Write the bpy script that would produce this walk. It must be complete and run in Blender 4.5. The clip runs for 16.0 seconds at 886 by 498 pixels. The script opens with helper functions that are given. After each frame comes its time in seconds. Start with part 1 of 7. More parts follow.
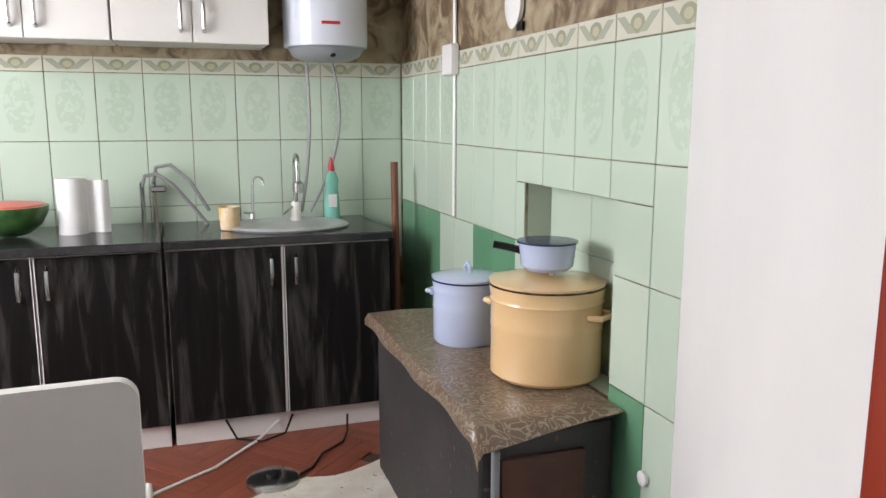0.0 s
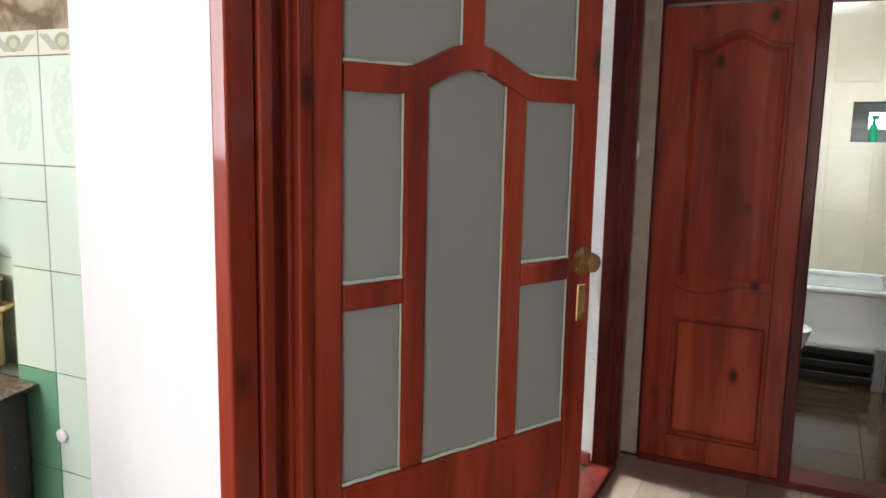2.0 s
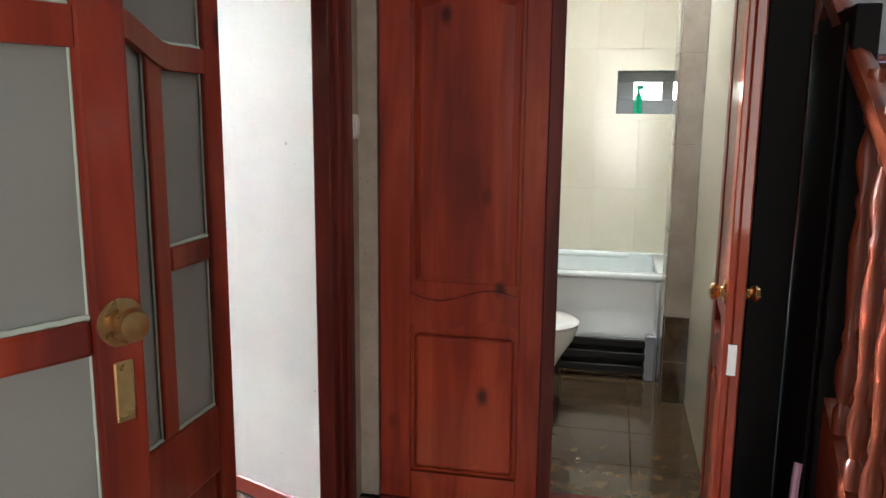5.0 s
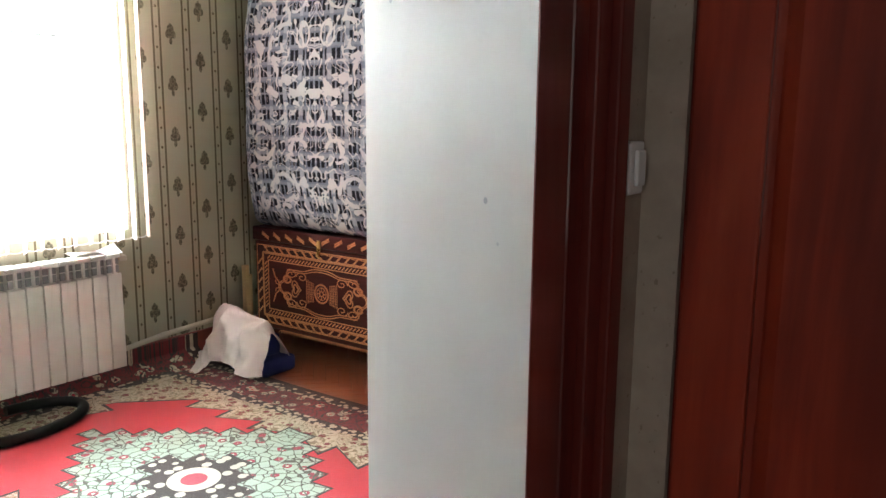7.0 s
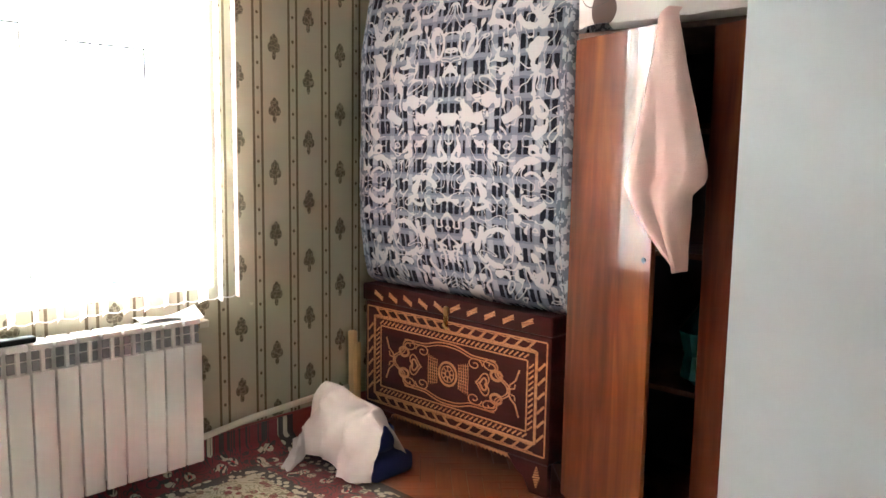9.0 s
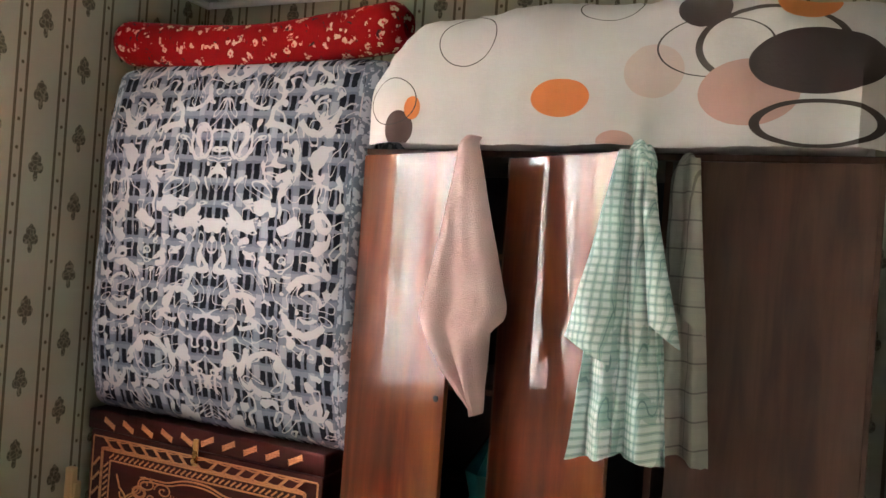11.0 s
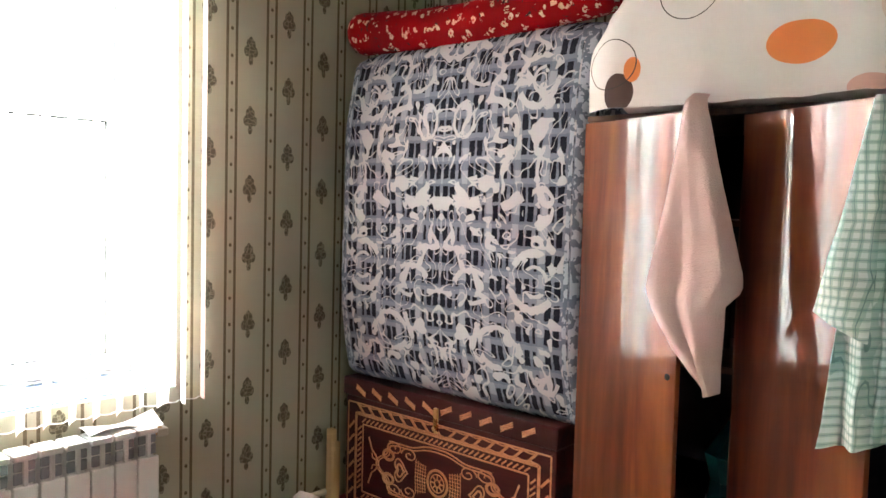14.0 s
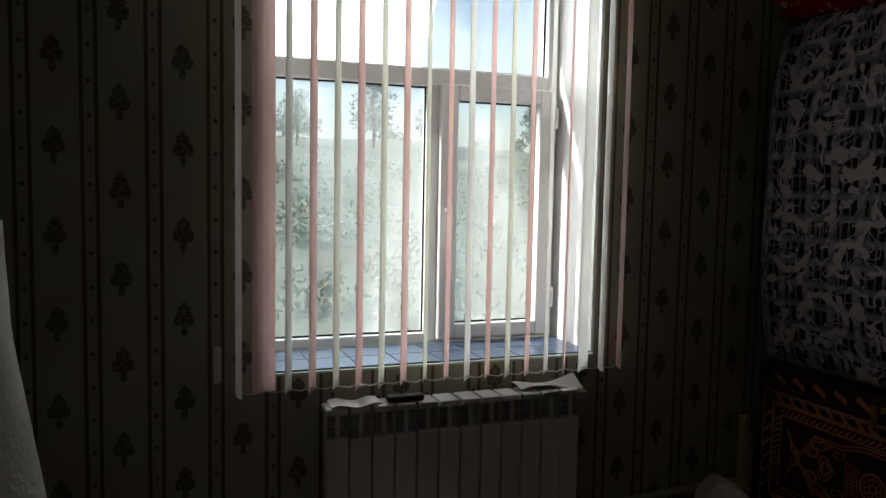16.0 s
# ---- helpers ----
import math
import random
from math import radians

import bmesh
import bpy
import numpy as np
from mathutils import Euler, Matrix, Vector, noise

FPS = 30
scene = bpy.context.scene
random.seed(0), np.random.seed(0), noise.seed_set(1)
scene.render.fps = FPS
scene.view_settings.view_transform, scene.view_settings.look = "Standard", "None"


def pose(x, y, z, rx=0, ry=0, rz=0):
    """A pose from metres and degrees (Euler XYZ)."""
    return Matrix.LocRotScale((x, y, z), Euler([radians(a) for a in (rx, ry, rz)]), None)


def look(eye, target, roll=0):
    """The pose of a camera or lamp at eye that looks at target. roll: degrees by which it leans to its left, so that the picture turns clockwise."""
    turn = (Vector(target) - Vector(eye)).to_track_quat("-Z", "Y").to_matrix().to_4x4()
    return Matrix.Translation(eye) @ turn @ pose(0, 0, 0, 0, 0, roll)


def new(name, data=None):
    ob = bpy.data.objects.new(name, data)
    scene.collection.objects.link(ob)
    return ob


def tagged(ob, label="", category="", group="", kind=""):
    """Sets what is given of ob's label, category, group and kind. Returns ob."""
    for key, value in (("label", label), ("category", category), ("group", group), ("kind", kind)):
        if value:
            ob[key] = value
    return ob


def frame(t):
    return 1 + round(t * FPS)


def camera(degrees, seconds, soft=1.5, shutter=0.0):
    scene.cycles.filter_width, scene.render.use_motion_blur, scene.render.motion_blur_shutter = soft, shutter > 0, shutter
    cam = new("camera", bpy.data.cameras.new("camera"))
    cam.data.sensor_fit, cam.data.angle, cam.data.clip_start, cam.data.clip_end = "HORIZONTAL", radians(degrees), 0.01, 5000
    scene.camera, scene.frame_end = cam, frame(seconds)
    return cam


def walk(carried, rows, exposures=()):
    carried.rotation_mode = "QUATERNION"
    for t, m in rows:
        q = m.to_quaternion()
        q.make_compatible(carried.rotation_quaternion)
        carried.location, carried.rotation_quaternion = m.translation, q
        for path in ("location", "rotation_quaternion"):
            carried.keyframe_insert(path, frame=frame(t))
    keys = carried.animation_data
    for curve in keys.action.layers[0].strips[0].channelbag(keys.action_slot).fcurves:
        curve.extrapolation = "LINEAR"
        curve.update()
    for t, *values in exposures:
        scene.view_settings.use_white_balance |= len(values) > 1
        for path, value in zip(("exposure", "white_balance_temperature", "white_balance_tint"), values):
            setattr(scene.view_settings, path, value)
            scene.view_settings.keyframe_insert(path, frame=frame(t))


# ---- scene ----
cam = camera(59.7, 16.0)
PATH = [
    (0, (-0.871, -0.337, 1.356), (-0.235, 1.529, 1.018), 0.1),
    (0.5, (-0.98, -0.422, 1.36), (0.006, 1.289, 1.042), 0.8),
    (1, (-1.086, -0.549, 1.356), (0.216, 0.939, 1.054), 1.1),
    (1.5, (-1.16, -0.658, 1.361), (0.417, 0.537, 1.067), 1.1),
    (2, (-1.257, -0.713, 1.359), (0.521, 0.154, 1.061), 1.2),
    (2.5, (-1.363, -0.765, 1.348), (0.535, -0.213, 1.04), 1.3),
    (3, (-1.397, -0.835, 1.352), (0.553, -0.52, 1.04), 1.2),
    (3.2, (-1.386, -0.851, 1.354), (0.574, -0.605, 1.04), 1.1),
    (5.3, (-0.262, -0.857, 1.354), (1.636, -0.338, 0.995), 0.4),
    (5.5, (-0.115, -0.85, 1.369), (1.759, -0.249, 1.012), 0.5),
    (6, (0.226, -0.719, 1.365), (2.033, 0.066, 1.023), 0.6),
    (6.5, (0.555, -0.613, 1.373), (2.259, 0.371, 1.015), 0.7),
    (7, (0.811, -0.476, 1.377), (2.412, 0.675, 1.042), 0.5),
    (7.5, (1.034, -0.242, 1.383), (2.536, 1.041, 1.077), 0.7),
    (8, (1.231, -0.067, 1.376), (2.636, 1.326, 1.085), 0.2),
    (8.5, (1.36, 0.128, 1.352), (2.733, 1.56, 1.102), 0.4),
    (9, (1.411, 0.313, 1.354), (2.863, 1.666, 1.111), 0.9),
    (9.5, (1.49, 0.525, 1.393), (3.076, 1.723, 1.165), 1.4),
    (10, (1.459, 0.614, 1.416), (3.19, 1.604, 1.259), 3.7),
    (12.5, (1.689, 0.603, 1.517), (3.527, 1.326, 1.61), 3.4),
    (13, (1.644, 0.615, 1.505), (3.424, 1.467, 1.513), 2.9),
    (13.5, (1.623, 0.585, 1.494), (3.268, 1.66, 1.436), 2.0),
    (14, (1.617, 0.568, 1.49), (3.081, 1.866, 1.379), 1.5),
    (14.5, (1.594, 0.582, 1.465), (2.845, 2.077, 1.329), 1.2),
    (15, (1.541, 0.604, 1.428), (2.583, 2.246, 1.293), 1.2),
    (15.5, (1.51, 0.598, 1.431), (2.342, 2.351, 1.287), 1.0),
    (16, (1.476, 0.609, 1.429), (2.163, 2.422, 1.275), 1.1),
]
EXPOSURES = [(0.0, 5.3), (0.5, 4.85), (1.0, 4.05), (1.5, 5.1), (2.0, 5.75), (2.5, 6.0), (3.1, 6.1), (5.3, 5.9), (5.6, 5.75), (6.0, 5.4), (6.5, 5.1), (7.0, 4.9), (7.5, 4.9), (8.0, 5.0), (8.5, 5.0), (9.0, 5.05), (9.5, 5.1), (10.0, 5.1), (12.5, 4.0), (13.0, 4.4), (13.5, 4.7), (14.0, 4.8), (14.5, 4.2), (15.0, 1.4), (15.5, 0.6), (16.0, 0.25)]
LIVING_W, KITCHEN_W, HALL_W, BATH_W, STAIR_W = 85.0, 2.3, 1.05, 0.42, 0.26
WP, WP_SHIFT, WP_RISE, TILE_SHIFT = 0.184, 0.1353, 0.2280, 0.1600
RUG_MID, RUG_HALF = (2.50, 1.90), (0.97, 1.42)
STAIR_RISE, STAIR_GOING = 0.175, 0.27
walk(cam, [(t, look(eye, target, roll)) for t, eye, target, roll in PATH], EXPOSURES)

# ---- light ----
world = bpy.data.worlds.new("sky")
scene.world = world
world.use_nodes = True
wn = world.node_tree.nodes
sky = wn.new("ShaderNodeTexSky")
sky.sky_type = "NISHITA"
sky.sun_disc = False
sky.dust_density = 2.0
sky.sun_elevation = radians(38)
sky.sun_rotation = radians(-66)
world.node_tree.links.new(sky.outputs[0], wn["Background"].inputs[0])
wn["Background"].inputs[1].default_value = 0.15


def lamp(name, kind, m, energy, size=(1, 1), colour=(1, 1, 1)):
    data = bpy.data.lights.new(name, kind)
    data.energy, data.color = energy, colour
    if kind == "AREA":
        data.shape, data.size, data.size_y = "RECTANGLE", size[0], size[1]
    ob = new(name, data)
    ob.matrix_world = m
    return ob


sun = lamp("sun", "SUN", look((-30, 14, 25), (2.5, 3.5, 0.8)), 5.0, colour=(1.0, 0.95, 0.88))
sun.data.angle = radians(0.53)
lamp("living_window_daylight", "AREA", look((1.9, 5.2, 2.88), (3.0, 1.5, 1.3)), LIVING_W, (3.0, 1.5), (0.86, 0.95, 0.97))
lamp("kitchen_window_daylight", "AREA", look((-2.75, 1.9, 1.6), (-0.2, 2.1, 0.9)), KITCHEN_W, (1.3, 1.3), (0.98, 0.95, 1.0))
lamp("entrance_daylight", "AREA", look((-3.3, -1.2, 1.35), (1.0, -0.9, 1.0)), HALL_W, (1.2, 1.9), (1.0, 0.98, 0.95))
lamp("bathroom_ceiling_lamp", "AREA", look((3.1, -0.75, 2.38), (3.1, -0.75, 0)), BATH_W, (0.5, 0.3), (0.95, 0.98, 1.0))
# fill lamp added above the stairs; no window is built in the stairwell
lamp("stair_fill_light", "AREA", look((1.9, -2.75, 3.2), (1.2, -1.6, 1.2)), STAIR_W, (0.9, 1.0), (0.95, 0.98, 1.0))


# ---- materials ----
class Nodes:
    """A small writer of node materials."""

    def __init__(self, name):
        self.mat = bpy.data.materials.new(name)
        self.mat.use_nodes = True
        self.t = self.mat.node_tree
        self.bsdf = self.t.nodes["Principled BSDF"]
        co = self.t.nodes.new("ShaderNodeTexCoord")
        self.co = co.outputs["Object"]
        sep = self.t.nodes.new("ShaderNodeSeparateXYZ")
        self.t.links.new(self.co, sep.inputs[0])
        self.x, self.y, self.z = sep.outputs
        self.rnd = None

    def put(self, socket, v):
        if isinstance(v, (int, float)):
            socket.default_value = v
        elif isinstance(v, tuple):
            socket.default_value = (*v, 1.0) if len(v) == 3 and len(socket.default_value) == 4 else v
        else:
            self.t.links.new(v, socket)

    def m(self, op, a, b=0.0, c=None):
        n = self.t.nodes.new("ShaderNodeMath")
        n.operation = op
        self.put(n.inputs[0], a)
        self.put(n.inputs[1], b)
        if c is not None:
            self.put(n.inputs[2], c)
        return n.outputs[0]

    def vec(self, x, y, z):
        n = self.t.nodes.new("ShaderNodeCombineXYZ")
        for s, v in zip(n.inputs, (x, y, z)):
            self.put(s, v)
        return n.outputs[0]

    def noise(self, scale, detail=3.0, vec=None, stretch=None, rough=0.55, warp=0.0):
        v = vec or self.co
        if stretch:
            k = self.t.nodes.new("ShaderNodeVectorMath")
            k.operation = "MULTIPLY"
            self.put(k.inputs[0], v)
            k.inputs[1].default_value = stretch
            v = k.outputs[0]
        n = self.t.nodes.new("ShaderNodeTexNoise")
        self.put(n.inputs["Vector"], v)
        n.inputs["Scale"].default_value = scale
        n.inputs["Detail"].default_value = detail
        n.inputs["Roughness"].default_value = rough
        n.inputs["Distortion"].default_value = warp
        return n.outputs[0]

    def cells(self, scale, vec=None, feature="F1", output=0):
        n = self.t.nodes.new("ShaderNodeTexVoronoi")
        n.feature = feature
        self.put(n.inputs["Vector"], vec or self.co)
        n.inputs["Scale"].default_value = scale
        return n.outputs[output]

    def random(self):
        n = self.t.nodes.new("ShaderNodeObjectInfo")
        return n.outputs["Random"]

    def ramp(self, fac, stops, sharp=False):
        n = self.t.nodes.new("ShaderNodeValToRGB")
        if sharp:
            n.color_ramp.interpolation = "CONSTANT"
        e = n.color_ramp.elements
        while len(e) < len(stops):
            e.new(0.5)
        for k, (p, c) in zip(e, stops):
            k.position = p
            k.color = (*c, 1.0) if isinstance(c, tuple) else (c, c, c, 1.0)
        self.put(n.inputs[0], fac)
        return n.outputs[0]

    def mix(self, fac, a, b, blend="MIX"):
        n = self.t.nodes.new("ShaderNodeMix")
        n.data_type = "RGBA"
        n.blend_type = blend
        self.put(n.inputs[0], fac)
        self.put(n.inputs[6], a)
        self.put(n.inputs[7], b)
        return n.outputs[2]

    def step(self, v, lo, hi):
        """1 between lo and hi."""
        return self.m("MULTIPLY", self.m("GREATER_THAN", v, lo), self.m("LESS_THAN", v, hi))

    def saw(self, v, period, shift=0.0):
        """Runs 0 to 1 over each period."""
        return self.m("FRACT", self.m("DIVIDE", self.m("ADD", v, shift + 100 * period), period))

    def far(self, u, v, cu, cv, ru, rv):
        """Distance from the middle of an ellipse, 1 on its edge."""
        a = self.m("DIVIDE", self.m("SUBTRACT", u, cu), ru)
        b = self.m("DIVIDE", self.m("SUBTRACT", v, cv), rv)
        return self.m("SQRT", self.m("ADD", self.m("MULTIPLY", a, a), self.m("MULTIPLY", b, b)))

    def done(self, colour, rough=0.5, metal=0.0, bump=None, strength=0.3, depth=0.004, coat=0.0, spec=None, sheen=0.0):
        self.put(self.bsdf.inputs["Base Color"], colour)
        self.put(self.bsdf.inputs["Roughness"], rough)
        self.put(self.bsdf.inputs["Metallic"], metal)
        if coat:
            self.bsdf.inputs["Coat Weight"].default_value = coat
            self.bsdf.inputs["Coat Roughness"].default_value = 0.08
        if spec is not None:
            self.bsdf.inputs["Specular IOR Level"].default_value = spec
        if sheen:
            self.bsdf.inputs["Sheen Weight"].default_value = sheen
        if bump is not None:
            b = self.t.nodes.new("ShaderNodeBump")
            b.inputs["Strength"].default_value = strength
            b.inputs["Distance"].default_value = depth
            self.put(b.inputs["Height"], bump)
            self.t.links.new(b.outputs[0], self.bsdf.inputs["Normal"])
        return self.mat


def painted(name, a, b, rough=0.5, scale=3.0, fine=60.0, strength=0.15, metal=0.0, spots=None, coat=0.0):
    """Two tones by large stains, with fine grain in the relief."""
    g = Nodes(name)
    big, small = g.noise(scale, 4), g.noise(fine, 3)
    c = g.mix(g.ramp(big, [(0.35, 0.0), (0.7, 1.0)]), a, b)
    c = g.mix(g.m("MULTIPLY", small, 0.25), c, b)
    if spots:
        c = g.mix(g.ramp(g.noise(scale * 6, 2), [(0.68, 0.0), (0.72, 1.0)]), c, spots)
    return g.done(c, g.m("ADD", rough - 0.08, g.m("MULTIPLY", big, 0.16)), metal, small, strength, 0.003, coat)


def wood(name, dark, mid, light, along="z", rough=0.35, fine=14.0, coat=0.0, knots=False, tint=0.0, spec=None, gloss=0.08):
    g = Nodes(name)
    s = {"x": (0.12, 1, 1), "y": (1, 0.12, 1), "z": (1, 1, 0.12)}[along]
    grain = g.noise(fine, 5, stretch=s, warp=0.6)
    thin = g.noise(fine * 9, 3, stretch={"x": (0.03, 1, 1), "y": (1, 0.03, 1), "z": (1, 1, 0.03)}[along])
    c = g.ramp(grain, [(0.3, dark), (0.5, mid), (0.72, light)])
    c = g.mix(g.m("MULTIPLY", thin, 0.45), c, dark)
    if tint:
        c = g.mix(g.m("MULTIPLY", g.random(), tint), c, dark)
    if knots:
        v = g.t.nodes.new("ShaderNodeVectorMath")
        v.operation = "MULTIPLY"
        g.put(v.inputs[0], g.co)
        v.inputs[1].default_value = (1, 1, 0.6)
        d = g.cells(6.0, v.outputs[0])
        c = g.mix(g.ramp(d, [(0.06, 1.0), (0.09, 0.6), (0.16, 0.0)]), c, tuple(k * 0.45 for k in dark))
    m = g.done(c, g.m("ADD", rough, g.m("MULTIPLY", thin, 0.15)), 0, thin, 0.12, 0.002, coat, spec)
    g.bsdf.inputs["Coat Roughness"].default_value = gloss
    return m


MAHOGANY = wood("red_stained_pine", (0.13, 0.012, 0.005), (0.29, 0.032, 0.012), (0.44, 0.070, 0.024), rough=0.42, fine=9, knots=True, coat=0.4, spec=0.2)
FRAME_RED = wood("dark_red_stained_frame", (0.058, 0.007, 0.006), (0.125, 0.014, 0.010), (0.18, 0.026, 0.016), rough=0.42, fine=9, coat=0.15, spec=0.2)
STAIRWOOD = wood("red_brown_varnished_stair_wood", (0.10, 0.016, 0.007), (0.20, 0.036, 0.014), (0.29, 0.062, 0.024), along="y", rough=0.5, fine=10, coat=0.05, spec=0.25)
# lighter copy of the stair wood; light on the risers put into its colour
LIT_STAIRWOOD = wood("red_varnished_stair_wood_lit", (0.15, 0.026, 0.010), (0.29, 0.056, 0.021), (0.40, 0.092, 0.034), along="y", rough=0.45, fine=10, coat=0.1, spec=0.25)
RAILWOOD = wood("red_brown_varnished_rail_wood", (0.12, 0.020, 0.008), (0.24, 0.045, 0.016), (0.33, 0.075, 0.028), rough=0.28, fine=10, coat=0.3)
WARDROBE = wood("polished_mahogany_veneer", (0.050, 0.010, 0.004), (0.15, 0.034, 0.010), (0.27, 0.075, 0.018), rough=0.5, fine=9, coat=1.0, spec=0.15, gloss=0.012)
WARDROBE_DULL = wood("dull_brown_veneer", (0.055, 0.022, 0.012), (0.10, 0.042, 0.022), (0.14, 0.062, 0.034), rough=0.45, fine=16)
CHEST_WOOD = wood("dark_maroon_chest_wood", (0.026, 0.003, 0.003), (0.056, 0.005, 0.005), (0.085, 0.009, 0.007), along="y", rough=0.5, fine=9, spec=0.25)
INLAY = wood("carved_tan_inlay", (0.40, 0.15, 0.065), (0.58, 0.26, 0.12), (0.66, 0.34, 0.18), along="y", rough=0.55, fine=40)
PARQUET = wood("red_parquet_block", (0.17, 0.040, 0.016), (0.27, 0.070, 0.028), (0.36, 0.11, 0.046), along="x", rough=0.28, fine=10, tint=0.5, coat=0.2)
LINO = wood("red_brown_herringbone_block", (0.15, 0.040, 0.022), (0.25, 0.070, 0.040), (0.33, 0.105, 0.06), along="x", rough=0.4, fine=10, tint=0.6)
LAMINATE = wood("pale_grey_laminate_plank", (0.26, 0.20, 0.152), (0.34, 0.273, 0.215), (0.41, 0.335, 0.27), along="x", rough=0.3, fine=8, tint=0.35)
BLACKWOOD = wood("black_streaked_cabinet_front", (0.006, 0.005, 0.005), (0.010, 0.009, 0.009), (0.09, 0.085, 0.08), rough=0.42, fine=16, coat=0.03, spec=0.12)
UNDERSTAIR = painted("near_black_board", (0.004, 0.004, 0.004), (0.008, 0.007, 0.007), 0.6)
STICK = wood("brown_broom_handle", (0.12, 0.04, 0.02), (0.20, 0.07, 0.035), (0.26, 0.1, 0.05), rough=0.5)
PALEWOOD = wood("pale_pine_offcut", (0.42, 0.25, 0.12), (0.52, 0.34, 0.17), (0.60, 0.42, 0.24), rough=0.6)
def scuffed_plaster():
    """White wall paint greyed to put the reveals' shade into its colour, with faint vertical rubs and dark nicks."""
    g = Nodes("white_plaster_shaded")
    big = g.noise(1.3, 4)
    rub = g.noise(5, 3, stretch=(1, 1, 0.35), warp=0.8)
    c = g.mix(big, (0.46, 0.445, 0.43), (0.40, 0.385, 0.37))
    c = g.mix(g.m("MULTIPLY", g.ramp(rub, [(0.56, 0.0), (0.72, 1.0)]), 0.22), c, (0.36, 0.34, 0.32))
    nick = g.cells(7.5)
    c = g.mix(g.ramp(nick, [(0.035, 1.0), (0.05, 0.0)]), c, (0.25, 0.25, 0.27))
    return g.done(c, 0.6, 0, g.noise(28, 4), 0.14, 0.003)


SHADED_PLASTER = scuffed_plaster()
# lit copy of the same white paint, its brightness put into the colour
LIT_WHITE = painted("white_wall_paint_lit", (0.80, 0.79, 0.78), (0.73, 0.72, 0.71), 0.55, 1.5, 45, 0.12)
WHITE = painted("white_gloss_enamel", (0.78, 0.77, 0.74), (0.72, 0.71, 0.68), 0.3, 2, 90, 0.04)
PVC = painted("white_pvc", (0.80, 0.80, 0.79), (0.74, 0.74, 0.73), 0.3, 3, 80, 0.03)
CEILING = painted("white_ceiling_paint", (0.62, 0.60, 0.57), (0.55, 0.53, 0.50), 0.8, 1.5, 40, 0.1)
BLACK = painted("black_plastic", (0.012, 0.012, 0.012), (0.02, 0.02, 0.02), 0.45, 8)
STEEL = painted("brushed_steel", (0.60, 0.60, 0.60), (0.50, 0.50, 0.50), 0.22, 8, 120, 0.05, 1.0)
SINK = painted("satin_sink_steel", (0.62, 0.63, 0.64), (0.52, 0.53, 0.54), 0.34, 8, 120, 0.05, 0.55)
BRASS = painted("worn_brass", (0.62, 0.40, 0.18), (0.45, 0.27, 0.11), 0.28, 20, 120, 0.1, 1.0)
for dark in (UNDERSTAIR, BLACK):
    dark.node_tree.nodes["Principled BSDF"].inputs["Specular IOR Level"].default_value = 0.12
DARKMETAL = painted("dark_metal_grille", (0.30, 0.31, 0.32), (0.20, 0.21, 0.22), 0.5, 6, 60, 0.1, 0.0)
COUNTER = painted("black_speckled_worktop", (0.016, 0.016, 0.017), (0.03, 0.03, 0.032), 0.16, 30, 200, 0.05, 0.0, (0.08, 0.08, 0.08))
ENAMEL_BLUE = painted("pale_blue_enamel", (0.52, 0.60, 0.78), (0.48, 0.56, 0.75), 0.15, 4, 40, 0.02, coat=0.4)
ENAMEL_YELLOW = painted("cream_yellow_enamel", (0.82, 0.58, 0.31), (0.78, 0.54, 0.28), 0.15, 4, 40, 0.02, coat=0.4)
RIM_BLUE = painted("dark_blue_enamel_rim", (0.02, 0.035, 0.10), (0.03, 0.045, 0.12), 0.2)
RIM_BROWN = painted("dark_brown_enamel_rim", (0.03, 0.02, 0.012), (0.05, 0.03, 0.02), 0.25)
BOILER = painted("white_boiler_enamel", (0.70, 0.74, 0.82), (0.66, 0.70, 0.79), 0.22, 2, 60, 0.02)
GREYPLASTIC = painted("grey_plastic", (0.30, 0.31, 0.33), (0.25, 0.26, 0.28), 0.4)
HOSE = painted("braided_steel_hose", (0.36, 0.36, 0.36), (0.22, 0.22, 0.22), 0.4, 200, 400, 0.5, 0.6)
STOVE = painted("sooty_black_stove_plaster", (0.018, 0.017, 0.018), (0.045, 0.042, 0.042), 0.6, 5, 60, 0.5, 0.0, (0.13, 0.07, 0.05))
RUST = painted("rust_brown_stove_door", (0.055, 0.020, 0.012), (0.095, 0.036, 0.02), 0.6, 7, 70, 0.4)
PAPER = painted("white_paper_roll", (0.82, 0.82, 0.81), (0.78, 0.78, 0.77), 0.9, 10, 150, 0.3)
RED = painted("red_plastic", (0.55, 0.02, 0.03), (0.48, 0.018, 0.025), 0.35)
SOAP = painted("green_soap_bottle", (0.25, 0.62, 0.50), (0.22, 0.56, 0.46), 0.2)
GREEN = painted("green_bottle", (0.01, 0.42, 0.24), (0.01, 0.36, 0.2), 0.25)
CUPPRINT = painted("printed_cup", (0.78, 0.72, 0.60), (0.75, 0.42, 0.06), 0.35, 14, 60, 0.02, 0.0, (0.32, 0.02, 0.03))
MELON = painted("watermelon_rind", (0.012, 0.055, 0.016), (0.07, 0.17, 0.045), 0.3, 16, 60, 0.02)
FLESH = painted("watermelon_flesh", (0.55, 0.09, 0.07), (0.62, 0.2, 0.14), 0.4, 10)
MAT_RUG = painted("shabby_white_shag", (0.62, 0.59, 0.52), (0.50, 0.46, 0.38), 0.95, 9, 150, 0.9, 0.0, (0.12, 0.09, 0.06))
BAG_WHITE = painted("crumpled_white_plastic_bag", (0.7, 0.7, 0.72), (0.55, 0.55, 0.58), 0.35, 12)
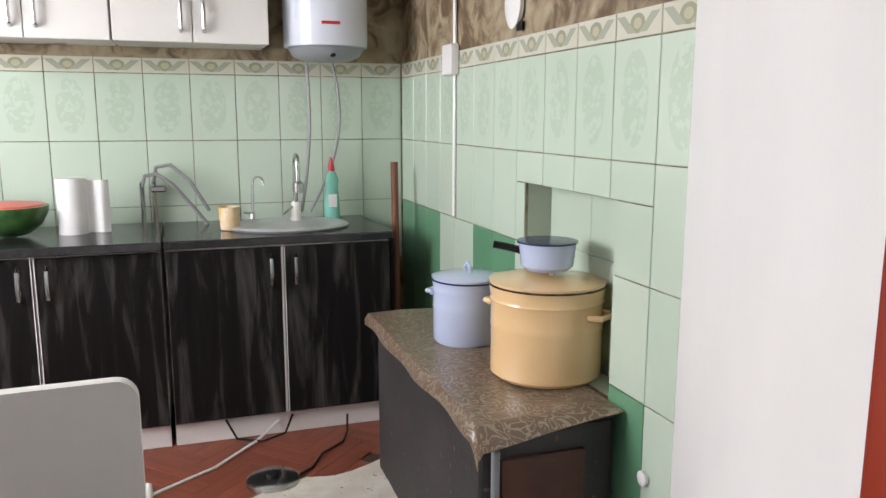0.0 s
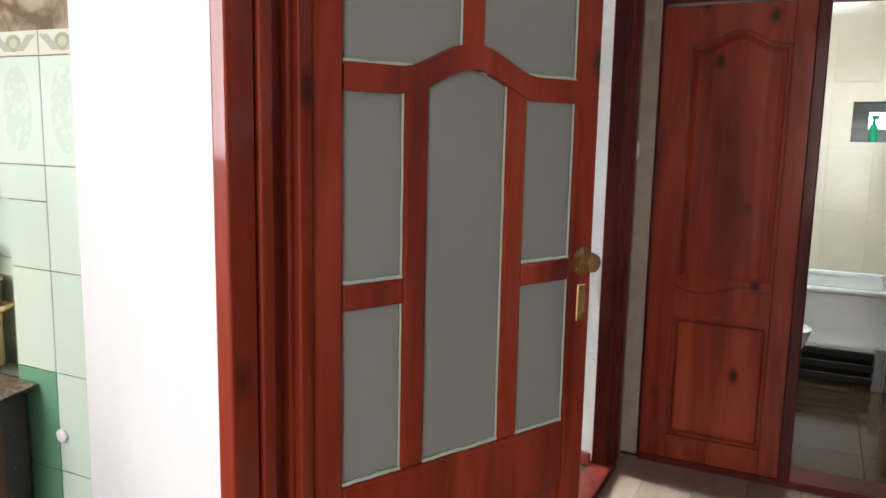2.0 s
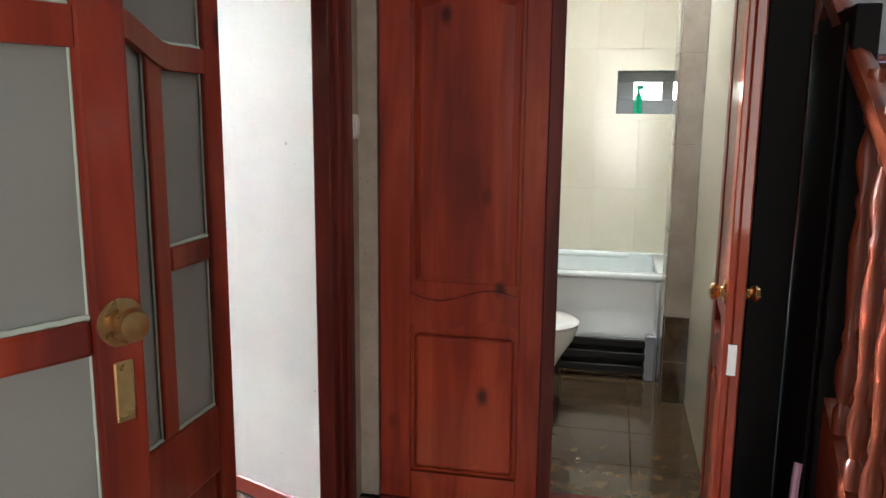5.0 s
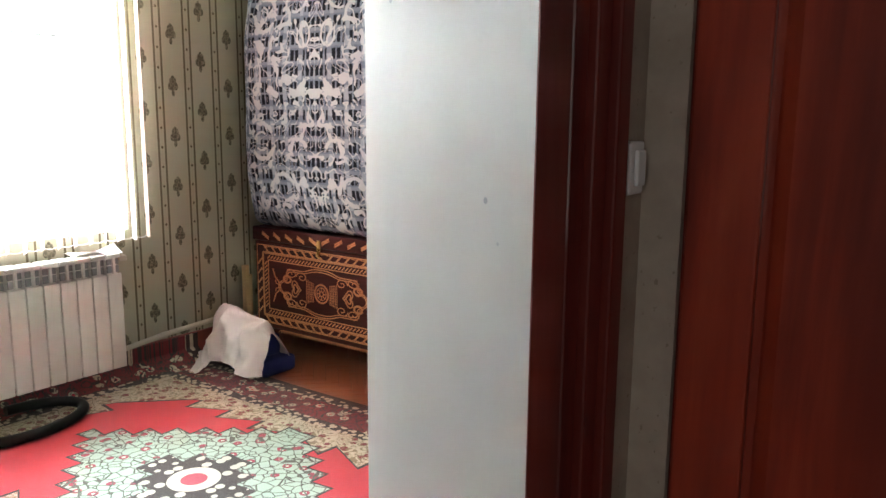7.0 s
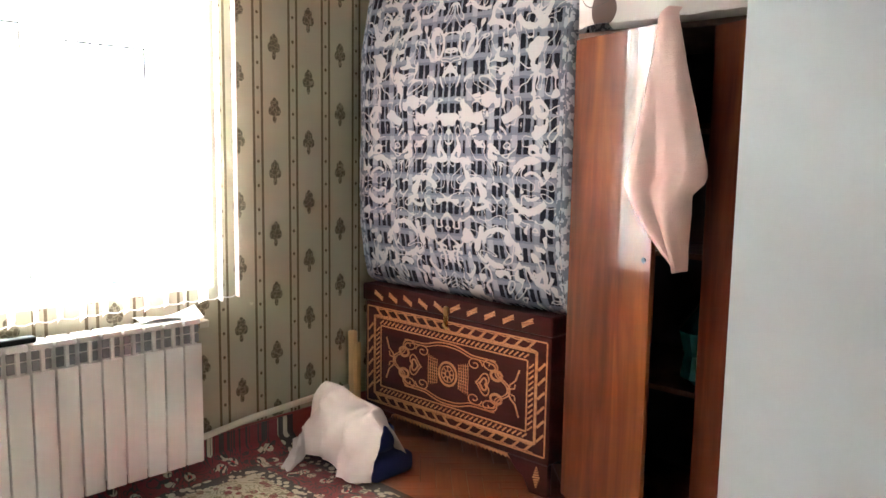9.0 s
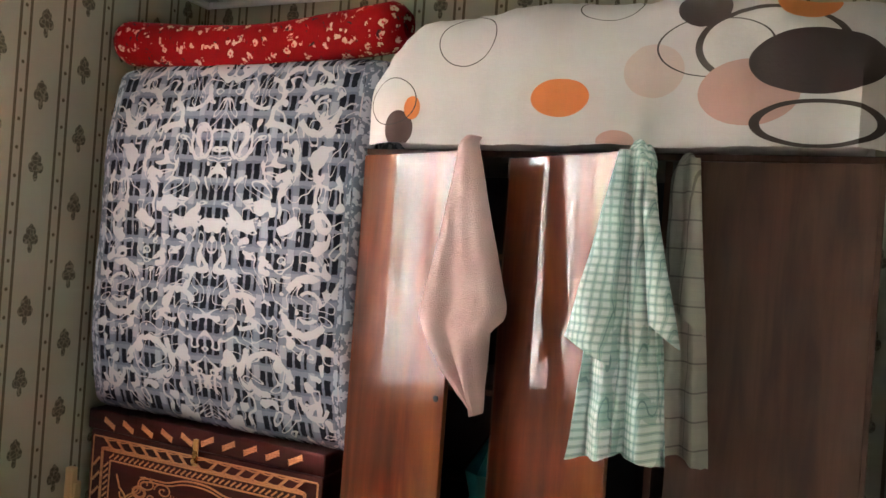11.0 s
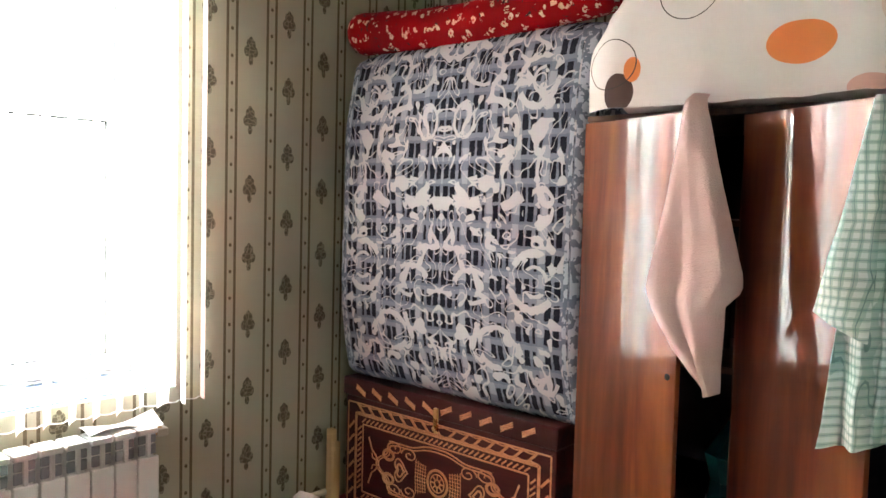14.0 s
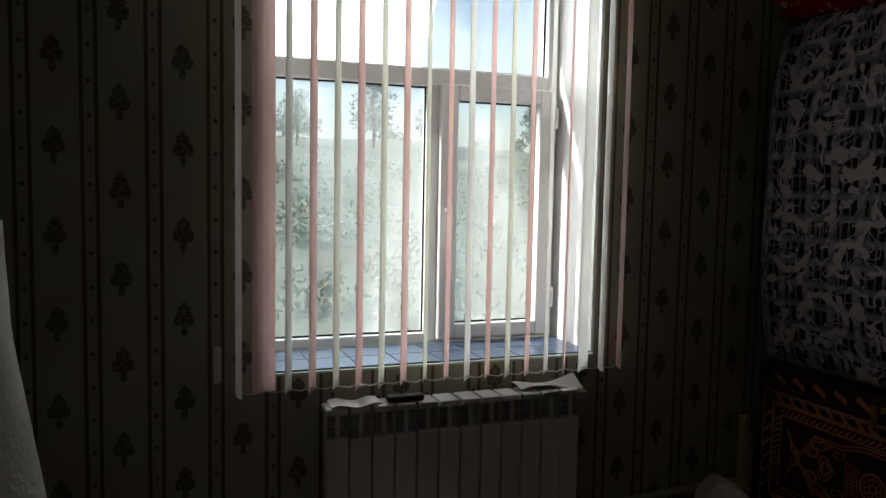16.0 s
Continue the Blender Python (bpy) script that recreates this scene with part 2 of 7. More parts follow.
NAVY = painted("navy_blue_fabric", (0.012, 0.022, 0.12), (0.02, 0.03, 0.16), 0.8, 8, 150, 0.3)
RAG = painted("white_cotton_cloth", (0.64, 0.59, 0.57), (0.58, 0.52, 0.50), 0.9, 5, 180, 0.3)
TOWEL = painted("pink_terry_towel", (0.66, 0.49, 0.47), (0.60, 0.43, 0.41), 0.95, 6, 260, 0.9)
PINK = painted("mauve_plastic_dustpan", (0.42, 0.25, 0.34), (0.38, 0.22, 0.30), 0.4)
TUB = painted("white_bath_enamel", (0.74, 0.80, 0.80), (0.70, 0.77, 0.77), 0.12, 2, 60, 0.01, coat=0.4)
CERAMIC = painted("white_ceramic", (0.80, 0.81, 0.80), (0.77, 0.78, 0.77), 0.1, 3, 60, 0.01, coat=0.4)
PIPE = painted("cream_painted_pipe", (0.55, 0.52, 0.42), (0.48, 0.45, 0.36), 0.45, 8)
BASE_RED = painted("red_painted_baseboard", (0.22, 0.030, 0.018), (0.16, 0.022, 0.014), 0.4)
SLATE = painted("blue_grey_sill_tile", (0.10, 0.14, 0.22), (0.075, 0.11, 0.18), 0.3, 9, 90, 0.1)
GROUT = painted("pale_grey_grout", (0.52, 0.59, 0.50), (0.43, 0.50, 0.41), 0.9)
DARKGROUT = painted("dark_joint", (0.06, 0.035, 0.025), (0.04, 0.024, 0.018), 0.9)
BEIGETILE = painted("cream_bathroom_tile", (0.68, 0.66, 0.54), (0.62, 0.59, 0.47), 0.16, 3, 50, 0.03, coat=0.3)
STONETILE = painted("greige_marble_tile", (0.42, 0.38, 0.33), (0.30, 0.26, 0.22), 0.18, 6, 50, 0.03, coat=0.3)
DARKTILE = painted("brown_marble_tile", (0.034, 0.022, 0.012), (0.115, 0.077, 0.039), 0.14, 14, 60, 0.03, 0.0, (0.025, 0.018, 0.010), coat=0.3)
VINYL_WALL = painted("greige_hall_wallpaper", (0.46, 0.39, 0.32), (0.36, 0.30, 0.24), 0.8, 14, 90, 0.3, 0.0, (0.28, 0.23, 0.18))
GREY_WALL = painted("pale_grey_patterned_wallpaper", (0.36, 0.375, 0.38), (0.26, 0.275, 0.28), 0.75, 12, 90, 0.2, 0.0, (0.46, 0.47, 0.47))
TEALBAG = painted("teal_plastic_bag", (0.02, 0.13, 0.14), (0.01, 0.08, 0.09), 0.25, 14)
# near-black shared by the clothes and the shaded back of the wardrobe
DARK_INSIDE = painted("near_black_wardrobe_inside", (0.015, 0.014, 0.016), (0.03, 0.028, 0.032), 0.9, 6)
GRASS = painted("dry_grass_slope", (0.12, 0.155, 0.105), (0.21, 0.225, 0.175), 0.95, 0.5, 6, 0.5)
LEAF = painted("grey_green_leaves", (0.09, 0.13, 0.07), (0.14, 0.18, 0.11), 0.7, 3)
LEAF_DARK = painted("dark_conifer_leaves", (0.018, 0.04, 0.022), (0.035, 0.06, 0.035), 0.7, 3)
BARK = painted("brown_bark", (0.10, 0.07, 0.05), (0.06, 0.045, 0.03), 0.9, 6)
TRACK = painted("pale_dirt_track", (0.42, 0.38, 0.31), (0.34, 0.31, 0.25), 0.95, 1.5)
LACE = painted("cream_lace_cover", (0.66, 0.62, 0.55), (0.52, 0.48, 0.42), 0.9, 16, 120, 0.9)


def glass_material(name, rough, tint, dirt, least, film_type="ShaderNodeBsdfTranslucent", film_colour=(0.80, 0.83, 0.81)):
    """Clear or frosted glass with a film of dirt on it."""
    g = Nodes(name)
    n = g.t.nodes
    b = g.bsdf
    b.inputs["Base Color"].default_value = (*tint, 1)
    b.inputs["Transmission Weight"].default_value = 1.0
    b.inputs["IOR"].default_value = 1.25
    b.inputs["Roughness"].default_value = rough
    film = n.new(film_type)
    film.inputs[0].default_value = (*film_colour, 1)
    mix = n.new("ShaderNodeMixShader")
    streak = g.noise(2.2, 4, stretch=(1, 1, 0.5), warp=1.0)
    g.put(mix.inputs[0], g.m("MULTIPLY", g.ramp(streak, [(0.35, least), (0.7, 1.0)]), dirt))
    g.t.links.new(b.outputs[0], mix.inputs[1])
    g.t.links.new(film.outputs[0], mix.inputs[2])
    g.t.links.new(mix.outputs[0], n["Material Output"].inputs[0])
    return g.mat


FROSTED = glass_material("frosted_door_glass", 0.6, (0.42, 0.45, 0.41), 0.98, 0.93, "ShaderNodeBsdfDiffuse", (0.31, 0.305, 0.28))
PANE = glass_material("dusty_window_glass", 0.0, (0.97, 1.0, 0.98), 0.24, 0.15)


def wallpaper():
    """Sage ground, brown double stripes, and columns of dark ornaments set off by half."""
    g = Nodes("sage_striped_wallpaper")
    u = g.m("ADD", g.x, g.y)
    v = g.z
    s = g.saw(u, WP, WP_SHIFT)
    stripe = g.m("MAXIMUM", g.step(s, 0.06, 0.125), g.step(s, 0.285, 0.35))
    ground = g.mix(g.noise(2.5, 3), (0.415, 0.390, 0.295), (0.345, 0.325, 0.240))
    between = g.step(s, 0.125, 0.285)
    c = g.mix(between, ground, (0.365, 0.345, 0.260))
    fleck = g.m("LESS_THAN", g.far(s, g.saw(v, 0.105), 0.205, 0.5, 0.035, 0.07), 1.0)
    c = g.mix(g.m("MULTIPLY", fleck, between), c, (0.10, 0.075, 0.035))
    c = g.mix(g.m("MULTIPLY", stripe, g.m("ADD", 0.72, g.m("MULTIPLY", g.noise(90, 2), 0.4))), c, (0.085, 0.062, 0.026))
    # ornaments, every second column set off by half a step
    odd = g.m("GREATER_THAN", g.saw(u, 2 * WP, WP_SHIFT), 0.5)
    w = g.saw(g.m("ADD", v, g.m("MULTIPLY", odd, 0.136)), 0.272, WP_RISE)
    shapes = [(0.67, 0.50, 0.105, 0.125), (0.67, 0.60, 0.065, 0.085), (0.575, 0.47, 0.080, 0.075), (0.765, 0.47, 0.080, 0.075), (0.67, 0.34, 0.055, 0.065), (0.60, 0.58, 0.045, 0.06), (0.74, 0.58, 0.045, 0.06)]
    motif = 0.0
    for cu, cv, ru, rv in shapes:
        motif = g.m("MAXIMUM", motif, g.m("LESS_THAN", g.far(s, w, cu, cv, ru, rv), 1.0))
    lobes = g.m("GREATER_THAN", g.cells(55, feature="DISTANCE_TO_EDGE"), 0.06)
    orn = g.m("MULTIPLY", motif, g.m("ADD", 0.50, g.m("MULTIPLY", lobes, 0.42)))
    c = g.mix(orn, c, (0.062, 0.05, 0.024))
    return g.done(c, 0.55, 0, g.m("ADD", g.noise(7, 2), g.m("MULTIPLY", stripe, 0.5)), 0.35, 0.012)


def quilt_fabric():
    """White damask scrolls over a navy and pale blue plaid, mirrored about the middle."""
    g = Nodes("blue_white_plaid_damask")
    u = g.m("ABSOLUTE", g.m("SUBTRACT", g.y, 2.48))
    v = g.m("ABSOLUTE", g.m("SUBTRACT", g.z, 1.50))
    warp = g.noise(40, 2)
    su, sv = g.saw(g.m("ADD", u, g.m("MULTIPLY", warp, 0.010)), 0.116), g.saw(g.m("ADD", v, g.m("MULTIPLY", warp, 0.012)), 0.082)
    base, pale, navy = (0.27, 0.295, 0.345), (0.105, 0.125, 0.175), (0.006, 0.007, 0.015)
    c = g.mix(g.m("MULTIPLY", g.step(su, 0.08, 0.86), 0.55), base, pale)
    c = g.mix(g.m("MULTIPLY", g.step(sv, 0.50, 0.92), 0.7), c, pale)
    bars = g.m("MULTIPLY", g.m("MAXIMUM", g.m("MAXIMUM", g.step(su, 0.10, 0.30), g.step(su, 0.38, 0.58)), g.step(su, 0.70, 0.80)), g.step(sv, 0.14, 0.80))
    c = g.mix(g.m("MULTIPLY", bars, 0.96), c, navy)
    p = g.vec(0.0, u, g.m("SUBTRACT", g.z, 1.47))
    scroll = g.m("GREATER_THAN", g.noise(15, 0.6, vec=p, warp=0.9), 0.605)
    k2 = g.noise(8.5, 0.0, vec=p, warp=1.4)
    scroll2 = g.m("LESS_THAN", g.m("ABSOLUTE", g.m("SUBTRACT", g.saw(k2, 0.26), 0.5)), 0.06)
    rings = [(0.16, 1.98, 0.085, 0.060), (0.40, 1.92, 0.085, 0.095), (0.43, 1.92, 0.05, 0.05), (0.27, 1.72, 0.080, 0.075), (0.47, 1.60, 0.055, 0.11), (0.09, 1.80, 0.05, 0.07),
             (0.42, 1.24, 0.095, 0.105), (0.43, 1.24, 0.05, 0.055), (0.15, 1.20, 0.09, 0.065), (0.27, 0.99, 0.10, 0.080), (0.08, 0.92, 0.05, 0.07), (0.46, 0.93, 0.06, 0.08), (0.44, 1.47, 0.07, 0.09)]
    curls = 0.0
    for cu, cz, ru, rz in rings:
        d = g.m("ADD", g.far(u, g.z, cu, cz, ru, rz), g.m("MULTIPLY", g.m("SUBTRACT", warp, 0.5), 0.25))
        curls = g.m("MAXIMUM", curls, g.m("MULTIPLY", g.step(d, 0.80, 1.05), g.m("GREATER_THAN", g.noise(11, 0.0, vec=p), 0.47)))
    wavy = g.m("ADD", v, g.m("MULTIPLY", g.m("SUBTRACT", g.noise(14, 1.0, vec=p), 0.5), 0.10))
    heart = g.m("MULTIPLY", g.m("LESS_THAN", wavy, 0.020), g.m("LESS_THAN", g.m("ADD", u, g.m("MULTIPLY", warp, 0.16)), 0.27))
    white = g.m("MAXIMUM", g.m("MAXIMUM", scroll, scroll2), g.m("MAXIMUM", heart, curls))
    c = g.mix(white, c, (0.43, 0.43, 0.455))
    edge = g.m("MULTIPLY", g.m("GREATER_THAN", u, 0.535), g.m("GREATER_THAN", g.saw(u, 0.05), 0.12))
    lace = g.m("GREATER_THAN", g.noise(34, 2), 0.5)
    c = g.mix(edge, c, g.mix(lace, (0.36, 0.40, 0.47), (0.13, 0.155, 0.20)))
    return g.done(c, 0.85, 0, g.m("ADD", g.m("MULTIPLY", white, 0.5), g.noise(150, 2)), 0.3, 0.004, spec=0.1)


def red_floral():
    g = Nodes("red_floral_fabric")
    d = g.cells(24)
    n = g.noise(60, 3)
    flower = g.m("LESS_THAN", g.m("ADD", d, g.m("MULTIPLY", n, 1.3)), 0.92)
    c = g.mix(g.noise(5, 2), (0.30, 0.002, 0.005), (0.15, 0.002, 0.004))
    c = g.mix(flower, c, g.mix(g.noise(60, 1), (0.62, 0.48, 0.36), (0.45, 0.22, 0.14)))
    c = g.mix(g.m("LESS_THAN", d, 0.11), c, (0.40, 0.02, 0.03))
    c = g.mix(g.m("GREATER_THAN", g.noise(24, 2, warp=1), 0.66), c, (0.045, 0.02, 0.02))
    return g.done(c, 0.8, 0, g.noise(60, 2), 0.2, spec=0.1)


def bundle_fabric():
    """White cotton printed with large orange, brown, pink and outlined ovals."""
    g = Nodes("white_cotton_with_ovals")
    c = g.mix(g.noise(4, 3), (0.60, 0.595, 0.585), (0.54, 0.53, 0.515))
    brown, pink, orange, line = (0.06, 0.042, 0.04), (0.50, 0.32, 0.27), (0.62, 0.20, 0.055), (0.06, 0.045, 0.042)
    ovals = [(0.953, 1.995, 0.080, 0.075, (0.55, 0.46, 0.41), 0), (0.80, 2.06, 0.15, 0.085, line, 0.035), (0.66, 2.06, 0.19, 0.115, line, 0.10), (0.71, 1.932, 0.125, 0.088, pink, 0),
             (0.548, 2.012, 0.165, 0.088, brown, 0), (0.834, 2.175, 0.070, 0.058, brown, 0), (0.576, 2.20, 0.080, 0.070, orange, 0), (1.044, 1.800, 0.052, 0.030, pink, 0),
             (1.209, 1.924, 0.086, 0.055, orange, 0), (1.717, 1.834, 0.050, 0.056, (0.085, 0.05, 0.045), 0), (1.673, 1.898, 0.026, 0.036, orange, 0),
             (1.516, 2.113, 0.092, 0.090, line, 0.035), (1.099, 2.209, 0.090, 0.055, line, 0.04), (0.543, 1.85, 0.16, 0.062, line, 0.16), (1.75, 1.92, 0.09, 0.075, line, 0.04)]
    for cy, cz, ry, rz, col, ring in ovals:
        d = g.far(g.y, g.z, cy, cz, ry, rz)
        inside = g.step(d, 1.0 - ring, 1.0) if ring else g.m("LESS_THAN", d, 1.0)
        c = g.mix(inside, c, col)
    return g.done(c, 0.85, 0, g.noise(120, 2), 0.15)


def plaid(name, ground, line, second, period):
    g = Nodes(name)
    u = g.m("ADD", g.y, g.m("MULTIPLY", g.x, 0.6))
    su, sv = g.saw(u, period), g.saw(g.z, period)
    c = g.mix(g.m("MULTIPLY", g.step(su, 0.0, 0.45), 0.55), ground, line)
    c = g.mix(g.m("MULTIPLY", g.step(sv, 0.0, 0.45), 0.55), c, line)
    c = g.mix(g.m("MULTIPLY", g.m("MAXIMUM", g.step(su, 0.2, 0.26), g.step(sv, 0.2, 0.26)), 0.6), c, second)
    return g.done(c, 0.85, 0, g.noise(200, 2), 0.2)


def rug_fabric():
    """A red field with a pale medallion inside many-banded borders."""
    g = Nodes("red_oriental_rug")
    cx, cy = RUG_MID
    u, v = g.m("ABSOLUTE", g.m("SUBTRACT", g.x, cx)), g.m("ABSOLUTE", g.m("SUBTRACT", g.y, cy))
    hx, hy = RUG_HALF
    p = g.vec(u, v, 0.0)
    edge = g.m("MINIMUM", g.m("SUBTRACT", hx, u), g.m("SUBTRACT", hy, v))
    cream, maroon, dark, red, green = (0.50, 0.43, 0.32), (0.17, 0.012, 0.02), (0.028, 0.018, 0.02), (0.50, 0.016, 0.035), (0.35, 0.46, 0.38)
    flor = g.cells(17, p)
    vine = g.m("LESS_THAN", g.m("ABSOLUTE", g.m("SUBTRACT", g.saw(g.noise(13, 1.5, vec=p, warp=1.5), 0.16), 0.5)), 0.17)
    busy = g.mix(g.m("LESS_THAN", flor, 0.38), maroon, cream)
    busy = g.mix(g.m("LESS_THAN", flor, 0.16), busy, red)
    busy = g.mix(vine, busy, dark)
    pale = g.mix(g.m("LESS_THAN", g.cells(20, p), 0.36), cream, maroon)
    pale = g.mix(vine, pale, (0.22, 0.17, 0.10))
    narrow = g.mix(g.m("LESS_THAN", g.cells(34, p), 0.45), dark, cream)
    # stepped inner outline
    zig = g.m("MULTIPLY", g.m("SUBTRACT", g.m("PINGPONG", g.m("ADD", u, v), 0.11), 0.055), 0.9)
    e = g.m("ADD", edge, zig)
    corner = g.m("SUBTRACT", g.m("ADD", g.m("SUBTRACT", hx, u), g.m("SUBTRACT", hy, v)), 1.12)
    inner = g.m("MINIMUM", e, g.m("ADD", g.m("MULTIPLY", corner, 0.7), 0.46))
    med = g.m("ADD", g.m("ADD", g.m("DIVIDE", u, 0.62), g.m("DIVIDE", v, 0.80)), g.m("MULTIPLY", g.m("PINGPONG", g.m("SUBTRACT", g.m("MULTIPLY", u, 1.1), v), 0.09), 1.6))
    medal = g.mix(g.m("LESS_THAN", g.cells(15, p), 0.30), green, g.mix(g.m("LESS_THAN", g.cells(15, p), 0.13), (0.30, 0.03, 0.06), (0.55, 0.55, 0.46)))
    medal = g.mix(g.m("LESS_THAN", g.cells(24, p, "DISTANCE_TO_EDGE"), 0.05), medal, (0.07, 0.075, 0.06))
    heart = g.mix(g.m("LESS_THAN", g.cells(18, p), 0.36), dark, (0.50, 0.48, 0.40))
    ring = g.m("SQRT", g.m("ADD", g.m("MULTIPLY", u, u), g.m("MULTIPLY", v, v)))
    heart = g.mix(g.step(ring, 0.05, 0.10), heart, (0.55, 0.52, 0.44))
    heart = g.mix(g.m("LESS_THAN", ring, 0.05), heart, (0.40, 0.05, 0.08))
    c = g.mix(g.m("GREATER_THAN", edge, 0.03), dark, narrow)
    c = g.mix(g.m("GREATER_THAN", edge, 0.085), c, busy)
    c = g.mix(g.m("GREATER_THAN", edge, 0.255), c, narrow)
    c = g.mix(g.m("GREATER_THAN", edge, 0.31), c, pale)
    c = g.mix(g.m("GREATER_THAN", inner, 0.47), c, dark)
    c = g.mix(g.m("GREATER_THAN", inner, 0.485), c, red)
    c = g.mix(g.m("LESS_THAN", med, 1.03), c, dark)
    c = g.mix(g.m("LESS_THAN", med, 1.0), c, medal)
    c = g.mix(g.m("LESS_THAN", med, 0.46), c, heart)
    c = g.mix(g.m("MULTIPLY", g.noise(6, 3), 0.22), c, (0.16, 0.12, 0.10))
    return g.done(c, 0.95, 0, g.noise(230, 2), 0.6, 0.004, sheen=0.1)


def kitchen_tile(name, a, b, motif):
    g = Nodes(name)
    r = g.m("MULTIPLY", g.random(), 0.35)
    c = g.mix(g.m("ADD", g.m("MULTIPLY", g.noise(5, 3), 0.6), r), a, b)
    u = g.m("ADD", g.x, g.y)
    s = g.saw(u, 0.2, TILE_SHIFT)
    w = g.saw(g.z, 0.3, -1.245)
    body = g.m("LESS_THAN", g.far(s, w, 0.5, 0.52, 0.30, 0.40), 1.0)
    lace = g.m("GREATER_THAN", g.noise(42, 2), 0.46)
    c = g.mix(g.m("MULTIPLY", g.m("MULTIPLY", body, lace), motif), c, (0.30, 0.42, 0.28))
    return g.done(c, 0.14, 0, g.noise(8, 2), 0.06, 0.004, coat=0.3)


def border_tile():
    g = Nodes("ornamental_border_tile")
    u = g.m("ADD", g.x, g.y)
    s = g.saw(u, 0.2, TILE_SHIFT)
    c = g.mix(g.noise(9, 3), (0.60, 0.60, 0.50), (0.52, 0.53, 0.42))
    ros = g.far(s, g.z, 0.5, 1.58, 0.16, 0.024)
    c = g.mix(g.m("LESS_THAN", ros, 1.0), c, (0.30, 0.32, 0.22))
    c = g.mix(g.m("LESS_THAN", ros, 0.55), c, (0.45, 0.43, 0.29))
    scroll = g.m("LESS_THAN", g.m("ABSOLUTE", g.m("SUBTRACT", g.m("PINGPONG", g.m("ADD", s, 0.5), 0.5), g.m("ADD", 0.25, g.m("MULTIPLY", g.m("SUBTRACT", g.z, 1.58), 6)))), 0.09)
    c = g.mix(g.m("MULTIPLY", scroll, g.step(g.z, 1.558, 1.602)), c, (0.36, 0.38, 0.29))
    return g.done(c, 0.2, 0, g.noise(60, 2), 0.1)


def kitchen_paper():
    g = Nodes("brown_mottled_kitchen_wallpaper")
    n = g.noise(7, 4, warp=1.2)
    c = g.ramp(n, [(0.38, (0.13, 0.085, 0.045)), (0.52, (0.30, 0.24, 0.15)), (0.7, (0.42, 0.36, 0.24))])
    return g.done(c, 0.7, 0, g.noise(40, 3), 0.2)


def oilcloth():
    g = Nodes("brown_damask_oilcloth")
    n = g.noise(10, 1.5, warp=2.5)
    scroll = g.m("LESS_THAN", g.m("ABSOLUTE", g.m("SUBTRACT", g.saw(n, 0.16), 0.5)), 0.17)
    c = g.mix(g.noise(5, 3), (0.17, 0.115, 0.08), (0.13, 0.09, 0.06))
    c = g.mix(g.m("MULTIPLY", scroll, 0.7), c, (0.34, 0.285, 0.21))
    return g.done(c, 0.3, 0, g.noise(60, 2), 0.1)


WALLPAPER, QUILT, FLORAL, OVALS, RUG = wallpaper(), quilt_fabric(), red_floral(), bundle_fabric(), rug_fabric()
SHIRT_GREEN = plaid("green_plaid_cotton", (0.68, 0.80, 0.77), (0.24, 0.44, 0.40), (0.06, 0.18, 0.19), 0.022)
SHIRT_GREY = plaid("grey_checked_cotton", (0.36, 0.35, 0.30), (0.33, 0.32, 0.28), (0.07, 0.07, 0.06), 0.075)
TILE_LIGHT = kitchen_tile("pale_green_glazed_tile", (0.56, 0.66, 0.55), (0.48, 0.60, 0.48), 0.0)
TILE_MOTIF = kitchen_tile("pale_green_tile_with_ornament", (0.56, 0.66, 0.55), (0.48, 0.60, 0.48), 0.24)
TILE_DARK = kitchen_tile("mid_green_glazed_tile", (0.15, 0.34, 0.20), (0.11, 0.26, 0.15), 0.0)
BORDER, KPAPER, OILCLOTH = border_tile(), kitchen_paper(), oilcloth()


# ---- shapes ----
def box(bm, a, b, bevel=0.0, seg=1, m=None):
    """A box from corner a to corner b, its edges rounded."""
    lo = [min(p, q) for p, q in zip(a, b)]
    hi = [max(p, q) for p, q in zip(a, b)]
    vs = [bm.verts.new((x, y, z)) for x in (lo[0], hi[0]) for y in (lo[1], hi[1]) for z in (lo[2], hi[2])]
    fs = [bm.faces.new([vs[i] for i in f]) for f in ((0, 1, 3, 2), (4, 6, 7, 5), (0, 4, 5, 1), (2, 3, 7, 6), (0, 2, 6, 4), (1, 5, 7, 3))]
    made = vs
    if bevel:
        edges = list({e for f in fs for e in f.edges})
        r = bmesh.ops.bevel(bm, geom=edges, offset=bevel, segments=seg, affect="EDGES", profile=0.5)
        made = list({v for f in r["faces"] for v in f.verts})
    if m is not None:
        bmesh.ops.transform(bm, matrix=m, verts=made)
    return bm


def prism(bm, outline, z0, z1):
    """An upright prism over an outline of (x, y), counter-clockwise."""
    low = [bm.verts.new((x, y, z0)) for x, y in outline]
    top = [bm.verts.new((x, y, z1)) for x, y in outline]
    n = len(outline)
    bm.faces.new(top)
    bm.faces.new(low[::-1])
    for i in range(n):
        bm.faces.new((low[i], low[(i + 1) % n], top[(i + 1) % n], top[i]))
    return bm


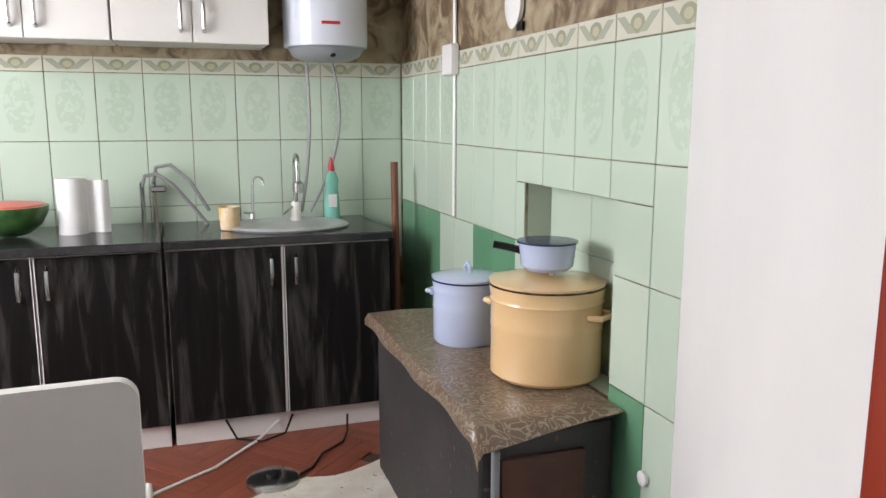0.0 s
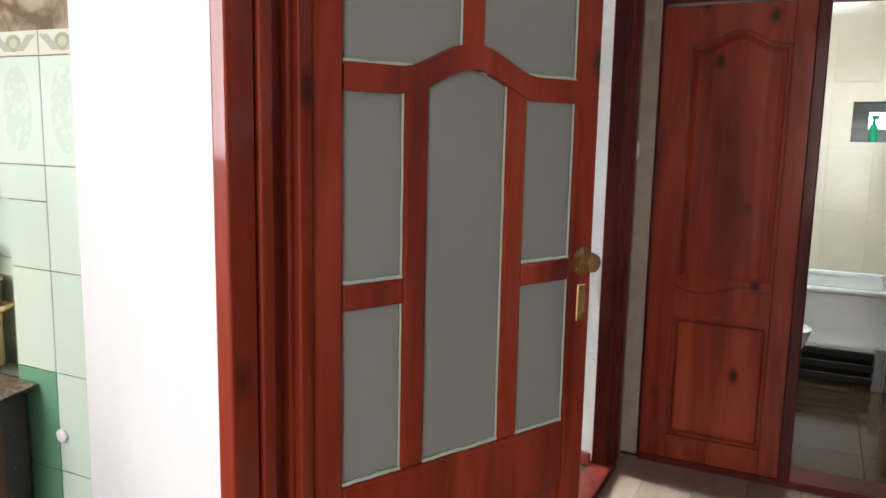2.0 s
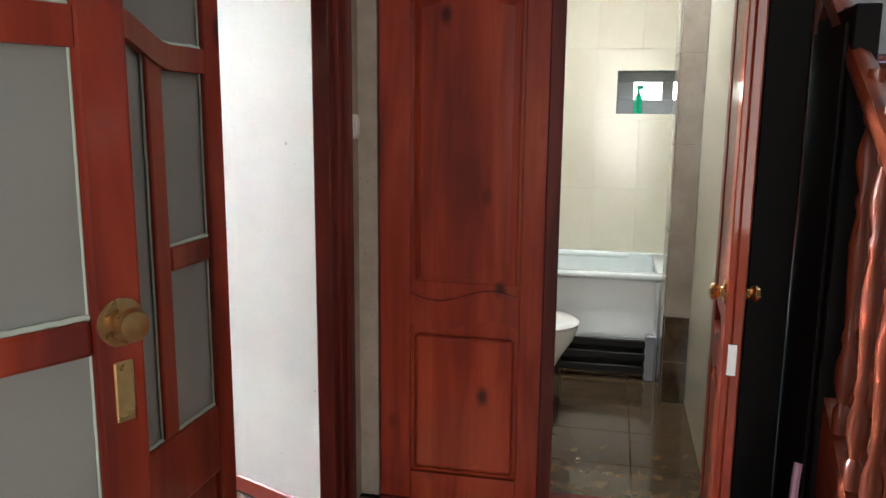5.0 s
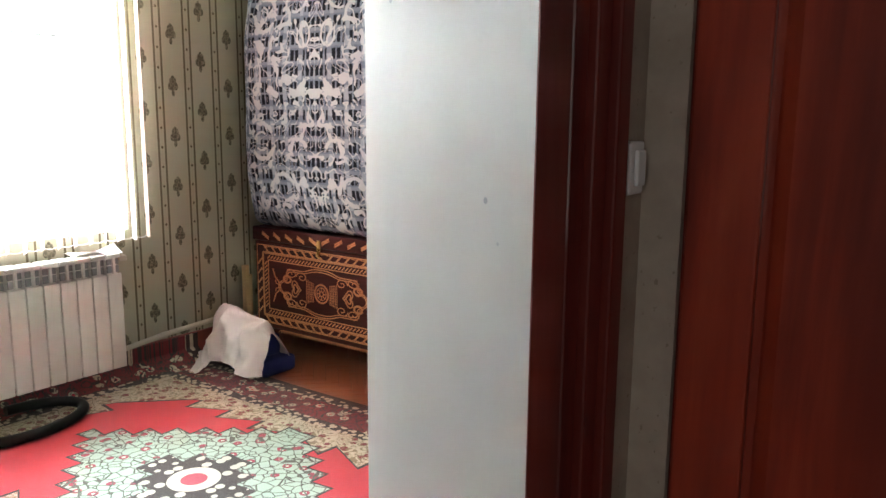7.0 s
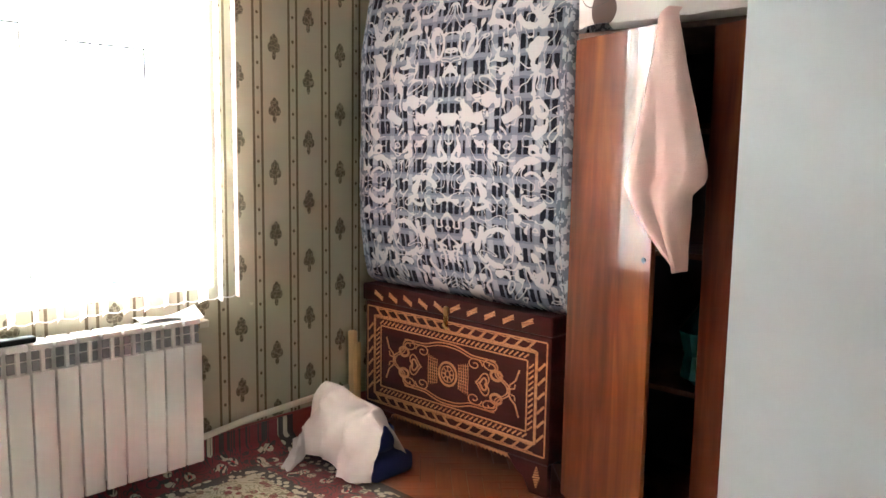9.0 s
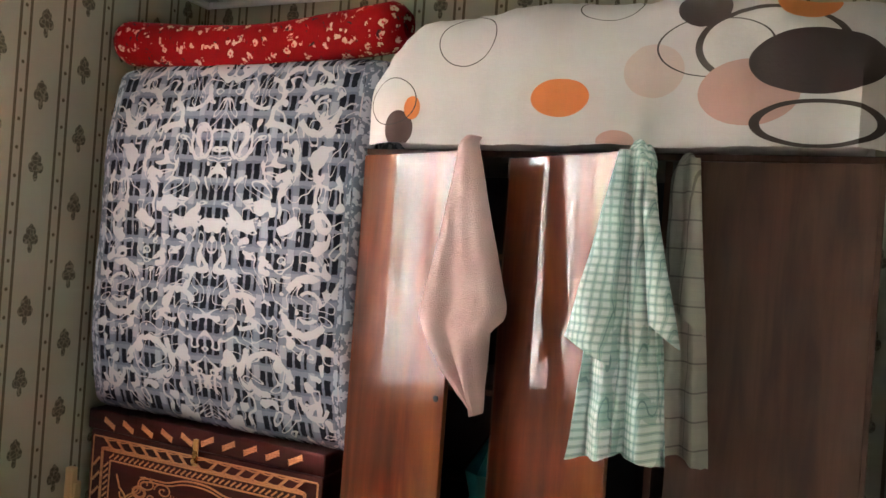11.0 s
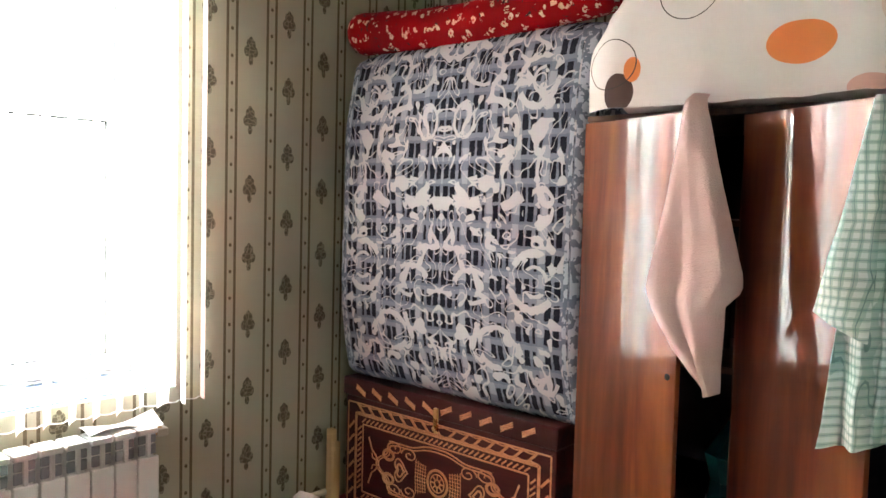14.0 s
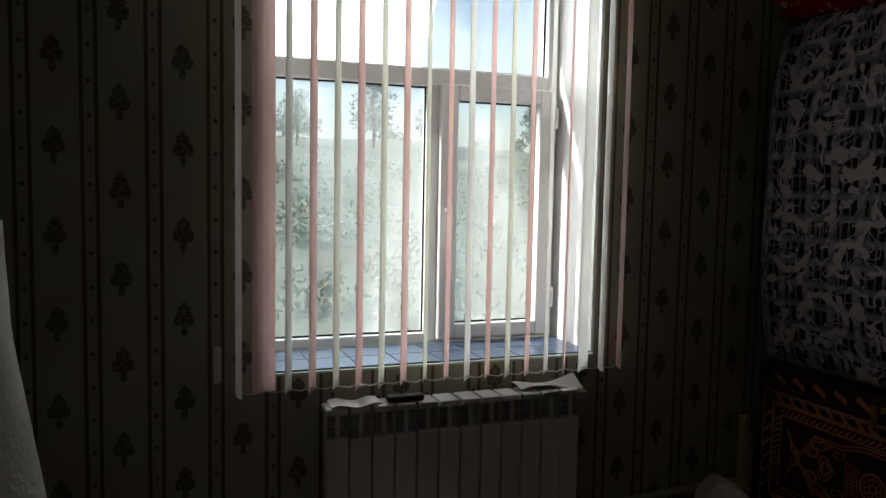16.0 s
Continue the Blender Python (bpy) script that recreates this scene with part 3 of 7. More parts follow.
def lathe(bm, profile, centre, n=24, m=None):
    """Turns (radius, height) round an upright axis."""
    rings = []
    for r, h in profile:
        rings.append([bm.verts.new((centre[0] + r * math.cos(2 * math.pi * i / n), centre[1] + r * math.sin(2 * math.pi * i / n), centre[2] + h)) for i in range(n)])
    for a, b in zip(rings, rings[1:]):
        for i in range(n):
            bm.faces.new((a[i], a[(i + 1) % n], b[(i + 1) % n], b[i]))
    bm.faces.new(rings[0][::-1])
    bm.faces.new(rings[-1])
    if m is not None:
        bmesh.ops.transform(bm, matrix=m, verts=[v for r in rings for v in r])
    return bm


def tube(bm, pts, r, n=8, flat=1.0):
    """A round bar along points."""
    pts = [Vector(p) for p in pts]
    rings = []
    side = None
    for i, p in enumerate(pts):
        d = (pts[min(i + 1, len(pts) - 1)] - pts[max(i - 1, 0)]).normalized()
        if side is None:
            side = d.orthogonal().normalized()
        side = (side - d * side.dot(d)).normalized()
        up = d.cross(side)
        rings.append([bm.verts.new(p + r * (math.cos(2 * math.pi * k / n) * side + flat * math.sin(2 * math.pi * k / n) * up)) for k in range(n)])
    for a, b in zip(rings, rings[1:]):
        for k in range(n):
            bm.faces.new((a[k], a[(k + 1) % n], b[(k + 1) % n], b[k]))
    bm.faces.new(rings[0][::-1])
    bm.faces.new(rings[-1])
    return bm


def sheet(bm, nu, nv, place, thick=0.0):
    """A grid of place(u, v), u and v from 0 to 1, made solid by thick along its normals."""
    g = [[bm.verts.new(place(i / nu, j / nv)) for j in range(nv + 1)] for i in range(nu + 1)]
    fs = [bm.faces.new((g[i][j], g[i + 1][j], g[i + 1][j + 1], g[i][j + 1])) for i in range(nu) for j in range(nv)]
    if thick:
        bm.normal_update()
        bmesh.ops.solidify(bm, geom=fs, thickness=thick)
    return bm


def arc(cx, cy, r, a0, a1, n=12):
    return [(cx + r * math.cos(radians(a0 + (a1 - a0) * i / n)), cy + r * math.sin(radians(a0 + (a1 - a0) * i / n))) for i in range(n + 1)]


def ribbon(bm, pts, w, at, lift):
    """A flat raised line of width w along (u, v) points; at(u, v, lift) lays it on its surface."""
    pts = [Vector((*p, 0)) for p in pts]
    rows = []
    for i, p in enumerate(pts):
        d = (pts[min(i + 1, len(pts) - 1)] - pts[max(i - 1, 0)]).normalized()
        s = Vector((-d.y, d.x, 0)) * w / 2
        rows.append([bm.verts.new(at(*q)) for q in ((p.x + s.x, p.y + s.y, 0), (p.x + s.x, p.y + s.y, lift), (p.x - s.x, p.y - s.y, lift), (p.x - s.x, p.y - s.y, 0))])
    for a, b in zip(rows, rows[1:]):
        for k in range(3):
            bm.faces.new((a[k], a[k + 1], b[k + 1], b[k]))
    return bm


def smooth(ob, angle=40):
    for p in ob.data.polygons:
        p.use_smooth = True
    ob.data.set_sharp_from_angle(angle=radians(angle))
    return ob


def mesh(name, bm, material):
    bmesh.ops.recalc_face_normals(bm, faces=bm.faces)
    data = bpy.data.meshes.new(name)
    bm.to_mesh(data)
    bm.free()
    data.materials.append(material)
    return data


def solid(name, bm, material, label="", category="", group="", kind="", round_=False):
    """One top-level mesh."""
    ob = new(name, mesh(name, bm, material))
    tagged(ob, label, category, group, kind)
    return smooth(ob) if round_ else ob


def thing(name, base, label, category, group="", kind=""):
    """An Empty at the base of a thing; its parts are built in the same metres as the room."""
    e = new(name)
    e.location = base
    e.empty_display_size = 0.1
    tagged(e, label, category, group, kind)
    return e


def origin(ob):
    p = Vector((0, 0, 0))
    while ob:
        p += Vector(ob.location)
        ob = ob.parent if not ob.data else None
    return p


def part(name, bm, material, parent, label="", round_=False):
    ob = new(name, bm if isinstance(bm, bpy.types.Mesh) else mesh(name, bm, material))
    ob.parent = parent
    if parent.data is None:
        ob.matrix_parent_inverse = Matrix.Translation(-Vector(parent.location))
    if label:
        ob["label"] = label
    return smooth(ob) if round_ else ob


def B():
    return bmesh.new()


def wall(name, pieces, material, label):
    bm = B()
    for p in pieces:
        if len(p) == 2:
            box(bm, *p)
        else:
            prism(bm, p[0], p[1], p[2])
    return solid(name, bm, material, label, "wall", kind="structure")


# ---- structure ----
CEIL = 2.62
KX, KY = 0.20, 3.45          # kitchen: tiled wall and sink wall
LY, FX = 3.20, 4.46          # living room: window wall and far wall
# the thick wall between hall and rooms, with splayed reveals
wall("wall_hall_left", [((-3.4, 0.0, 0), (-1.42, 0.54, CEIL))], SHADED_PLASTER, "white plastered thick wall beside the kitchen opening")
wall("wall_hall_middle", [([(-0.457, 0.006), (-0.418, 0.058), (0.17, 0.062), (0.50, 0.54), (0.43, 1.112), (0.196, 1.112)], 0, CEIL)], LIT_WHITE, "white plastered pier with a splayed reveal")
wall("wall_hall_right", [([(1.757, 0.03), (1.98, 0.03), (2.35, 0.20), (2.06, 0.30), (1.985, 0.532), (1.960, 0.538)], 0, CEIL)], SHADED_PLASTER, "white plastered splayed door reveal with scuffs")
wall("wall_hall_strip", [((1.885, -0.02, 0), (1.98, 0.03, CEIL))], VINYL_WALL, "narrow strip of greige mottled wallpaper")
wall("wall_hall_lintel", [((-1.42, 0.03, 2.12), (-0.50, 0.54, CEIL)), ((0.17, 0.03, 2.12), (1.79, 0.54, CEIL))], SHADED_PLASTER, "white plastered lintels above the doorways")
wall("wall_bathroom_front", [((1.98, -0.085, 0), (2.10, 0.20, CEIL)), ((1.98, -1.225, 1.96), (2.10, -0.085, CEIL)), ((1.98, -1.32, 0), (2.10, -1.225, CEIL))], VINYL_WALL, "greige papered wall round the bathroom door")
wall("wall_living_recess", [((2.35, 0.08, 0), (4.6, 0.20, CEIL))], WALLPAPER, "sage striped wallpaper in the wardrobe recess")
wall("wall_living_far", [((FX, 0.2, 0), (4.6, 3.7, CEIL))], WALLPAPER, "sage wallpaper with brown stripes and ornaments")
WX0, WX1, WZ0, WZ1 = 1.82, 3.10, 0.79, 2.42
wall("wall_living_window", [((0.30, LY, 0), (WX0, 3.72, CEIL)), ((WX1, LY, 0), (FX, 3.72, CEIL)), ((WX0, LY, 0), (WX1, 3.72, WZ0)), ((WX0, LY, WZ1), (WX1, 3.72, CEIL))], WALLPAPER, "sage wallpaper with brown stripes and dark ornaments")
wall("window_reveal", [((WX0, LY + 0.004, WZ0), (WX0 + 0.012, 3.70, WZ1)), ((WX1 - 0.012, LY + 0.004, WZ0), (WX1, 3.70, WZ1)), ((WX0 + 0.012, LY + 0.004, WZ1 - 0.012), (WX1 - 0.012, 3.70, WZ1))], LIT_WHITE, "white plastered window reveal")
wall("wall_living_left", [((0.43, 0.54, 0), (0.52, 3.72, CEIL))], WALLPAPER, "sage striped wallpaper")
# kitchen walls; a niche is left open above the stove
NY0, NY1, NZ0, NZ1, ND = 1.41, 1.970, 0.60, 1.143, 0.10
wall("wall_kitchen_right", [((KX + 0.004, 1.112, 0), (KX + 0.011, NY0, CEIL)), ((KX + 0.004, NY1, 0), (KX + 0.011, KY, CEIL)), ((KX + 0.004, NY0, NZ1), (KX + 0.011, NY1, CEIL)), ((KX + 0.004, NY0, 0), (KX + 0.011, NY1, NZ0))], KPAPER, "brown mottled kitchen wallpaper above green tiles")
wall("wall_kitchen_sink", [((-2.9, KY + 0.004, 0), (KX + 0.3, KY + 0.12, CEIL))], KPAPER, "brown mottled kitchen wallpaper above green tiles")
wall("wall_kitchen_left", [((-3.0, 0.54, 0), (-2.88, KY + 0.12, CEIL))], LIT_WHITE, "white plastered kitchen wall")
wall("wall_entrance", [((-3.5, -3.0, 0), (-3.4, 0.5, CEIL))], LIT_WHITE, "white plastered hall wall at the entrance")
wall("wall_stair_side", [((-3.4, -3.0, 0), (4.3, -2.9, 4.6))], GREY_WALL, "pale grey wallpaper with a faint pattern")
wall("wall_stair_end", [((3.0, -2.9, 1.6), (3.1, -1.32, 4.6))], GREY_WALL, "pale grey wallpaper with a faint pattern above the landing")
wall("wall_bathroom_side", [((2.10, -1.32, 0), (4.3, -1.23, CEIL)), ((2.10, 0.0, 0), (4.3, 0.08, CEIL))], BEIGETILE, "cream tiled bathroom side wall")
BX = 4.18
BW0, BW1, BZ0, BZ1 = -1.185, -0.846, 1.355, 1.60
wall("wall_bathroom_back", [((BX, -1.23, 0), (BX + 0.25, BW0, CEIL)), ((BX, BW1, 0), (BX + 0.25, 0.0, CEIL)), ((BX, BW0, 0), (BX + 0.25, BW1, BZ0)), ((BX, BW0, BZ1), (BX + 0.25, BW1, CEIL))], BEIGETILE, "cream tiled bathroom wall with a small window opening")
wall("wall_bathroom_pier", [((3.18, -1.23, 0), (3.42, -1.118, CEIL))], STONETILE, "greige marbled tiled pier beside the bath")
for nm, a, b, mt in (("ceiling_hall", (-3.5, -1.30, CEIL), (2.0, 0.03, CEIL + 0.1), CEILING), ("ceiling_kitchen", (-3.0, 0.03, CEIL), (KX + 0.1, KY + 0.12, CEIL + 0.1), CEILING),
                     ("ceiling_living", (KX + 0.1, 0.03, CEIL), (4.6, 3.72, CEIL + 0.1), CEILING), ("ceiling_bathroom", (2.0, -1.32, 2.40), (4.43, 0.03, 2.5), CEILING), ("ceiling_stairs", (-3.5, -3.0, 4.5), (4.4, -1.30, 4.6), CEILING)):
    solid(nm, box(B(), a, b), mt, "white painted ceiling", "ceiling", kind="structure")
wall("wall_stair_upper", [((-3.5, -1.40, CEIL + 0.1), (4.4, -1.30, 4.5))], GREY_WALL, "pale grey wallpaper of the stairwell")
wall("wall_stair_back", [((-3.5, -3.0, CEIL), (-3.4, -1.3, 4.6))], GREY_WALL, "pale grey wallpaper of the stairwell")
floor_hall = solid("floor_hall", box(B(), (-3.5, -3.0, -0.1), (2.10, 0.03, -0.008)), DARKGROUT, "pale grey-beige laminate plank floor", "floor", kind="structure")
floor_living = solid("floor_living", box(B(), (0.17, 0.03, -0.1), (4.6, 3.7, -0.008)), DARKGROUT, "red-brown herringbone parquet floor", "floor", kind="structure")
floor_kitchen = solid("floor_kitchen", box(B(), (-3.0, 0.03, -0.1), (0.17, 3.6, -0.008)), DARKGROUT, "red-brown herringbone kitchen floor", "floor", kind="structure")
floor_bath = solid("floor_bathroom", box(B(), (2.10, -1.32, -0.1), (4.4, 0.05, -0.008)), DARKGROUT, "dark brown marbled tile floor", "floor", kind="structure")
# cornice of the living room, baseboards, sill, threshold
bm = B()
box(bm, (0.30, LY - 0.07, CEIL - 0.05), (FX, LY - 0.002, CEIL - 0.002), 0.015, 2)
box(bm, (FX - 0.07, 0.2, CEIL - 0.05), (FX - 0.002, LY - 0.07, CEIL - 0.002), 0.015, 2)
box(bm, (0.30, LY - 0.03, CEIL - 0.085), (FX, LY - 0.002, CEIL - 0.052), 0.01, 2)
box(bm, (FX - 0.03, 0.2, CEIL - 0.085), (FX - 0.002, LY - 0.03, CEIL - 0.052), 0.01, 2)
solid("trim_cornice", bm, WHITE, "white moulded ceiling cornice", "cornice", kind="structure")
solid("baseboard_living", box(B(), (0.30, LY - 0.022, 0.0), (FX, LY - 0.002, 0.155), 0.005), BASE_RED, "red painted baseboard under the window wall", "baseboard", kind="structure")
solid("baseboard_reveal", box(B(), (0.0, 0.0, 0.0), (0.50, 0.012, 0.06), 0.004), BASE_RED, "red-brown baseboard along the door reveal", "baseboard", kind="structure").matrix_world = pose(1.752, 0.052, 0, 0, 0, 67.5)
bm = B()
box(bm, (0.2, -0.045, -0.008), (1.80, 0.055, 0.022), 0.004)
solid("threshold_living", bm, FRAME_RED, "dark wooden threshold with a worn edge", "threshold", kind="structure")
solid("threshold_bathroom", box(B(), (1.93, -1.21, -0.008), (2.10, -0.10, 0.03), 0.005), FRAME_RED, "red-brown wooden bathroom threshold", "threshold", kind="structure")


# ---- doors ----
def stepped_post(bm, x0, x1, y0, y1, z0, z1, toward):
    """A jamb of three strips that step back toward one side."""
    w = (x1 - x0) / 3
    for i in range(3):
        k = i if toward > 0 else 2 - i
        box(bm, (x0 + i * w, y0 + 0.014 * k, z0), (x0 + (i + 1) * w, y1, z1), 0.004, 2)
    return bm


def door_frame(name, x0, x1, xl, xr, label):
    """Jambs and a head in the wall between hall and rooms."""
    e = thing(name, (x0, 0, 0), label, "door frame", kind="structure")
    part("jamb", stepped_post(B(), x0, xl, -0.035, 0.05, 0, 2.14, -1), FRAME_RED, e)
    if xr < 0:
        # a moulded jamb: flat casing, groove, bead, deep rebate and door stop
        bm = B()
        for a, b, y in ((xr, xr + 0.056, 0.004), (xr + 0.056, xr + 0.066, 0.022), (xr + 0.066, xr + 0.094, 0.002), (xr + 0.094, xr + 0.152, 0.034), (xr + 0.152, xr + 0.164, 0.020), (xr + 0.164, x1, 0.008)):
            box(bm, (a, y - 0.008, 0), (b, y + 0.02, 2.14), 0.004, 2)
        part("jamb", bm, MAHOGANY, e, "moulded red stained jamb with worn edges")
    else:
        part("jamb", stepped_post(B(), xr, x1, -0.035, 0.05, 0, 2.14, 0), FRAME_RED, e)
    part("head", box(B(), (xl, -0.03, 2.03), (xr, 0.055, 2.14), 0.004, 2), FRAME_RED, e)
    return e


door_frame("door_frame_kitchen", -1.53, -0.262, -1.40, -0.459, "dark red stained kitchen door frame")
door_frame("door_frame_living", 0.15, 1.885, 0.277, 1.755, "dark red stained frame of the living room double door")


def glazed_leaf(e, w=0.700, h=1.98, t=0.04):
    """A glazed leaf: stiles, a waved rail, a middle bar pair, short rails, panes and a solid foot. Hinge at x = 0."""
    sw, sr = 0.08, 0.065
    gx0, gx1 = sw, w - sr
    mid = (gx0 + gx1) / 2
    mid0, mid1 = gx0 + 0.126, gx1 - 0.140
    bw = 0.05
    y0, y1 = -t / 2, t / 2
    part("stile", box(B(), (0, y0, 0.01), (sw, y1, h), 0.006, 2), MAHOGANY, e)
    part("stile", box(B(), (w - sr, y0, 0.01), (w, y1, h), 0.006, 2), MAHOGANY, e)
    part("top_rail", box(B(), (gx0, y0, h - 0.12), (gx1, y1, h), 0.006, 2), MAHOGANY, e)
    part("bottom_rail", box(B(), (gx0, y0, 0.60), (gx1, y1, 0.745), 0.006, 2), MAHOGANY, e)
    part("foot_rail", box(B(), (gx0, y0, 0.01), (gx1, y1, 0.16), 0.006, 2), MAHOGANY, e)
    part("foot_panel", box(B(), (gx0, y0 + 0.012, 0.16), (gx1, y1 - 0.012, 0.60), 0.004), MAHOGANY, e)
    # the waved rail rises to a hump in the middle
    bm = B()
    n = 28
    rows = []
    for i in range(n + 1):
        x = gx0 + (gx1 - gx0) * i / n
        s = abs(x - mid) / (gx1 - mid)
        up = 0.050 * (0.5 + 0.5 * math.cos(math.pi * min(1, s / 0.60)))
        zc = 1.446 + up
        rows.append([bm.verts.new((x, yy, zz)) for yy, zz in ((y0, zc - 0.023), (y1, zc - 0.023), (y1, zc + 0.023), (y0, zc + 0.023))])
    for a, b in zip(rows, rows[1:]):
        for k in range(4):
            bm.faces.new((a[k], a[(k + 1) % 4], b[(k + 1) % 4], b[k]))
    part("waved_rail", bm, MAHOGANY, e)
    for x in (mid0, mid1 - bw + 0.0):
        part("bar", box(B(), (x, y0 + 0.004, 0.745), (x + bw, y1 - 0.004, 1.463), 0.006, 2), MAHOGANY, e)
    part("bar", box(B(), (mid - bw / 2, y0 + 0.004, 1.51), (mid + bw / 2, y1 - 0.004, h - 0.12), 0.006, 2), MAHOGANY, e)
    for x0, x1 in ((gx0, mid0), (mid1, gx1)):
        part("short_rail", box(B(), (x0, y0 + 0.004, 1.057), (x1, y1 - 0.004, 1.103), 0.006, 2), MAHOGANY, e)
    for x0, x1, z0, z1 in ((gx0, mid0, 0.745, 1.057), (gx0, mid0, 1.103, 1.426), (mid1, gx1, 0.745, 1.057), (mid1, gx1, 1.103, 1.426), (mid0 + bw, mid1 - bw, 0.745, 1.485), (gx0, mid - bw / 2, 1.469, h - 0.12), (mid + bw / 2, gx1, 1.469, h - 0.12)):
        p = part("pane", box(B(), (x0, -0.004, z0), (x1, 0.004, z1)), FROSTED, e, "frosted glass pane")
        bm = tube(B(), [(x0 + (x1 - x0) * i / 14, -0.008, z0 + 0.002 + 0.003 * noise.noise((x0 * 30 + i, z0, 0))) for i in range(15)], 0.0045, 5)
        tube(bm, [(x1 - 0.001 - 0.0015 * noise.noise((x1 * 30, i, z0)), -0.008, z0 + (z1 - z0) * i / 14) for i in range(15)], 0.0025, 5)
        part("putty", bm, GROUT, p, "uneven pale putty bead")
    return e


def round_knob(name, parent, x, y, z, side, material=BRASS, r=0.022):
    k = part(name, lathe(B(), [(0.030, 0), (0.031, 0.004), (0.014, 0.008), (0.012, 0.014), (r * 0.8, 0.018), (r, 0.027), (r * 0.85, 0.036), (0.006, 0.040)], (0, 0, 0), 20, pose(x, y, z, 90 if side < 0 else -90)), material, parent, "round worn brass knob", True)
    return k


door_a = glazed_leaf(tagged(new("door_kitchen"), "red stained glazed kitchen door standing wide open", "door", kind="structure"))
round_knob("knob", door_a, 0.668, -0.02, 1.095, -1)
part("key_plate", box(B(), (0.655, -0.024, 0.965), (0.681, -0.0195, 1.045), 0.002), BRASS, door_a, "worn brass key plate")
part("latch", box(B(), (0.6985, -0.012, 0.96), (0.7025, 0.012, 1.14), 0.001), BRASS, door_a)
for z in (0.35, 1.62):
    part("hinge", tube(B(), [(-0.004, -0.022, z), (-0.004, -0.022, z + 0.09)], 0.008), BRASS, door_a, round_=True)
door_a.matrix_world = pose(-0.262, 0.038, 0, 0, 0, -25.5)
door_b = glazed_leaf(tagged(new("door_living"), "closed red stained glazed leaf of the double door", "door", kind="structure"))
door_b.matrix_world = pose(0.280, -0.05, 0, 0, 0, 0)


def arched_field(x0, x1, z0, z1, rise, back, face):
    """A raised field with a humped head between two shoulders, its border sloping up to the face."""
    bm = B()
    mid, half = (x0 + x1) / 2, (x1 - x0) / 2

    def outline(inset):
        pts = [(x0 + inset, z0 + inset), (x1 - inset, z0 + inset)]
        for i in range(21):
            x = x1 - inset - (x1 - x0 - 2 * inset) * i / 20
            pts.append((x, z1 - inset + rise * (0.5 + 0.5 * math.cos(math.pi * min(1, abs(x - mid) / half / 0.8)))))
        return pts

    rings = [[bm.verts.new((x, y, z)) for x, z in outline(k)] for k, y in ((0.0, back), (0.001, back - 0.008), (0.006, face + 0.006), (0.024, face))]
    for a, b in zip(rings, rings[1:]):
        for i in range(len(a)):
            bm.faces.new((a[i], a[(i + 1) % len(a)], b[(i + 1) % len(a)], b[i]))
    bm.faces.new(rings[-1])
    return bm


def panel_leaf(e, w, h, t=0.042, mat=None):
    """A solid pine leaf with a tall panel under a curved head and a lower panel. Hinge at x = 0, face toward -y."""
    sw = 0.105
    mat = mat or MAHOGANY
    y0, y1 = -t / 2, t / 2
    part("panel_board", box(B(), (0, y0 + 0.018, 0.012), (w, y1, h), 0.003), mat, e)
    part("stile", box(B(), (0, y0, 0.012), (sw, y0 + 0.018, h), 0.004, 2), mat, e)
    part("stile", box(B(), (w - sw, y0, 0.012), (w, y0 + 0.018, h), 0.004, 2), mat, e)
    part("bottom_rail", box(B(), (sw, y0, 0.012), (w - sw, y0 + 0.018, 0.13), 0.004, 2), mat, e)

    def waved(z0, z1, amp, top):
        bm = B()
        n = 24
        rows = []
        for i in range(n + 1):
            x = sw + (w - 2 * sw) * i / n
            s = (x - w / 2) / (w / 2 - sw)
            bump = amp * (0.5 + 0.5 * math.cos(math.pi * min(1, abs(s) / 0.8)))
            a, b = (z0 + bump, z1) if top else (z0 + amp * math.sin(math.pi * s) * 0.6, z1 + amp * math.sin(math.pi * s) * 0.6)
            rows.append([bm.verts.new((x, yy, zz)) for yy, zz in ((y0, a), (y0 + 0.018, a), (y0 + 0.018, b), (y0, b))])
        for p, q in zip(rows, rows[1:]):
            for k in range(4):
                bm.faces.new((p[k], p[(k + 1) % 4], q[(k + 1) % 4], q[k]))
        return bm

    part("top_rail", waved(h - 0.15, h, 0.055, True), mat, e)
    part("lock_rail", waved(0.66, 0.76, 0.035, False), mat, e)
    # raised fields inside the panels
    part("raised_field", box(B(), (sw + 0.014, y0 + 0.002, 0.145), (w - sw - 0.014, y0 + 0.019, 0.62), 0.0155, 3), mat, e)
    part("raised_field", arched_field(sw + 0.012, w - sw - 0.012, 0.80, h - 0.165, 0.055, y0 + 0.019, y0 + 0.002), mat, e)
    return e


BH = 1.865
bath_l = panel_leaf(tagged(new("door_bathroom_closed"), "closed red-brown knotty pine bathroom door leaf", "door", kind="structure"), 0.575, BH)
part("astragal", box(B(), (0.545, -0.034, 0.012), (0.59, -0.021, BH), 0.005, 2), FRAME_RED, bath_l)
bath_l.matrix_world = pose(1.958, -0.105, 0, 0, 0, -90)
bath_r = panel_leaf(tagged(new("door_bathroom_open"), "open red-brown pine bathroom door leaf", "door", kind="structure"), 0.495, BH)
round_knob("knob", bath_r, 0.448, 0.021, 0.92, 1)
round_knob("knob", bath_r, 0.448, -0.021, 0.92, -1)
part("latch", box(B(), (0.4935, -0.01, 0.72), (0.4975, 0.012, 0.80), 0.001), STEEL, bath_r)
bath_r.matrix_world = pose(1.945, -1.19, 0, 0, 0, 176.3)
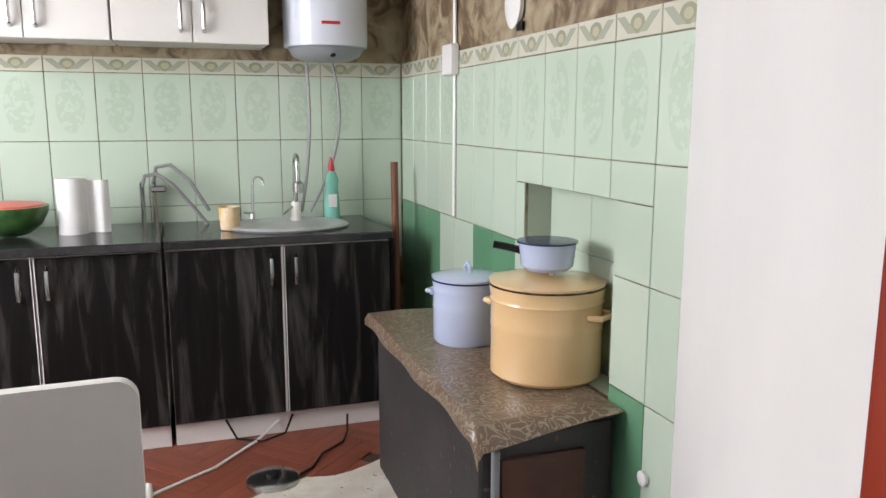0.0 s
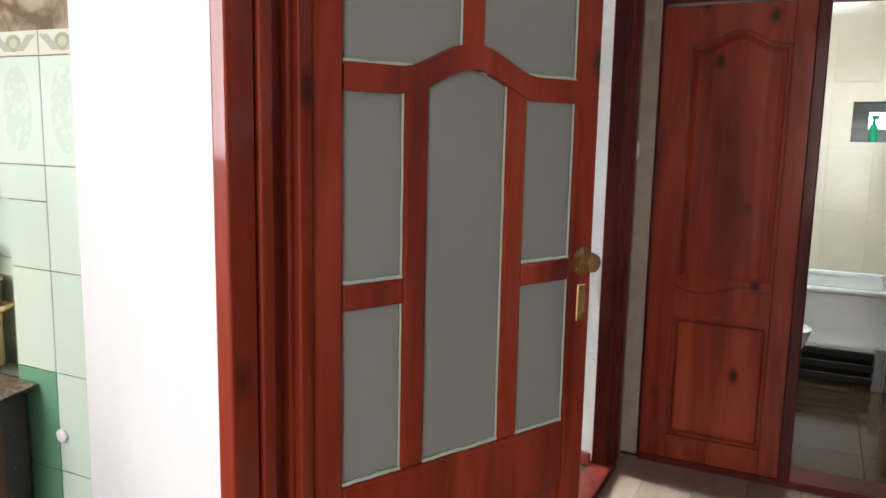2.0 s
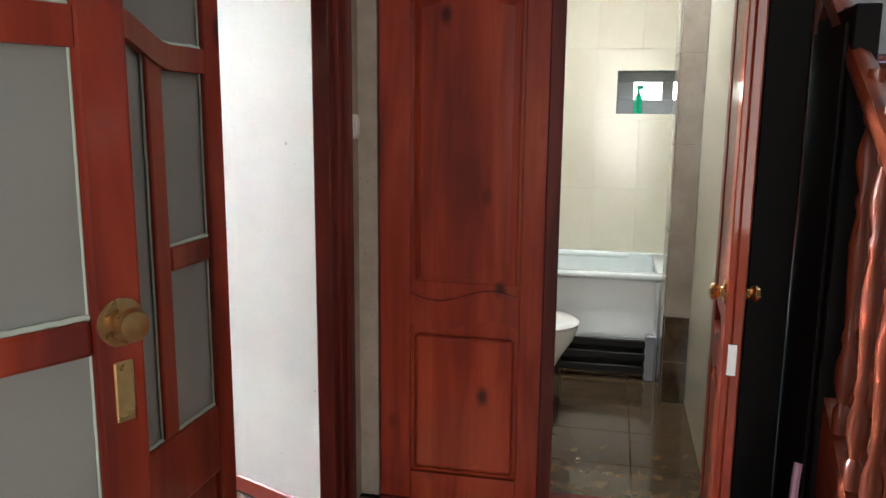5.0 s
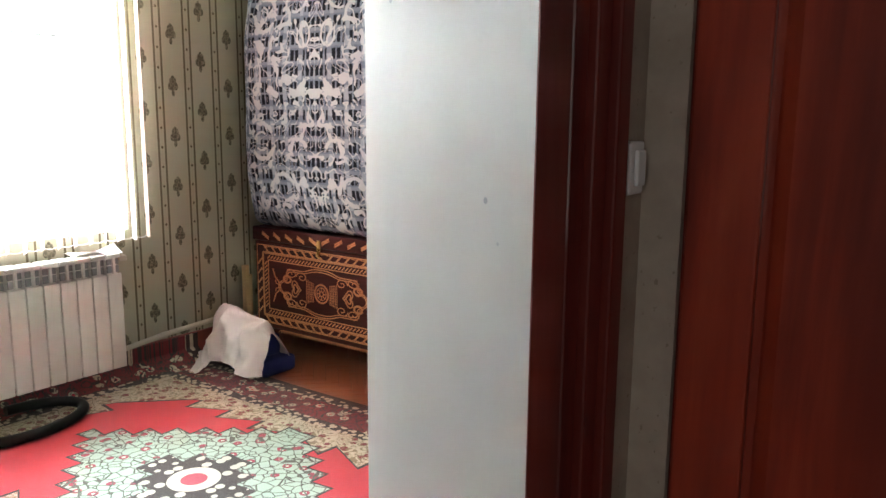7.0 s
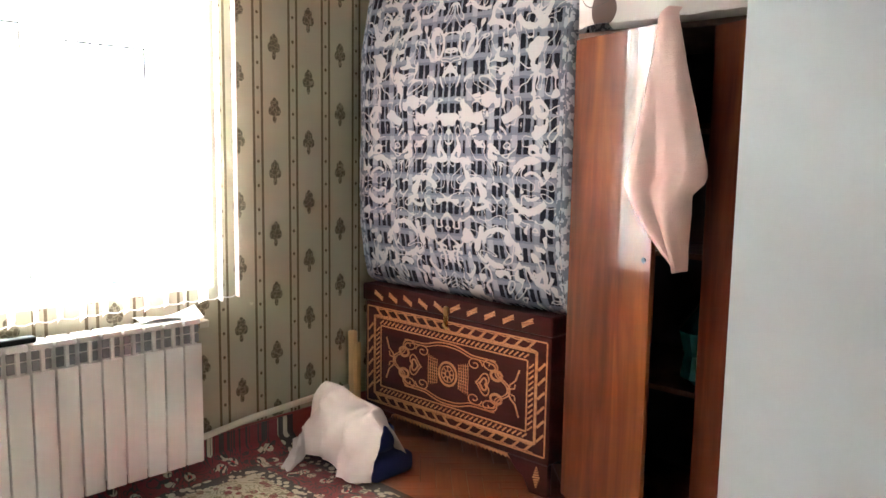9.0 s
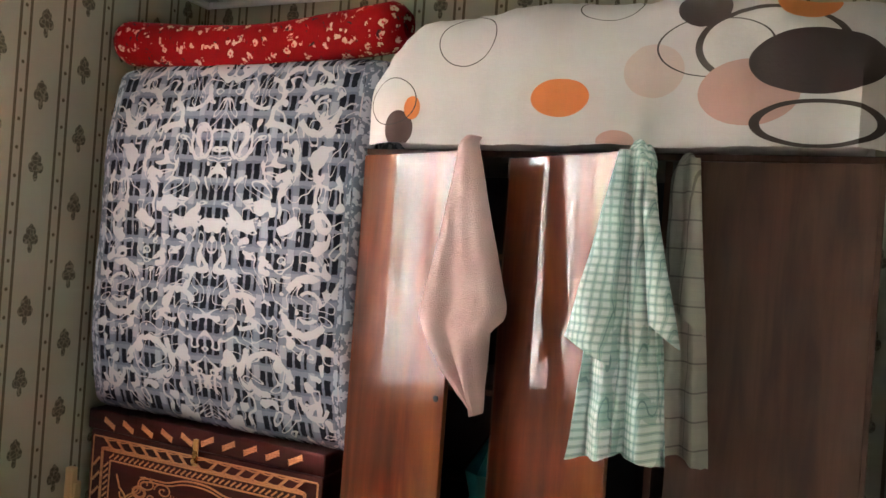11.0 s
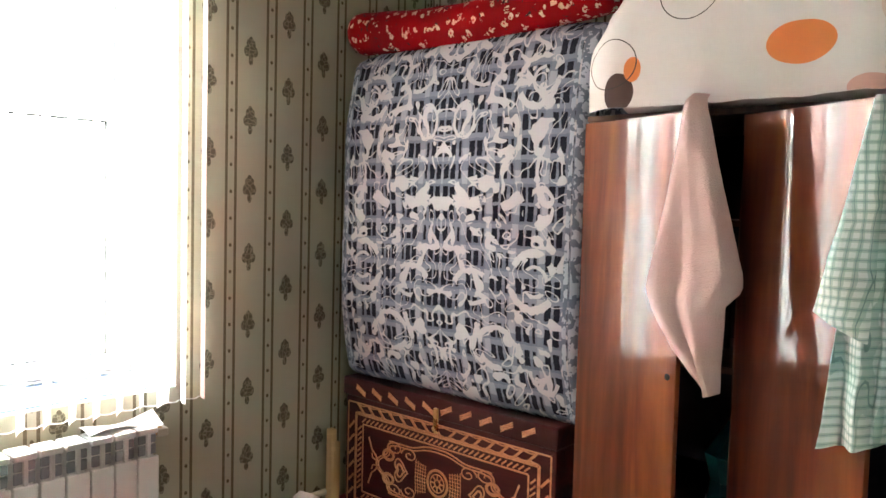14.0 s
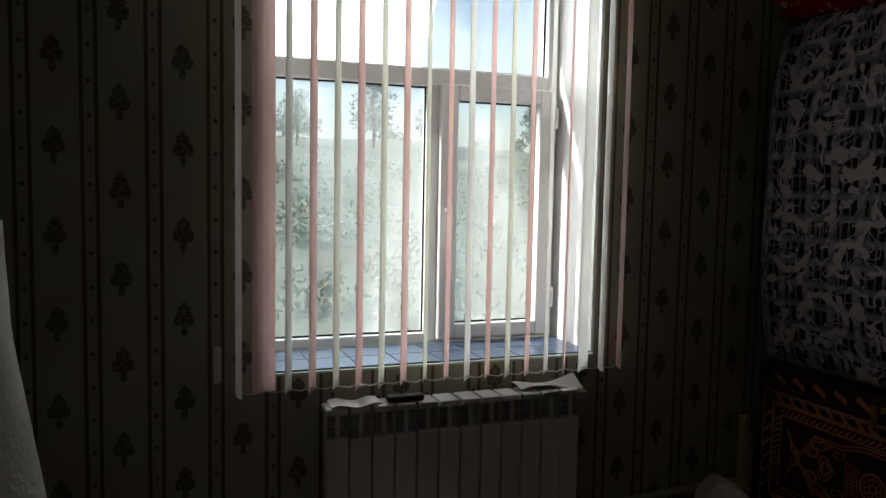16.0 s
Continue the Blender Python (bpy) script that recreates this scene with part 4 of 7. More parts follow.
e = thing("door_frame_bathroom", (1.95, -0.7, 0), "red-brown stained bathroom door frame", "door frame", kind="structure")
part("jamb", box(B(), (1.984, -0.104, 0), (2.11, -0.087, 1.96), 0.004, 2), FRAME_RED, e)
part("jamb", box(B(), (1.955, -1.262, 0), (2.11, -1.20, 1.96), 0.005, 2), FRAME_RED, e)
part("head", box(B(), (1.935, -1.20, BH + 0.01), (2.11, -0.103, 1.96), 0.005, 2), FRAME_RED, e)
e = thing("light_switch", (1.93, -0.02, 1.27), "white plastic rocker light switch on the papered strip", "switch")
part("plate", box(B(), (1.900, -0.032, 1.265), (1.955, -0.0205, 1.345), 0.004, 2), PVC, e)
part("rocker", box(B(), (1.912, -0.040, 1.278), (1.943, -0.0325, 1.332), 0.003, 2), PVC, e)


# ---- stairs and hall things ----
SX, SY0, SY1, RISE, GOING = 1.225 - STAIR_GOING, -1.46, -2.75, STAIR_RISE, STAIR_GOING
stairs = thing("staircase", (SX, -2.0, 0), "red-brown varnished wooden staircase with solid risers", "staircase", kind="structure")
for k in range(12):
    x = SX + GOING * k
    z = RISE * (k + 1)
    last = 0.9 if k == 11 else GOING
    part("tread", box(B(), (x - 0.035, SY1, z - 0.035), (x + last + 0.02, SY0, z), 0.008, 2), STAIRWOOD, stairs)
    part("riser", box(B(), (x, SY1, z - RISE), (x + 0.02, SY0, z - 0.035)), LIT_STAIRWOOD, stairs)
n = 12
bm = B()
out = [(SX + 0.05, 0.0), (SX + 0.02 + GOING * n, RISE * n - 0.12), (SX + 0.02 + GOING * n, RISE * n + 0.08), (SX + 0.05, 0.28)]
lo = [bm.verts.new((x, SY0, z)) for x, z in out]
hi = [bm.verts.new((x, SY0 + 0.045, z)) for x, z in out]
bm.faces.new(lo), bm.faces.new(hi[::-1])
for i in range(4):
    bm.faces.new((lo[i], lo[(i + 1) % 4], hi[(i + 1) % 4], hi[i]))
part("stringer", bm, STAIRWOOD, stairs)
NX, NY = SX + 0.02, SY0 + 0.03
newel = part("newel_post", box(B(), (NX - 0.045, NY - 0.045, 0), (NX + 0.045, NY + 0.045, 1.14), 0.006, 2), RAILWOOD, stairs)
part("newel_cap", box(B(), (NX - 0.06, NY - 0.06, 1.14), (NX + 0.06, NY + 0.06, 1.16), 0.005, 2), RAILWOOD, newel)
part("newel_ball", lathe(B(), [(0.03, 0), (0.032, 0.008), (0.026, 0.014), (0.04, 0.024), (0.052, 0.045), (0.055, 0.062), (0.05, 0.082), (0.036, 0.1), (0.012, 0.112)], (NX, NY, 1.16), 24), RAILWOOD, newel, "turned ball finial", True)
slope = RISE / GOING
rail = [(NX + 0.04 + 0.25 * i, NY, 1.09 + slope * 0.25 * i) for i in range(14)]
bm = B()
tube(bm, rail, 0.045, 10, 0.7)
part("handrail", bm, RAILWOOD, stairs, "", True)
spindle = [(0.02, 0), (0.02, 0.06), (0.011, 0.075), (0.024, 0.13), (0.024, 0.17), (0.012, 0.22), (0.016, 0.235), (0.016, 0.25), (0.012, 0.265), (0.019, 0.40), (0.022, 0.47), (0.012, 0.55), (0.018, 0.565), (0.018, 0.585), (0.012, 0.60), (0.024, 0.66), (0.022, 0.70), (0.010, 0.75), (0.018, 0.765), (0.018, 0.88)]
spin = mesh("baluster", lathe(B(), spindle, (0, 0, 0), 12), RAILWOOD)
for i in range(20):
    x = NX + 0.13 + 0.13 * i
    s = part("baluster", spin, RAILWOOD, stairs)
    s.location = Vector((x, NY, 0.23 + slope * (x - SX)))
    smooth(s)
# black boarded side under the stairs
bm = B()
lo_out = [(SX + 0.20, 0.0), (2.6, 0.0), (2.6, RISE * (2.6 - SX) / GOING), (SX + 0.20, 0.10)]
a = [bm.verts.new((x, SY0 + 0.01, z)) for x, z in lo_out]
b = [bm.verts.new((x, SY0 + 0.03, z)) for x, z in lo_out]
bm.faces.new(a), bm.faces.new(b[::-1])
for i in range(4):
    bm.faces.new((a[i], a[(i + 1) % 4], b[(i + 1) % 4], b[i]))
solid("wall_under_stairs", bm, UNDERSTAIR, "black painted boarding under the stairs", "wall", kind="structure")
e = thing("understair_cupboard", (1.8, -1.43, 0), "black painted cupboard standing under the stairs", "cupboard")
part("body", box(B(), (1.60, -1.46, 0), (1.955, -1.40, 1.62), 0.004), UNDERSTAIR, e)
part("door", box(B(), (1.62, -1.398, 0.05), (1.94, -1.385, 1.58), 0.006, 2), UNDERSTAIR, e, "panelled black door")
# near-black board added to darken the lit wall strip beside the bathroom door
part("dark_fill_board", box(B(), (1.938, -1.383, 0), (1.953, -1.265, 1.72), 0.003), UNDERSTAIR, e)
e = thing("dustpan", (1.5, -1.33, 0), "mauve plastic dustpan leaning under the stairs", "dustpan")
part("pan", sheet(B(), 8, 8, lambda u, v: (1.42 + 0.16 * u - 0.05 * v, -1.36 + 0.04 * v + 0.03 * (2 * u - 1) ** 2, 0.02 + 0.30 * v - 0.05 * (2 * u - 1) ** 2 * v), 0.004), PINK, e, "", True)
part("handle", tube(B(), [(1.45, -1.325, 0.30), (1.48, -1.335, 0.36), (1.53, -1.35, 0.44), (1.54, -1.355, 0.47)], 0.011), PINK, e, "", True)

# ---- bathroom ----
e = thing("bathtub", (3.8, -0.6, 0), "white enamelled bathtub with a plain front panel", "bathtub")


def tub_wall(u, v):
    """A rounded basin: u runs round it, v from the rim down to the bottom."""
    a = 2 * math.pi * u
    k = 1 - 0.30 * v ** 2 if v < 0.9 else 0.75 * (1 - (v - 0.9) * 9.9)
    ca, sa = math.cos(a), math.sin(a)
    p = 0.35
    return (3.84 + 0.29 * k * math.copysign(abs(ca) ** p, ca), -0.58 + 0.52 * k * math.copysign(abs(sa) ** p, sa), 0.545 - 0.36 * min(1, v * 1.1))


part("basin", sheet(B(), 48, 12, tub_wall), TUB, e, "", True)
bm = B()
for a, b in (((3.49, -1.16, 0.515), (3.56, -0.02, 0.55)), ((4.12, -1.16, 0.515), (4.175, -0.02, 0.55)), ((3.56, -1.16, 0.515), (4.12, -1.09, 0.55)), ((3.56, -0.08, 0.515), (4.12, -0.02, 0.55))):
    box(bm, a, b, 0.012, 3)
part("rim", bm, TUB, e, "", True)
part("front_panel", box(B(), (3.515, -1.15, 0.17), (3.53, -0.02, 0.515), 0.004), TUB, e)
part("foot", box(B(), (3.53, -1.14, 0), (3.59, -1.08, 0.2), 0.01), GREYPLASTIC, e, "grey metal foot")
part("end_post", box(B(), (3.475, -1.108, 0), (3.512, -1.088, 0.515), 0.004), TUB, e, "slim white post at the end of the bath")
solid("storage_box", box(B(), (3.58, -1.05, 0), (3.90, -0.20, 0.165), 0.02, 2), BLACK, "black plastic box pushed under the bathtub", "box")
e = thing("shelf_under_bath", (3.5, -0.7, 0), "black slatted plastic shelf under the bathtub", "shelf")
for i in range(3):
    part("slat", box(B(), (3.46, -1.05, 0.03 + 0.07 * i), (3.475, -0.45, 0.07 + 0.07 * i), 0.004), BLACK, e)
part("side", box(B(), (3.45, -1.10, 0), (3.51, -1.05, 0.24), 0.006), GREYPLASTIC, e)
part("side", box(B(), (3.45, -0.62, 0), (3.51, -0.57, 0.28), 0.006), BLACK, e)
e = thing("toilet", (2.95, -0.45, 0), "white ceramic toilet bowl", "toilet")
bowl = [(0.10, 0), (0.105, 0.03), (0.085, 0.08), (0.09, 0.16), (0.13, 0.25), (0.175, 0.33), (0.19, 0.38), (0.19, 0.395), (0.16, 0.40), (0.13, 0.38), (0.06, 0.25)]
part("bowl", lathe(B(), bowl, (0, 0, 0), 28, pose(3.0, -0.505, 0) @ Matrix.Diagonal((1, 1.15, 1, 1))), CERAMIC, e, "", True)
part("seat", lathe(B(), [(0.13, 0), (0.192, 0), (0.196, 0.012), (0.18, 0.022), (0.13, 0.02)], (0, 0, 0.398), 28, pose(3.0, -0.505, 0) @ Matrix.Diagonal((1, 1.15, 1, 1))), CERAMIC, e, "", True)
part("cistern", box(B(), (2.82, -0.18, 0.40), (3.18, -0.01, 0.76), 0.02, 3), CERAMIC, e, "", True)
e = thing("window_bathroom", (BX + 0.2, -0.96, BZ0), "small white bathroom window above the bath", "window", kind="structure")
bm = B()
for a, b in (((BW0, BZ0), (BW1, BZ0 + 0.085)), ((BW0, BZ1 - 0.06), (BW1, BZ1)), ((BW0, BZ0 + 0.085), (BW0 + 0.08, BZ1 - 0.06)), ((BW1 - 0.10, BZ0 + 0.085), (BW1, BZ1 - 0.06))):
    box(bm, (BX + 0.16, a[0], a[1]), (BX + 0.21, b[0], b[1]), 0.004)
part("window_frame", bm, GREYPLASTIC, e, "grey window frame")
p = part("pane", box(B(), (BX + 0.18, BW0 + 0.08, BZ0 + 0.085), (BX + 0.186, BW1 - 0.10, BZ1 - 0.06)), PANE, e)
p.visible_shadow = False
e = thing("green_bottle", (BX + 0.06, -0.97, BZ0), "green plastic spray bottle on the bathroom window ledge", "bottle")
part("body", lathe(B(), [(0.022, 0), (0.024, 0.02), (0.024, 0.09), (0.010, 0.12), (0.010, 0.14)], (BX + 0.06, -0.97, BZ0), 16), GREEN, e, "", True)
part("trigger", box(B(), (BX + 0.045, -1.0, BZ0 + 0.14), (BX + 0.075, -0.955, BZ0 + 0.165), 0.006), GREEN, e)

# ---- kitchen ----
CZ, CY0 = 0.87, 2.85


def pull(parent, x, y, z, h=0.13):
    return part("handle", tube(B(), [(x, y, z), (x, y - 0.022, z + 0.012), (x, y - 0.030, z + h * 0.5), (x, y - 0.022, z + h - 0.012), (x, y, z + h)], 0.009, 8), STEEL, parent, "arched chrome handle", True)


def base_unit(x0, x1, group):
    e = thing("base_cabinet", ((x0 + x1) / 2, 3.15, 0), "black streaked base cabinet with white edges and plinth", "cabinet", group)
    part("body", box(B(), (x0 + 0.004, CY0 + 0.03, 0.10), (x1 - 0.004, KY - 0.01, CZ - 0.036)), WHITE, e)
    part("plinth", box(B(), (x0 + 0.004, CY0 + 0.045, 0), (x1 - 0.004, CY0 + 0.06, 0.098), 0.002), WHITE, e, "white scuffed plinth board")
    mid = (x0 + x1) / 2
    for a, b, hx in ((x0 + 0.006, mid - 0.004, mid - 0.05), (mid + 0.004, x1 - 0.006, mid + 0.05)):
        d = part("door", box(B(), (a, CY0 + 0.010, 0.105), (b, CY0 + 0.028, CZ - 0.045), 0.002), BLACKWOOD, e, "black door with pale vertical streaks")
        part("edge_band", box(B(), (b - 0.004 if hx < mid else a, CY0 + 0.0085, 0.105), (b if hx < mid else a + 0.004, CY0 + 0.0098, CZ - 0.045)), WHITE, d)
        pull(d, hx, CY0 + 0.010, 0.66)
    return e


base_unit(-0.945, -0.02, "kitchen base cabinets")
base_unit(-1.875, -0.955, "kitchen base cabinets")
solid("worktop", box(B(), (-0.95, CY0 - 0.01, CZ - 0.034), (-0.015, KY - 0.004, CZ), 0.006, 2), COUNTER, "glossy black speckled worktop with the sink", "worktop")
solid("worktop", box(B(), (-1.88, CY0 - 0.025, CZ - 0.034), (-0.954, KY - 0.004, CZ + 0.002), 0.006, 2), COUNTER, "glossy black speckled worktop under the paper roll", "worktop")
solid("cabinet_end_panel", box(B(), (-0.018, CY0 + 0.02, 0.0), (-0.004, KY - 0.01, CZ - 0.036)), UNDERSTAIR, "black end panel of the base cabinets", "panel")


def wall_unit(x0, x1):
    e = thing("wall_cabinet", ((x0 + x1) / 2, 3.3, 1.66), "white gloss wall cabinet with chrome handles", "cabinet", "kitchen wall cabinets")
    part("body", box(B(), (x0 + 0.002, 3.125, 1.66), (x1 - 0.002, KY - 0.004, 2.36), 0.002), WHITE, e)
    mid = (x0 + x1) / 2
    for a, b, hx in ((x0 + 0.003, mid - 0.002, mid - 0.045), (mid + 0.002, x1 - 0.003, mid + 0.045)):
        d = part("door", box(B(), (a, 3.104, 1.655), (b, 3.122, 2.36), 0.003), WHITE, e)
        pull(d, hx, 3.104, 1.70)


for x0 in (-1.10, -1.725):
    wall_unit(x0, x0 + 0.622)

e = thing("water_heater", (-0.215, 3.22, 1.66), "white round water heater hanging above the sink", "water heater")
part("tank", lathe(B(), [(0.165, 0.055), (0.185, 0.06), (0.188, 0.075), (0.188, 0.74), (0.17, 0.78), (0.05, 0.80)], (-0.215, 3.235, 1.60), 40), BOILER, e, "", True)
part("cap", lathe(B(), [(0.06, 0.0), (0.11, 0.004), (0.15, 0.022), (0.168, 0.054)], (-0.215, 3.235, 1.60), 40), GREYPLASTIC, e, "grey domed underside", True)
part("badge", box(B(), (-0.265, 3.043, 1.745), (-0.185, 3.0475, 1.758)), RED, e, "small red maker's bar")
part("knob", lathe(B(), [(0.014, 0), (0.014, 0.014), (0.010, 0.018)], (0, 0, 0), 14, pose(-0.21, 3.10, 1.632, 150)), BLACK, e, "", True)
for x, y1, x1, sway in ((-0.29, 3.33, -0.33, 0.015), (-0.17, 3.33, -0.29, 0.05)):
    pts = [(x + (x1 - x) * s ** 2 + sway * math.sin(math.pi * s), y1, 1.60 - 0.69 * s) for s in [i / 14 for i in range(15)]]
    solid("water_hose", tube(B(), pts, 0.0075, 8), HOSE, "braided steel hose hanging from the water heater", "hose", "hoses", round_=True)
e = thing("sink", (-0.42, 3.13, CZ), "round stainless steel sink let into the worktop", "sink")
part("bowl", lathe(B(), [(0.235, 0.0), (0.240, 0.008), (0.228, 0.016), (0.205, 0.013), (0.19, 0.005), (0.17, 0.0028), (0.05, 0.0018)], (0, 0, 0), 40, pose(-0.42, 3.13, CZ + 0.001) @ Matrix.Diagonal((1.12, 0.95, 1, 1))), SINK, e, "", True)
e = thing("tap", (-0.36, 3.30, CZ), "chrome swan-neck kitchen tap behind the sink", "tap")
part("spout", tube(B(), [(-0.36, 3.31, CZ)] + [(-0.36, 3.31, CZ + 0.26)] + [(-0.36, 3.31 - 0.045 + 0.045 * math.cos(radians(a)), CZ + 0.26 + 0.05 * math.sin(radians(a))) for a in range(20, 181, 20)] + [(-0.36, 3.22, CZ + 0.19)], 0.011, 10), STEEL, e, "", True)
part("head", lathe(B(), [(0.014, 0), (0.026, 0.004), (0.026, 0.045), (0.014, 0.055)], (-0.36, 3.22, CZ + 0.14), 16), STEEL, e, "", True)
part("body", lathe(B(), [(0.028, 0), (0.028, 0.012), (0.022, 0.02), (0.022, 0.085), (0.018, 0.09)], (-0.36, 3.31, CZ), 18), WHITE, e, "white tap body", True)
part("lever", tube(B(), [(-0.375, 3.30, CZ + 0.07), (-0.42, 3.27, CZ + 0.04)], 0.006), STEEL, e, "", True)
e = thing("drinking_tap", (-0.56, 3.31, CZ), "slim chrome filter tap beside the sink", "tap")
part("spout", tube(B(), [(-0.56, 3.32, CZ), (-0.555, 3.32, CZ + 0.17)] + [(-0.53 - 0.025 * math.cos(radians(a)), 3.32, CZ + 0.18 + 0.03 * math.sin(radians(a))) for a in range(20, 161, 20)] + [(-0.503, 3.32, CZ + 0.17)], 0.006, 8), STEEL, e, "", True)
part("body", lathe(B(), [(0.02, 0), (0.02, 0.01), (0.012, 0.02), (0.012, 0.05)], (-0.56, 3.32, CZ), 14), STEEL, e, "", True)
part("lever", tube(B(), [(-0.56, 3.31, CZ + 0.045), (-0.60, 3.29, CZ + 0.05)], 0.006), STEEL, e, "", True)
e = thing("soap_bottle", (-0.20, 3.33, CZ), "half-full green dish soap bottle with a red cap", "bottle")
part("body", lathe(B(), [(0.034, 0), (0.037, 0.01), (0.036, 0.10), (0.03, 0.15), (0.035, 0.18), (0.024, 0.215), (0.012, 0.23)], (0, 0, 0), 20, pose(-0.185, 3.33, CZ + 0.001) @ Matrix.Diagonal((1, 0.7, 1, 1))), SOAP, e, "", True)
part("cap", lathe(B(), [(0.016, 0), (0.016, 0.02), (0.009, 0.045), (0.006, 0.065)], (-0.185, 3.33, CZ + 0.23), 14), RED, e, "red pull cap", True)
part("label_patch", box(B(), (-0.205, 3.3045, CZ + 0.06), (-0.165, 3.3065, CZ + 0.12)), PAPER, e, "pale printed label")
e = thing("cup", (-0.68, 3.12, CZ), "white cup with a yellow and red fruit print", "cup")
part("body", lathe(B(), [(0.036, 0), (0.040, 0.004), (0.046, 0.10), (0.043, 0.101), (0.038, 0.01)], (-0.675, 3.10, CZ + 0.001), 24), CUPPRINT, e, "", True)
e = thing("hose_pipework", (-0.9, 3.38, CZ), "taps with looping rubber hoses against the tiles", "pipework")
for x in (-1.035, -0.985):
    part("pipe", tube(B(), [(x, 3.41, CZ), (x, 3.41, CZ + 0.15), (x, 3.40, CZ + 0.19)], 0.011), STEEL, e, "", True)
part("hose", tube(B(), [(-1.035, 3.40, CZ + 0.17), (-1.02, 3.39, CZ + 0.22), (-0.97, 3.37, CZ + 0.23), (-0.90, 3.35, CZ + 0.18), (-0.82, 3.33, CZ + 0.08), (-0.76, 3.32, CZ + 0.0)], 0.009, 8), HOSE, e, "", True)
part("hose", tube(B(), [(-0.985, 3.40, CZ + 0.19), (-0.97, 3.38, CZ + 0.26), (-0.91, 3.36, CZ + 0.27), (-0.83, 3.34, CZ + 0.20), (-0.75, 3.33, CZ + 0.06)], 0.009, 8), HOSE, e, "", True)
part("valve", box(B(), (-1.0, 3.385, CZ + 0.145), (-0.93, 3.415, CZ + 0.175), 0.006), STEEL, e)
e = thing("paper_towel_roll", (-1.30, 3.15, CZ), "standing white roll of paper towel", "paper roll")
part("roll", lathe(B(), [(0.018, 0.004), (0.056, 0), (0.057, 0.23), (0.018, 0.228)], (-1.30, 3.17, CZ + 0.003), 28), PAPER, e, "", True)
part("loose_sheet", sheet(B(), 10, 2, lambda u, v: (-1.245 + 0.09 * u, 3.17 + 0.01 * math.sin(7 * u), CZ + 0.004 + 0.22 * v), 0.001), PAPER, e)
e = thing("watermelon_half", (-1.55, 3.15, CZ), "cut half of a watermelon on the worktop", "fruit")
part("rind", lathe(B(), [(0.02, 0), (0.07, 0.012), (0.12, 0.05), (0.145, 0.10), (0.148, 0.125), (0.14, 0.126)], (-1.53, 3.15, CZ + 0.003), 28), MELON, e, "striped dark green rind", True)
part("flesh", lathe(B(), [(0.139, 0.0), (0.13, 0.012), (0.07, 0.02), (0.01, 0.022)], (-1.53, 3.15, CZ + 0.124), 28), FLESH, e, "pale red flesh", True)
e = thing("saucepan", (-1.76, 3.1, CZ), "dark pot at the end of the worktop", "pot")
part("body", lathe(B(), [(0.10, 0), (0.115, 0.006), (0.118, 0.15), (0.122, 0.155), (0.11, 0.156)], (-1.76, 3.12, CZ + 0.003), 28), GREYPLASTIC, e, "", True)
solid("broom_handle", tube(B(), [(0.045, 2.99, 0.01), (0.07, 3.10, 0.6), (0.085, 3.18, 1.145)], 0.017, 12), STICK, "brown wooden handle leaning in the corner", "broom handle", round_=True)
e = thing("kettle_base", (-0.66, 2.38, 0), "round steel kettle base lying on the floor", "kettle base")
part("base", lathe(B(), [(0.095, 0), (0.10, 0.008), (0.098, 0.022), (0.085, 0.030), (0.03, 0.034)], (-0.60, 2.42, 0.003), 32), STEEL, e, "", True)
part("contact", lathe(B(), [(0.024, 0), (0.024, 0.012), (0.012, 0.016)], (-0.60, 2.42, 0.036), 18), BLACK, e, "", True)
solid("power_cable", tube(B(), [(-0.51, 2.44, 0.01), (-0.44, 2.50, 0.006), (-0.38, 2.62, 0.006), (-0.28, 2.70, 0.006), (-0.24, 2.80, 0.008), (-0.22, 2.89, 0.05)], 0.005, 6), BLACK, "thin black cable running from the kettle base", "cable", round_=True)
solid("white_cable", tube(B(), [(-1.3, 2.30, 0.006), (-1.05, 2.45, 0.006), (-0.80, 2.62, 0.006), (-0.62, 2.82, 0.01), (-0.52, 2.89, 0.06)], 0.006, 6), PVC, "white cable lying across the kitchen floor", "cable", round_=True)
solid("loop_cable", tube(B(), [(-0.74, 2.89, 0.09), (-0.70, 2.84, 0.02), (-0.60, 2.81, 0.008), (-0.50, 2.84, 0.02), (-0.46, 2.89, 0.08)], 0.005, 6), BLACK, "dark looped cable under the cabinets", "cable", round_=True)
# shaggy mat
random.seed(4)
bm = B()
sheet(bm, 26, 22, lambda u, v: (-1.05 + 0.90 * u + 0.05 * math.sin(9 * v), 1.45 + 0.80 * v + 0.22 * u + 0.02 * math.sin(14 * u), 0.014 + 0.010 * noise.noise((u * 9, v * 9, 0))), 0.012)
solid("shaggy_mat", bm, MAT_RUG, "shabby white shaggy mat with brown specks", "mat", round_=True)
solid("plastic_bag", lathe(B(), [(0.03, 0), (0.06, 0.03), (0.05, 0.08), (0.065, 0.12), (0.03, 0.17), (0.01, 0.2)], (-0.05, 2.72, 0.001), 9), BAG_WHITE, "crumpled white plastic bag beside the stove", "bag")
# brick stove with an oilcloth
SZ = 0.60
e = thing("stove", (0, 1.9, 0), "sooty black masonry stove with a rusty door", "stove")
part("body", box(B(), (-0.195, 1.36, 0), (KX - 0.002, 2.42, SZ - 0.03), 0.02, 3), STOVE, e)
part("top_plate", box(B(), (-0.20, 1.35, SZ - 0.03), (KX - 0.002, 2.44, SZ - 0.006), 0.006), STOVE, e)
d = part("fire_door", box(B(), (-0.14, 1.345, 0.24), (0.10, 1.362, 0.50), 0.005, 2), RUST, e, "rusty brown iron door")
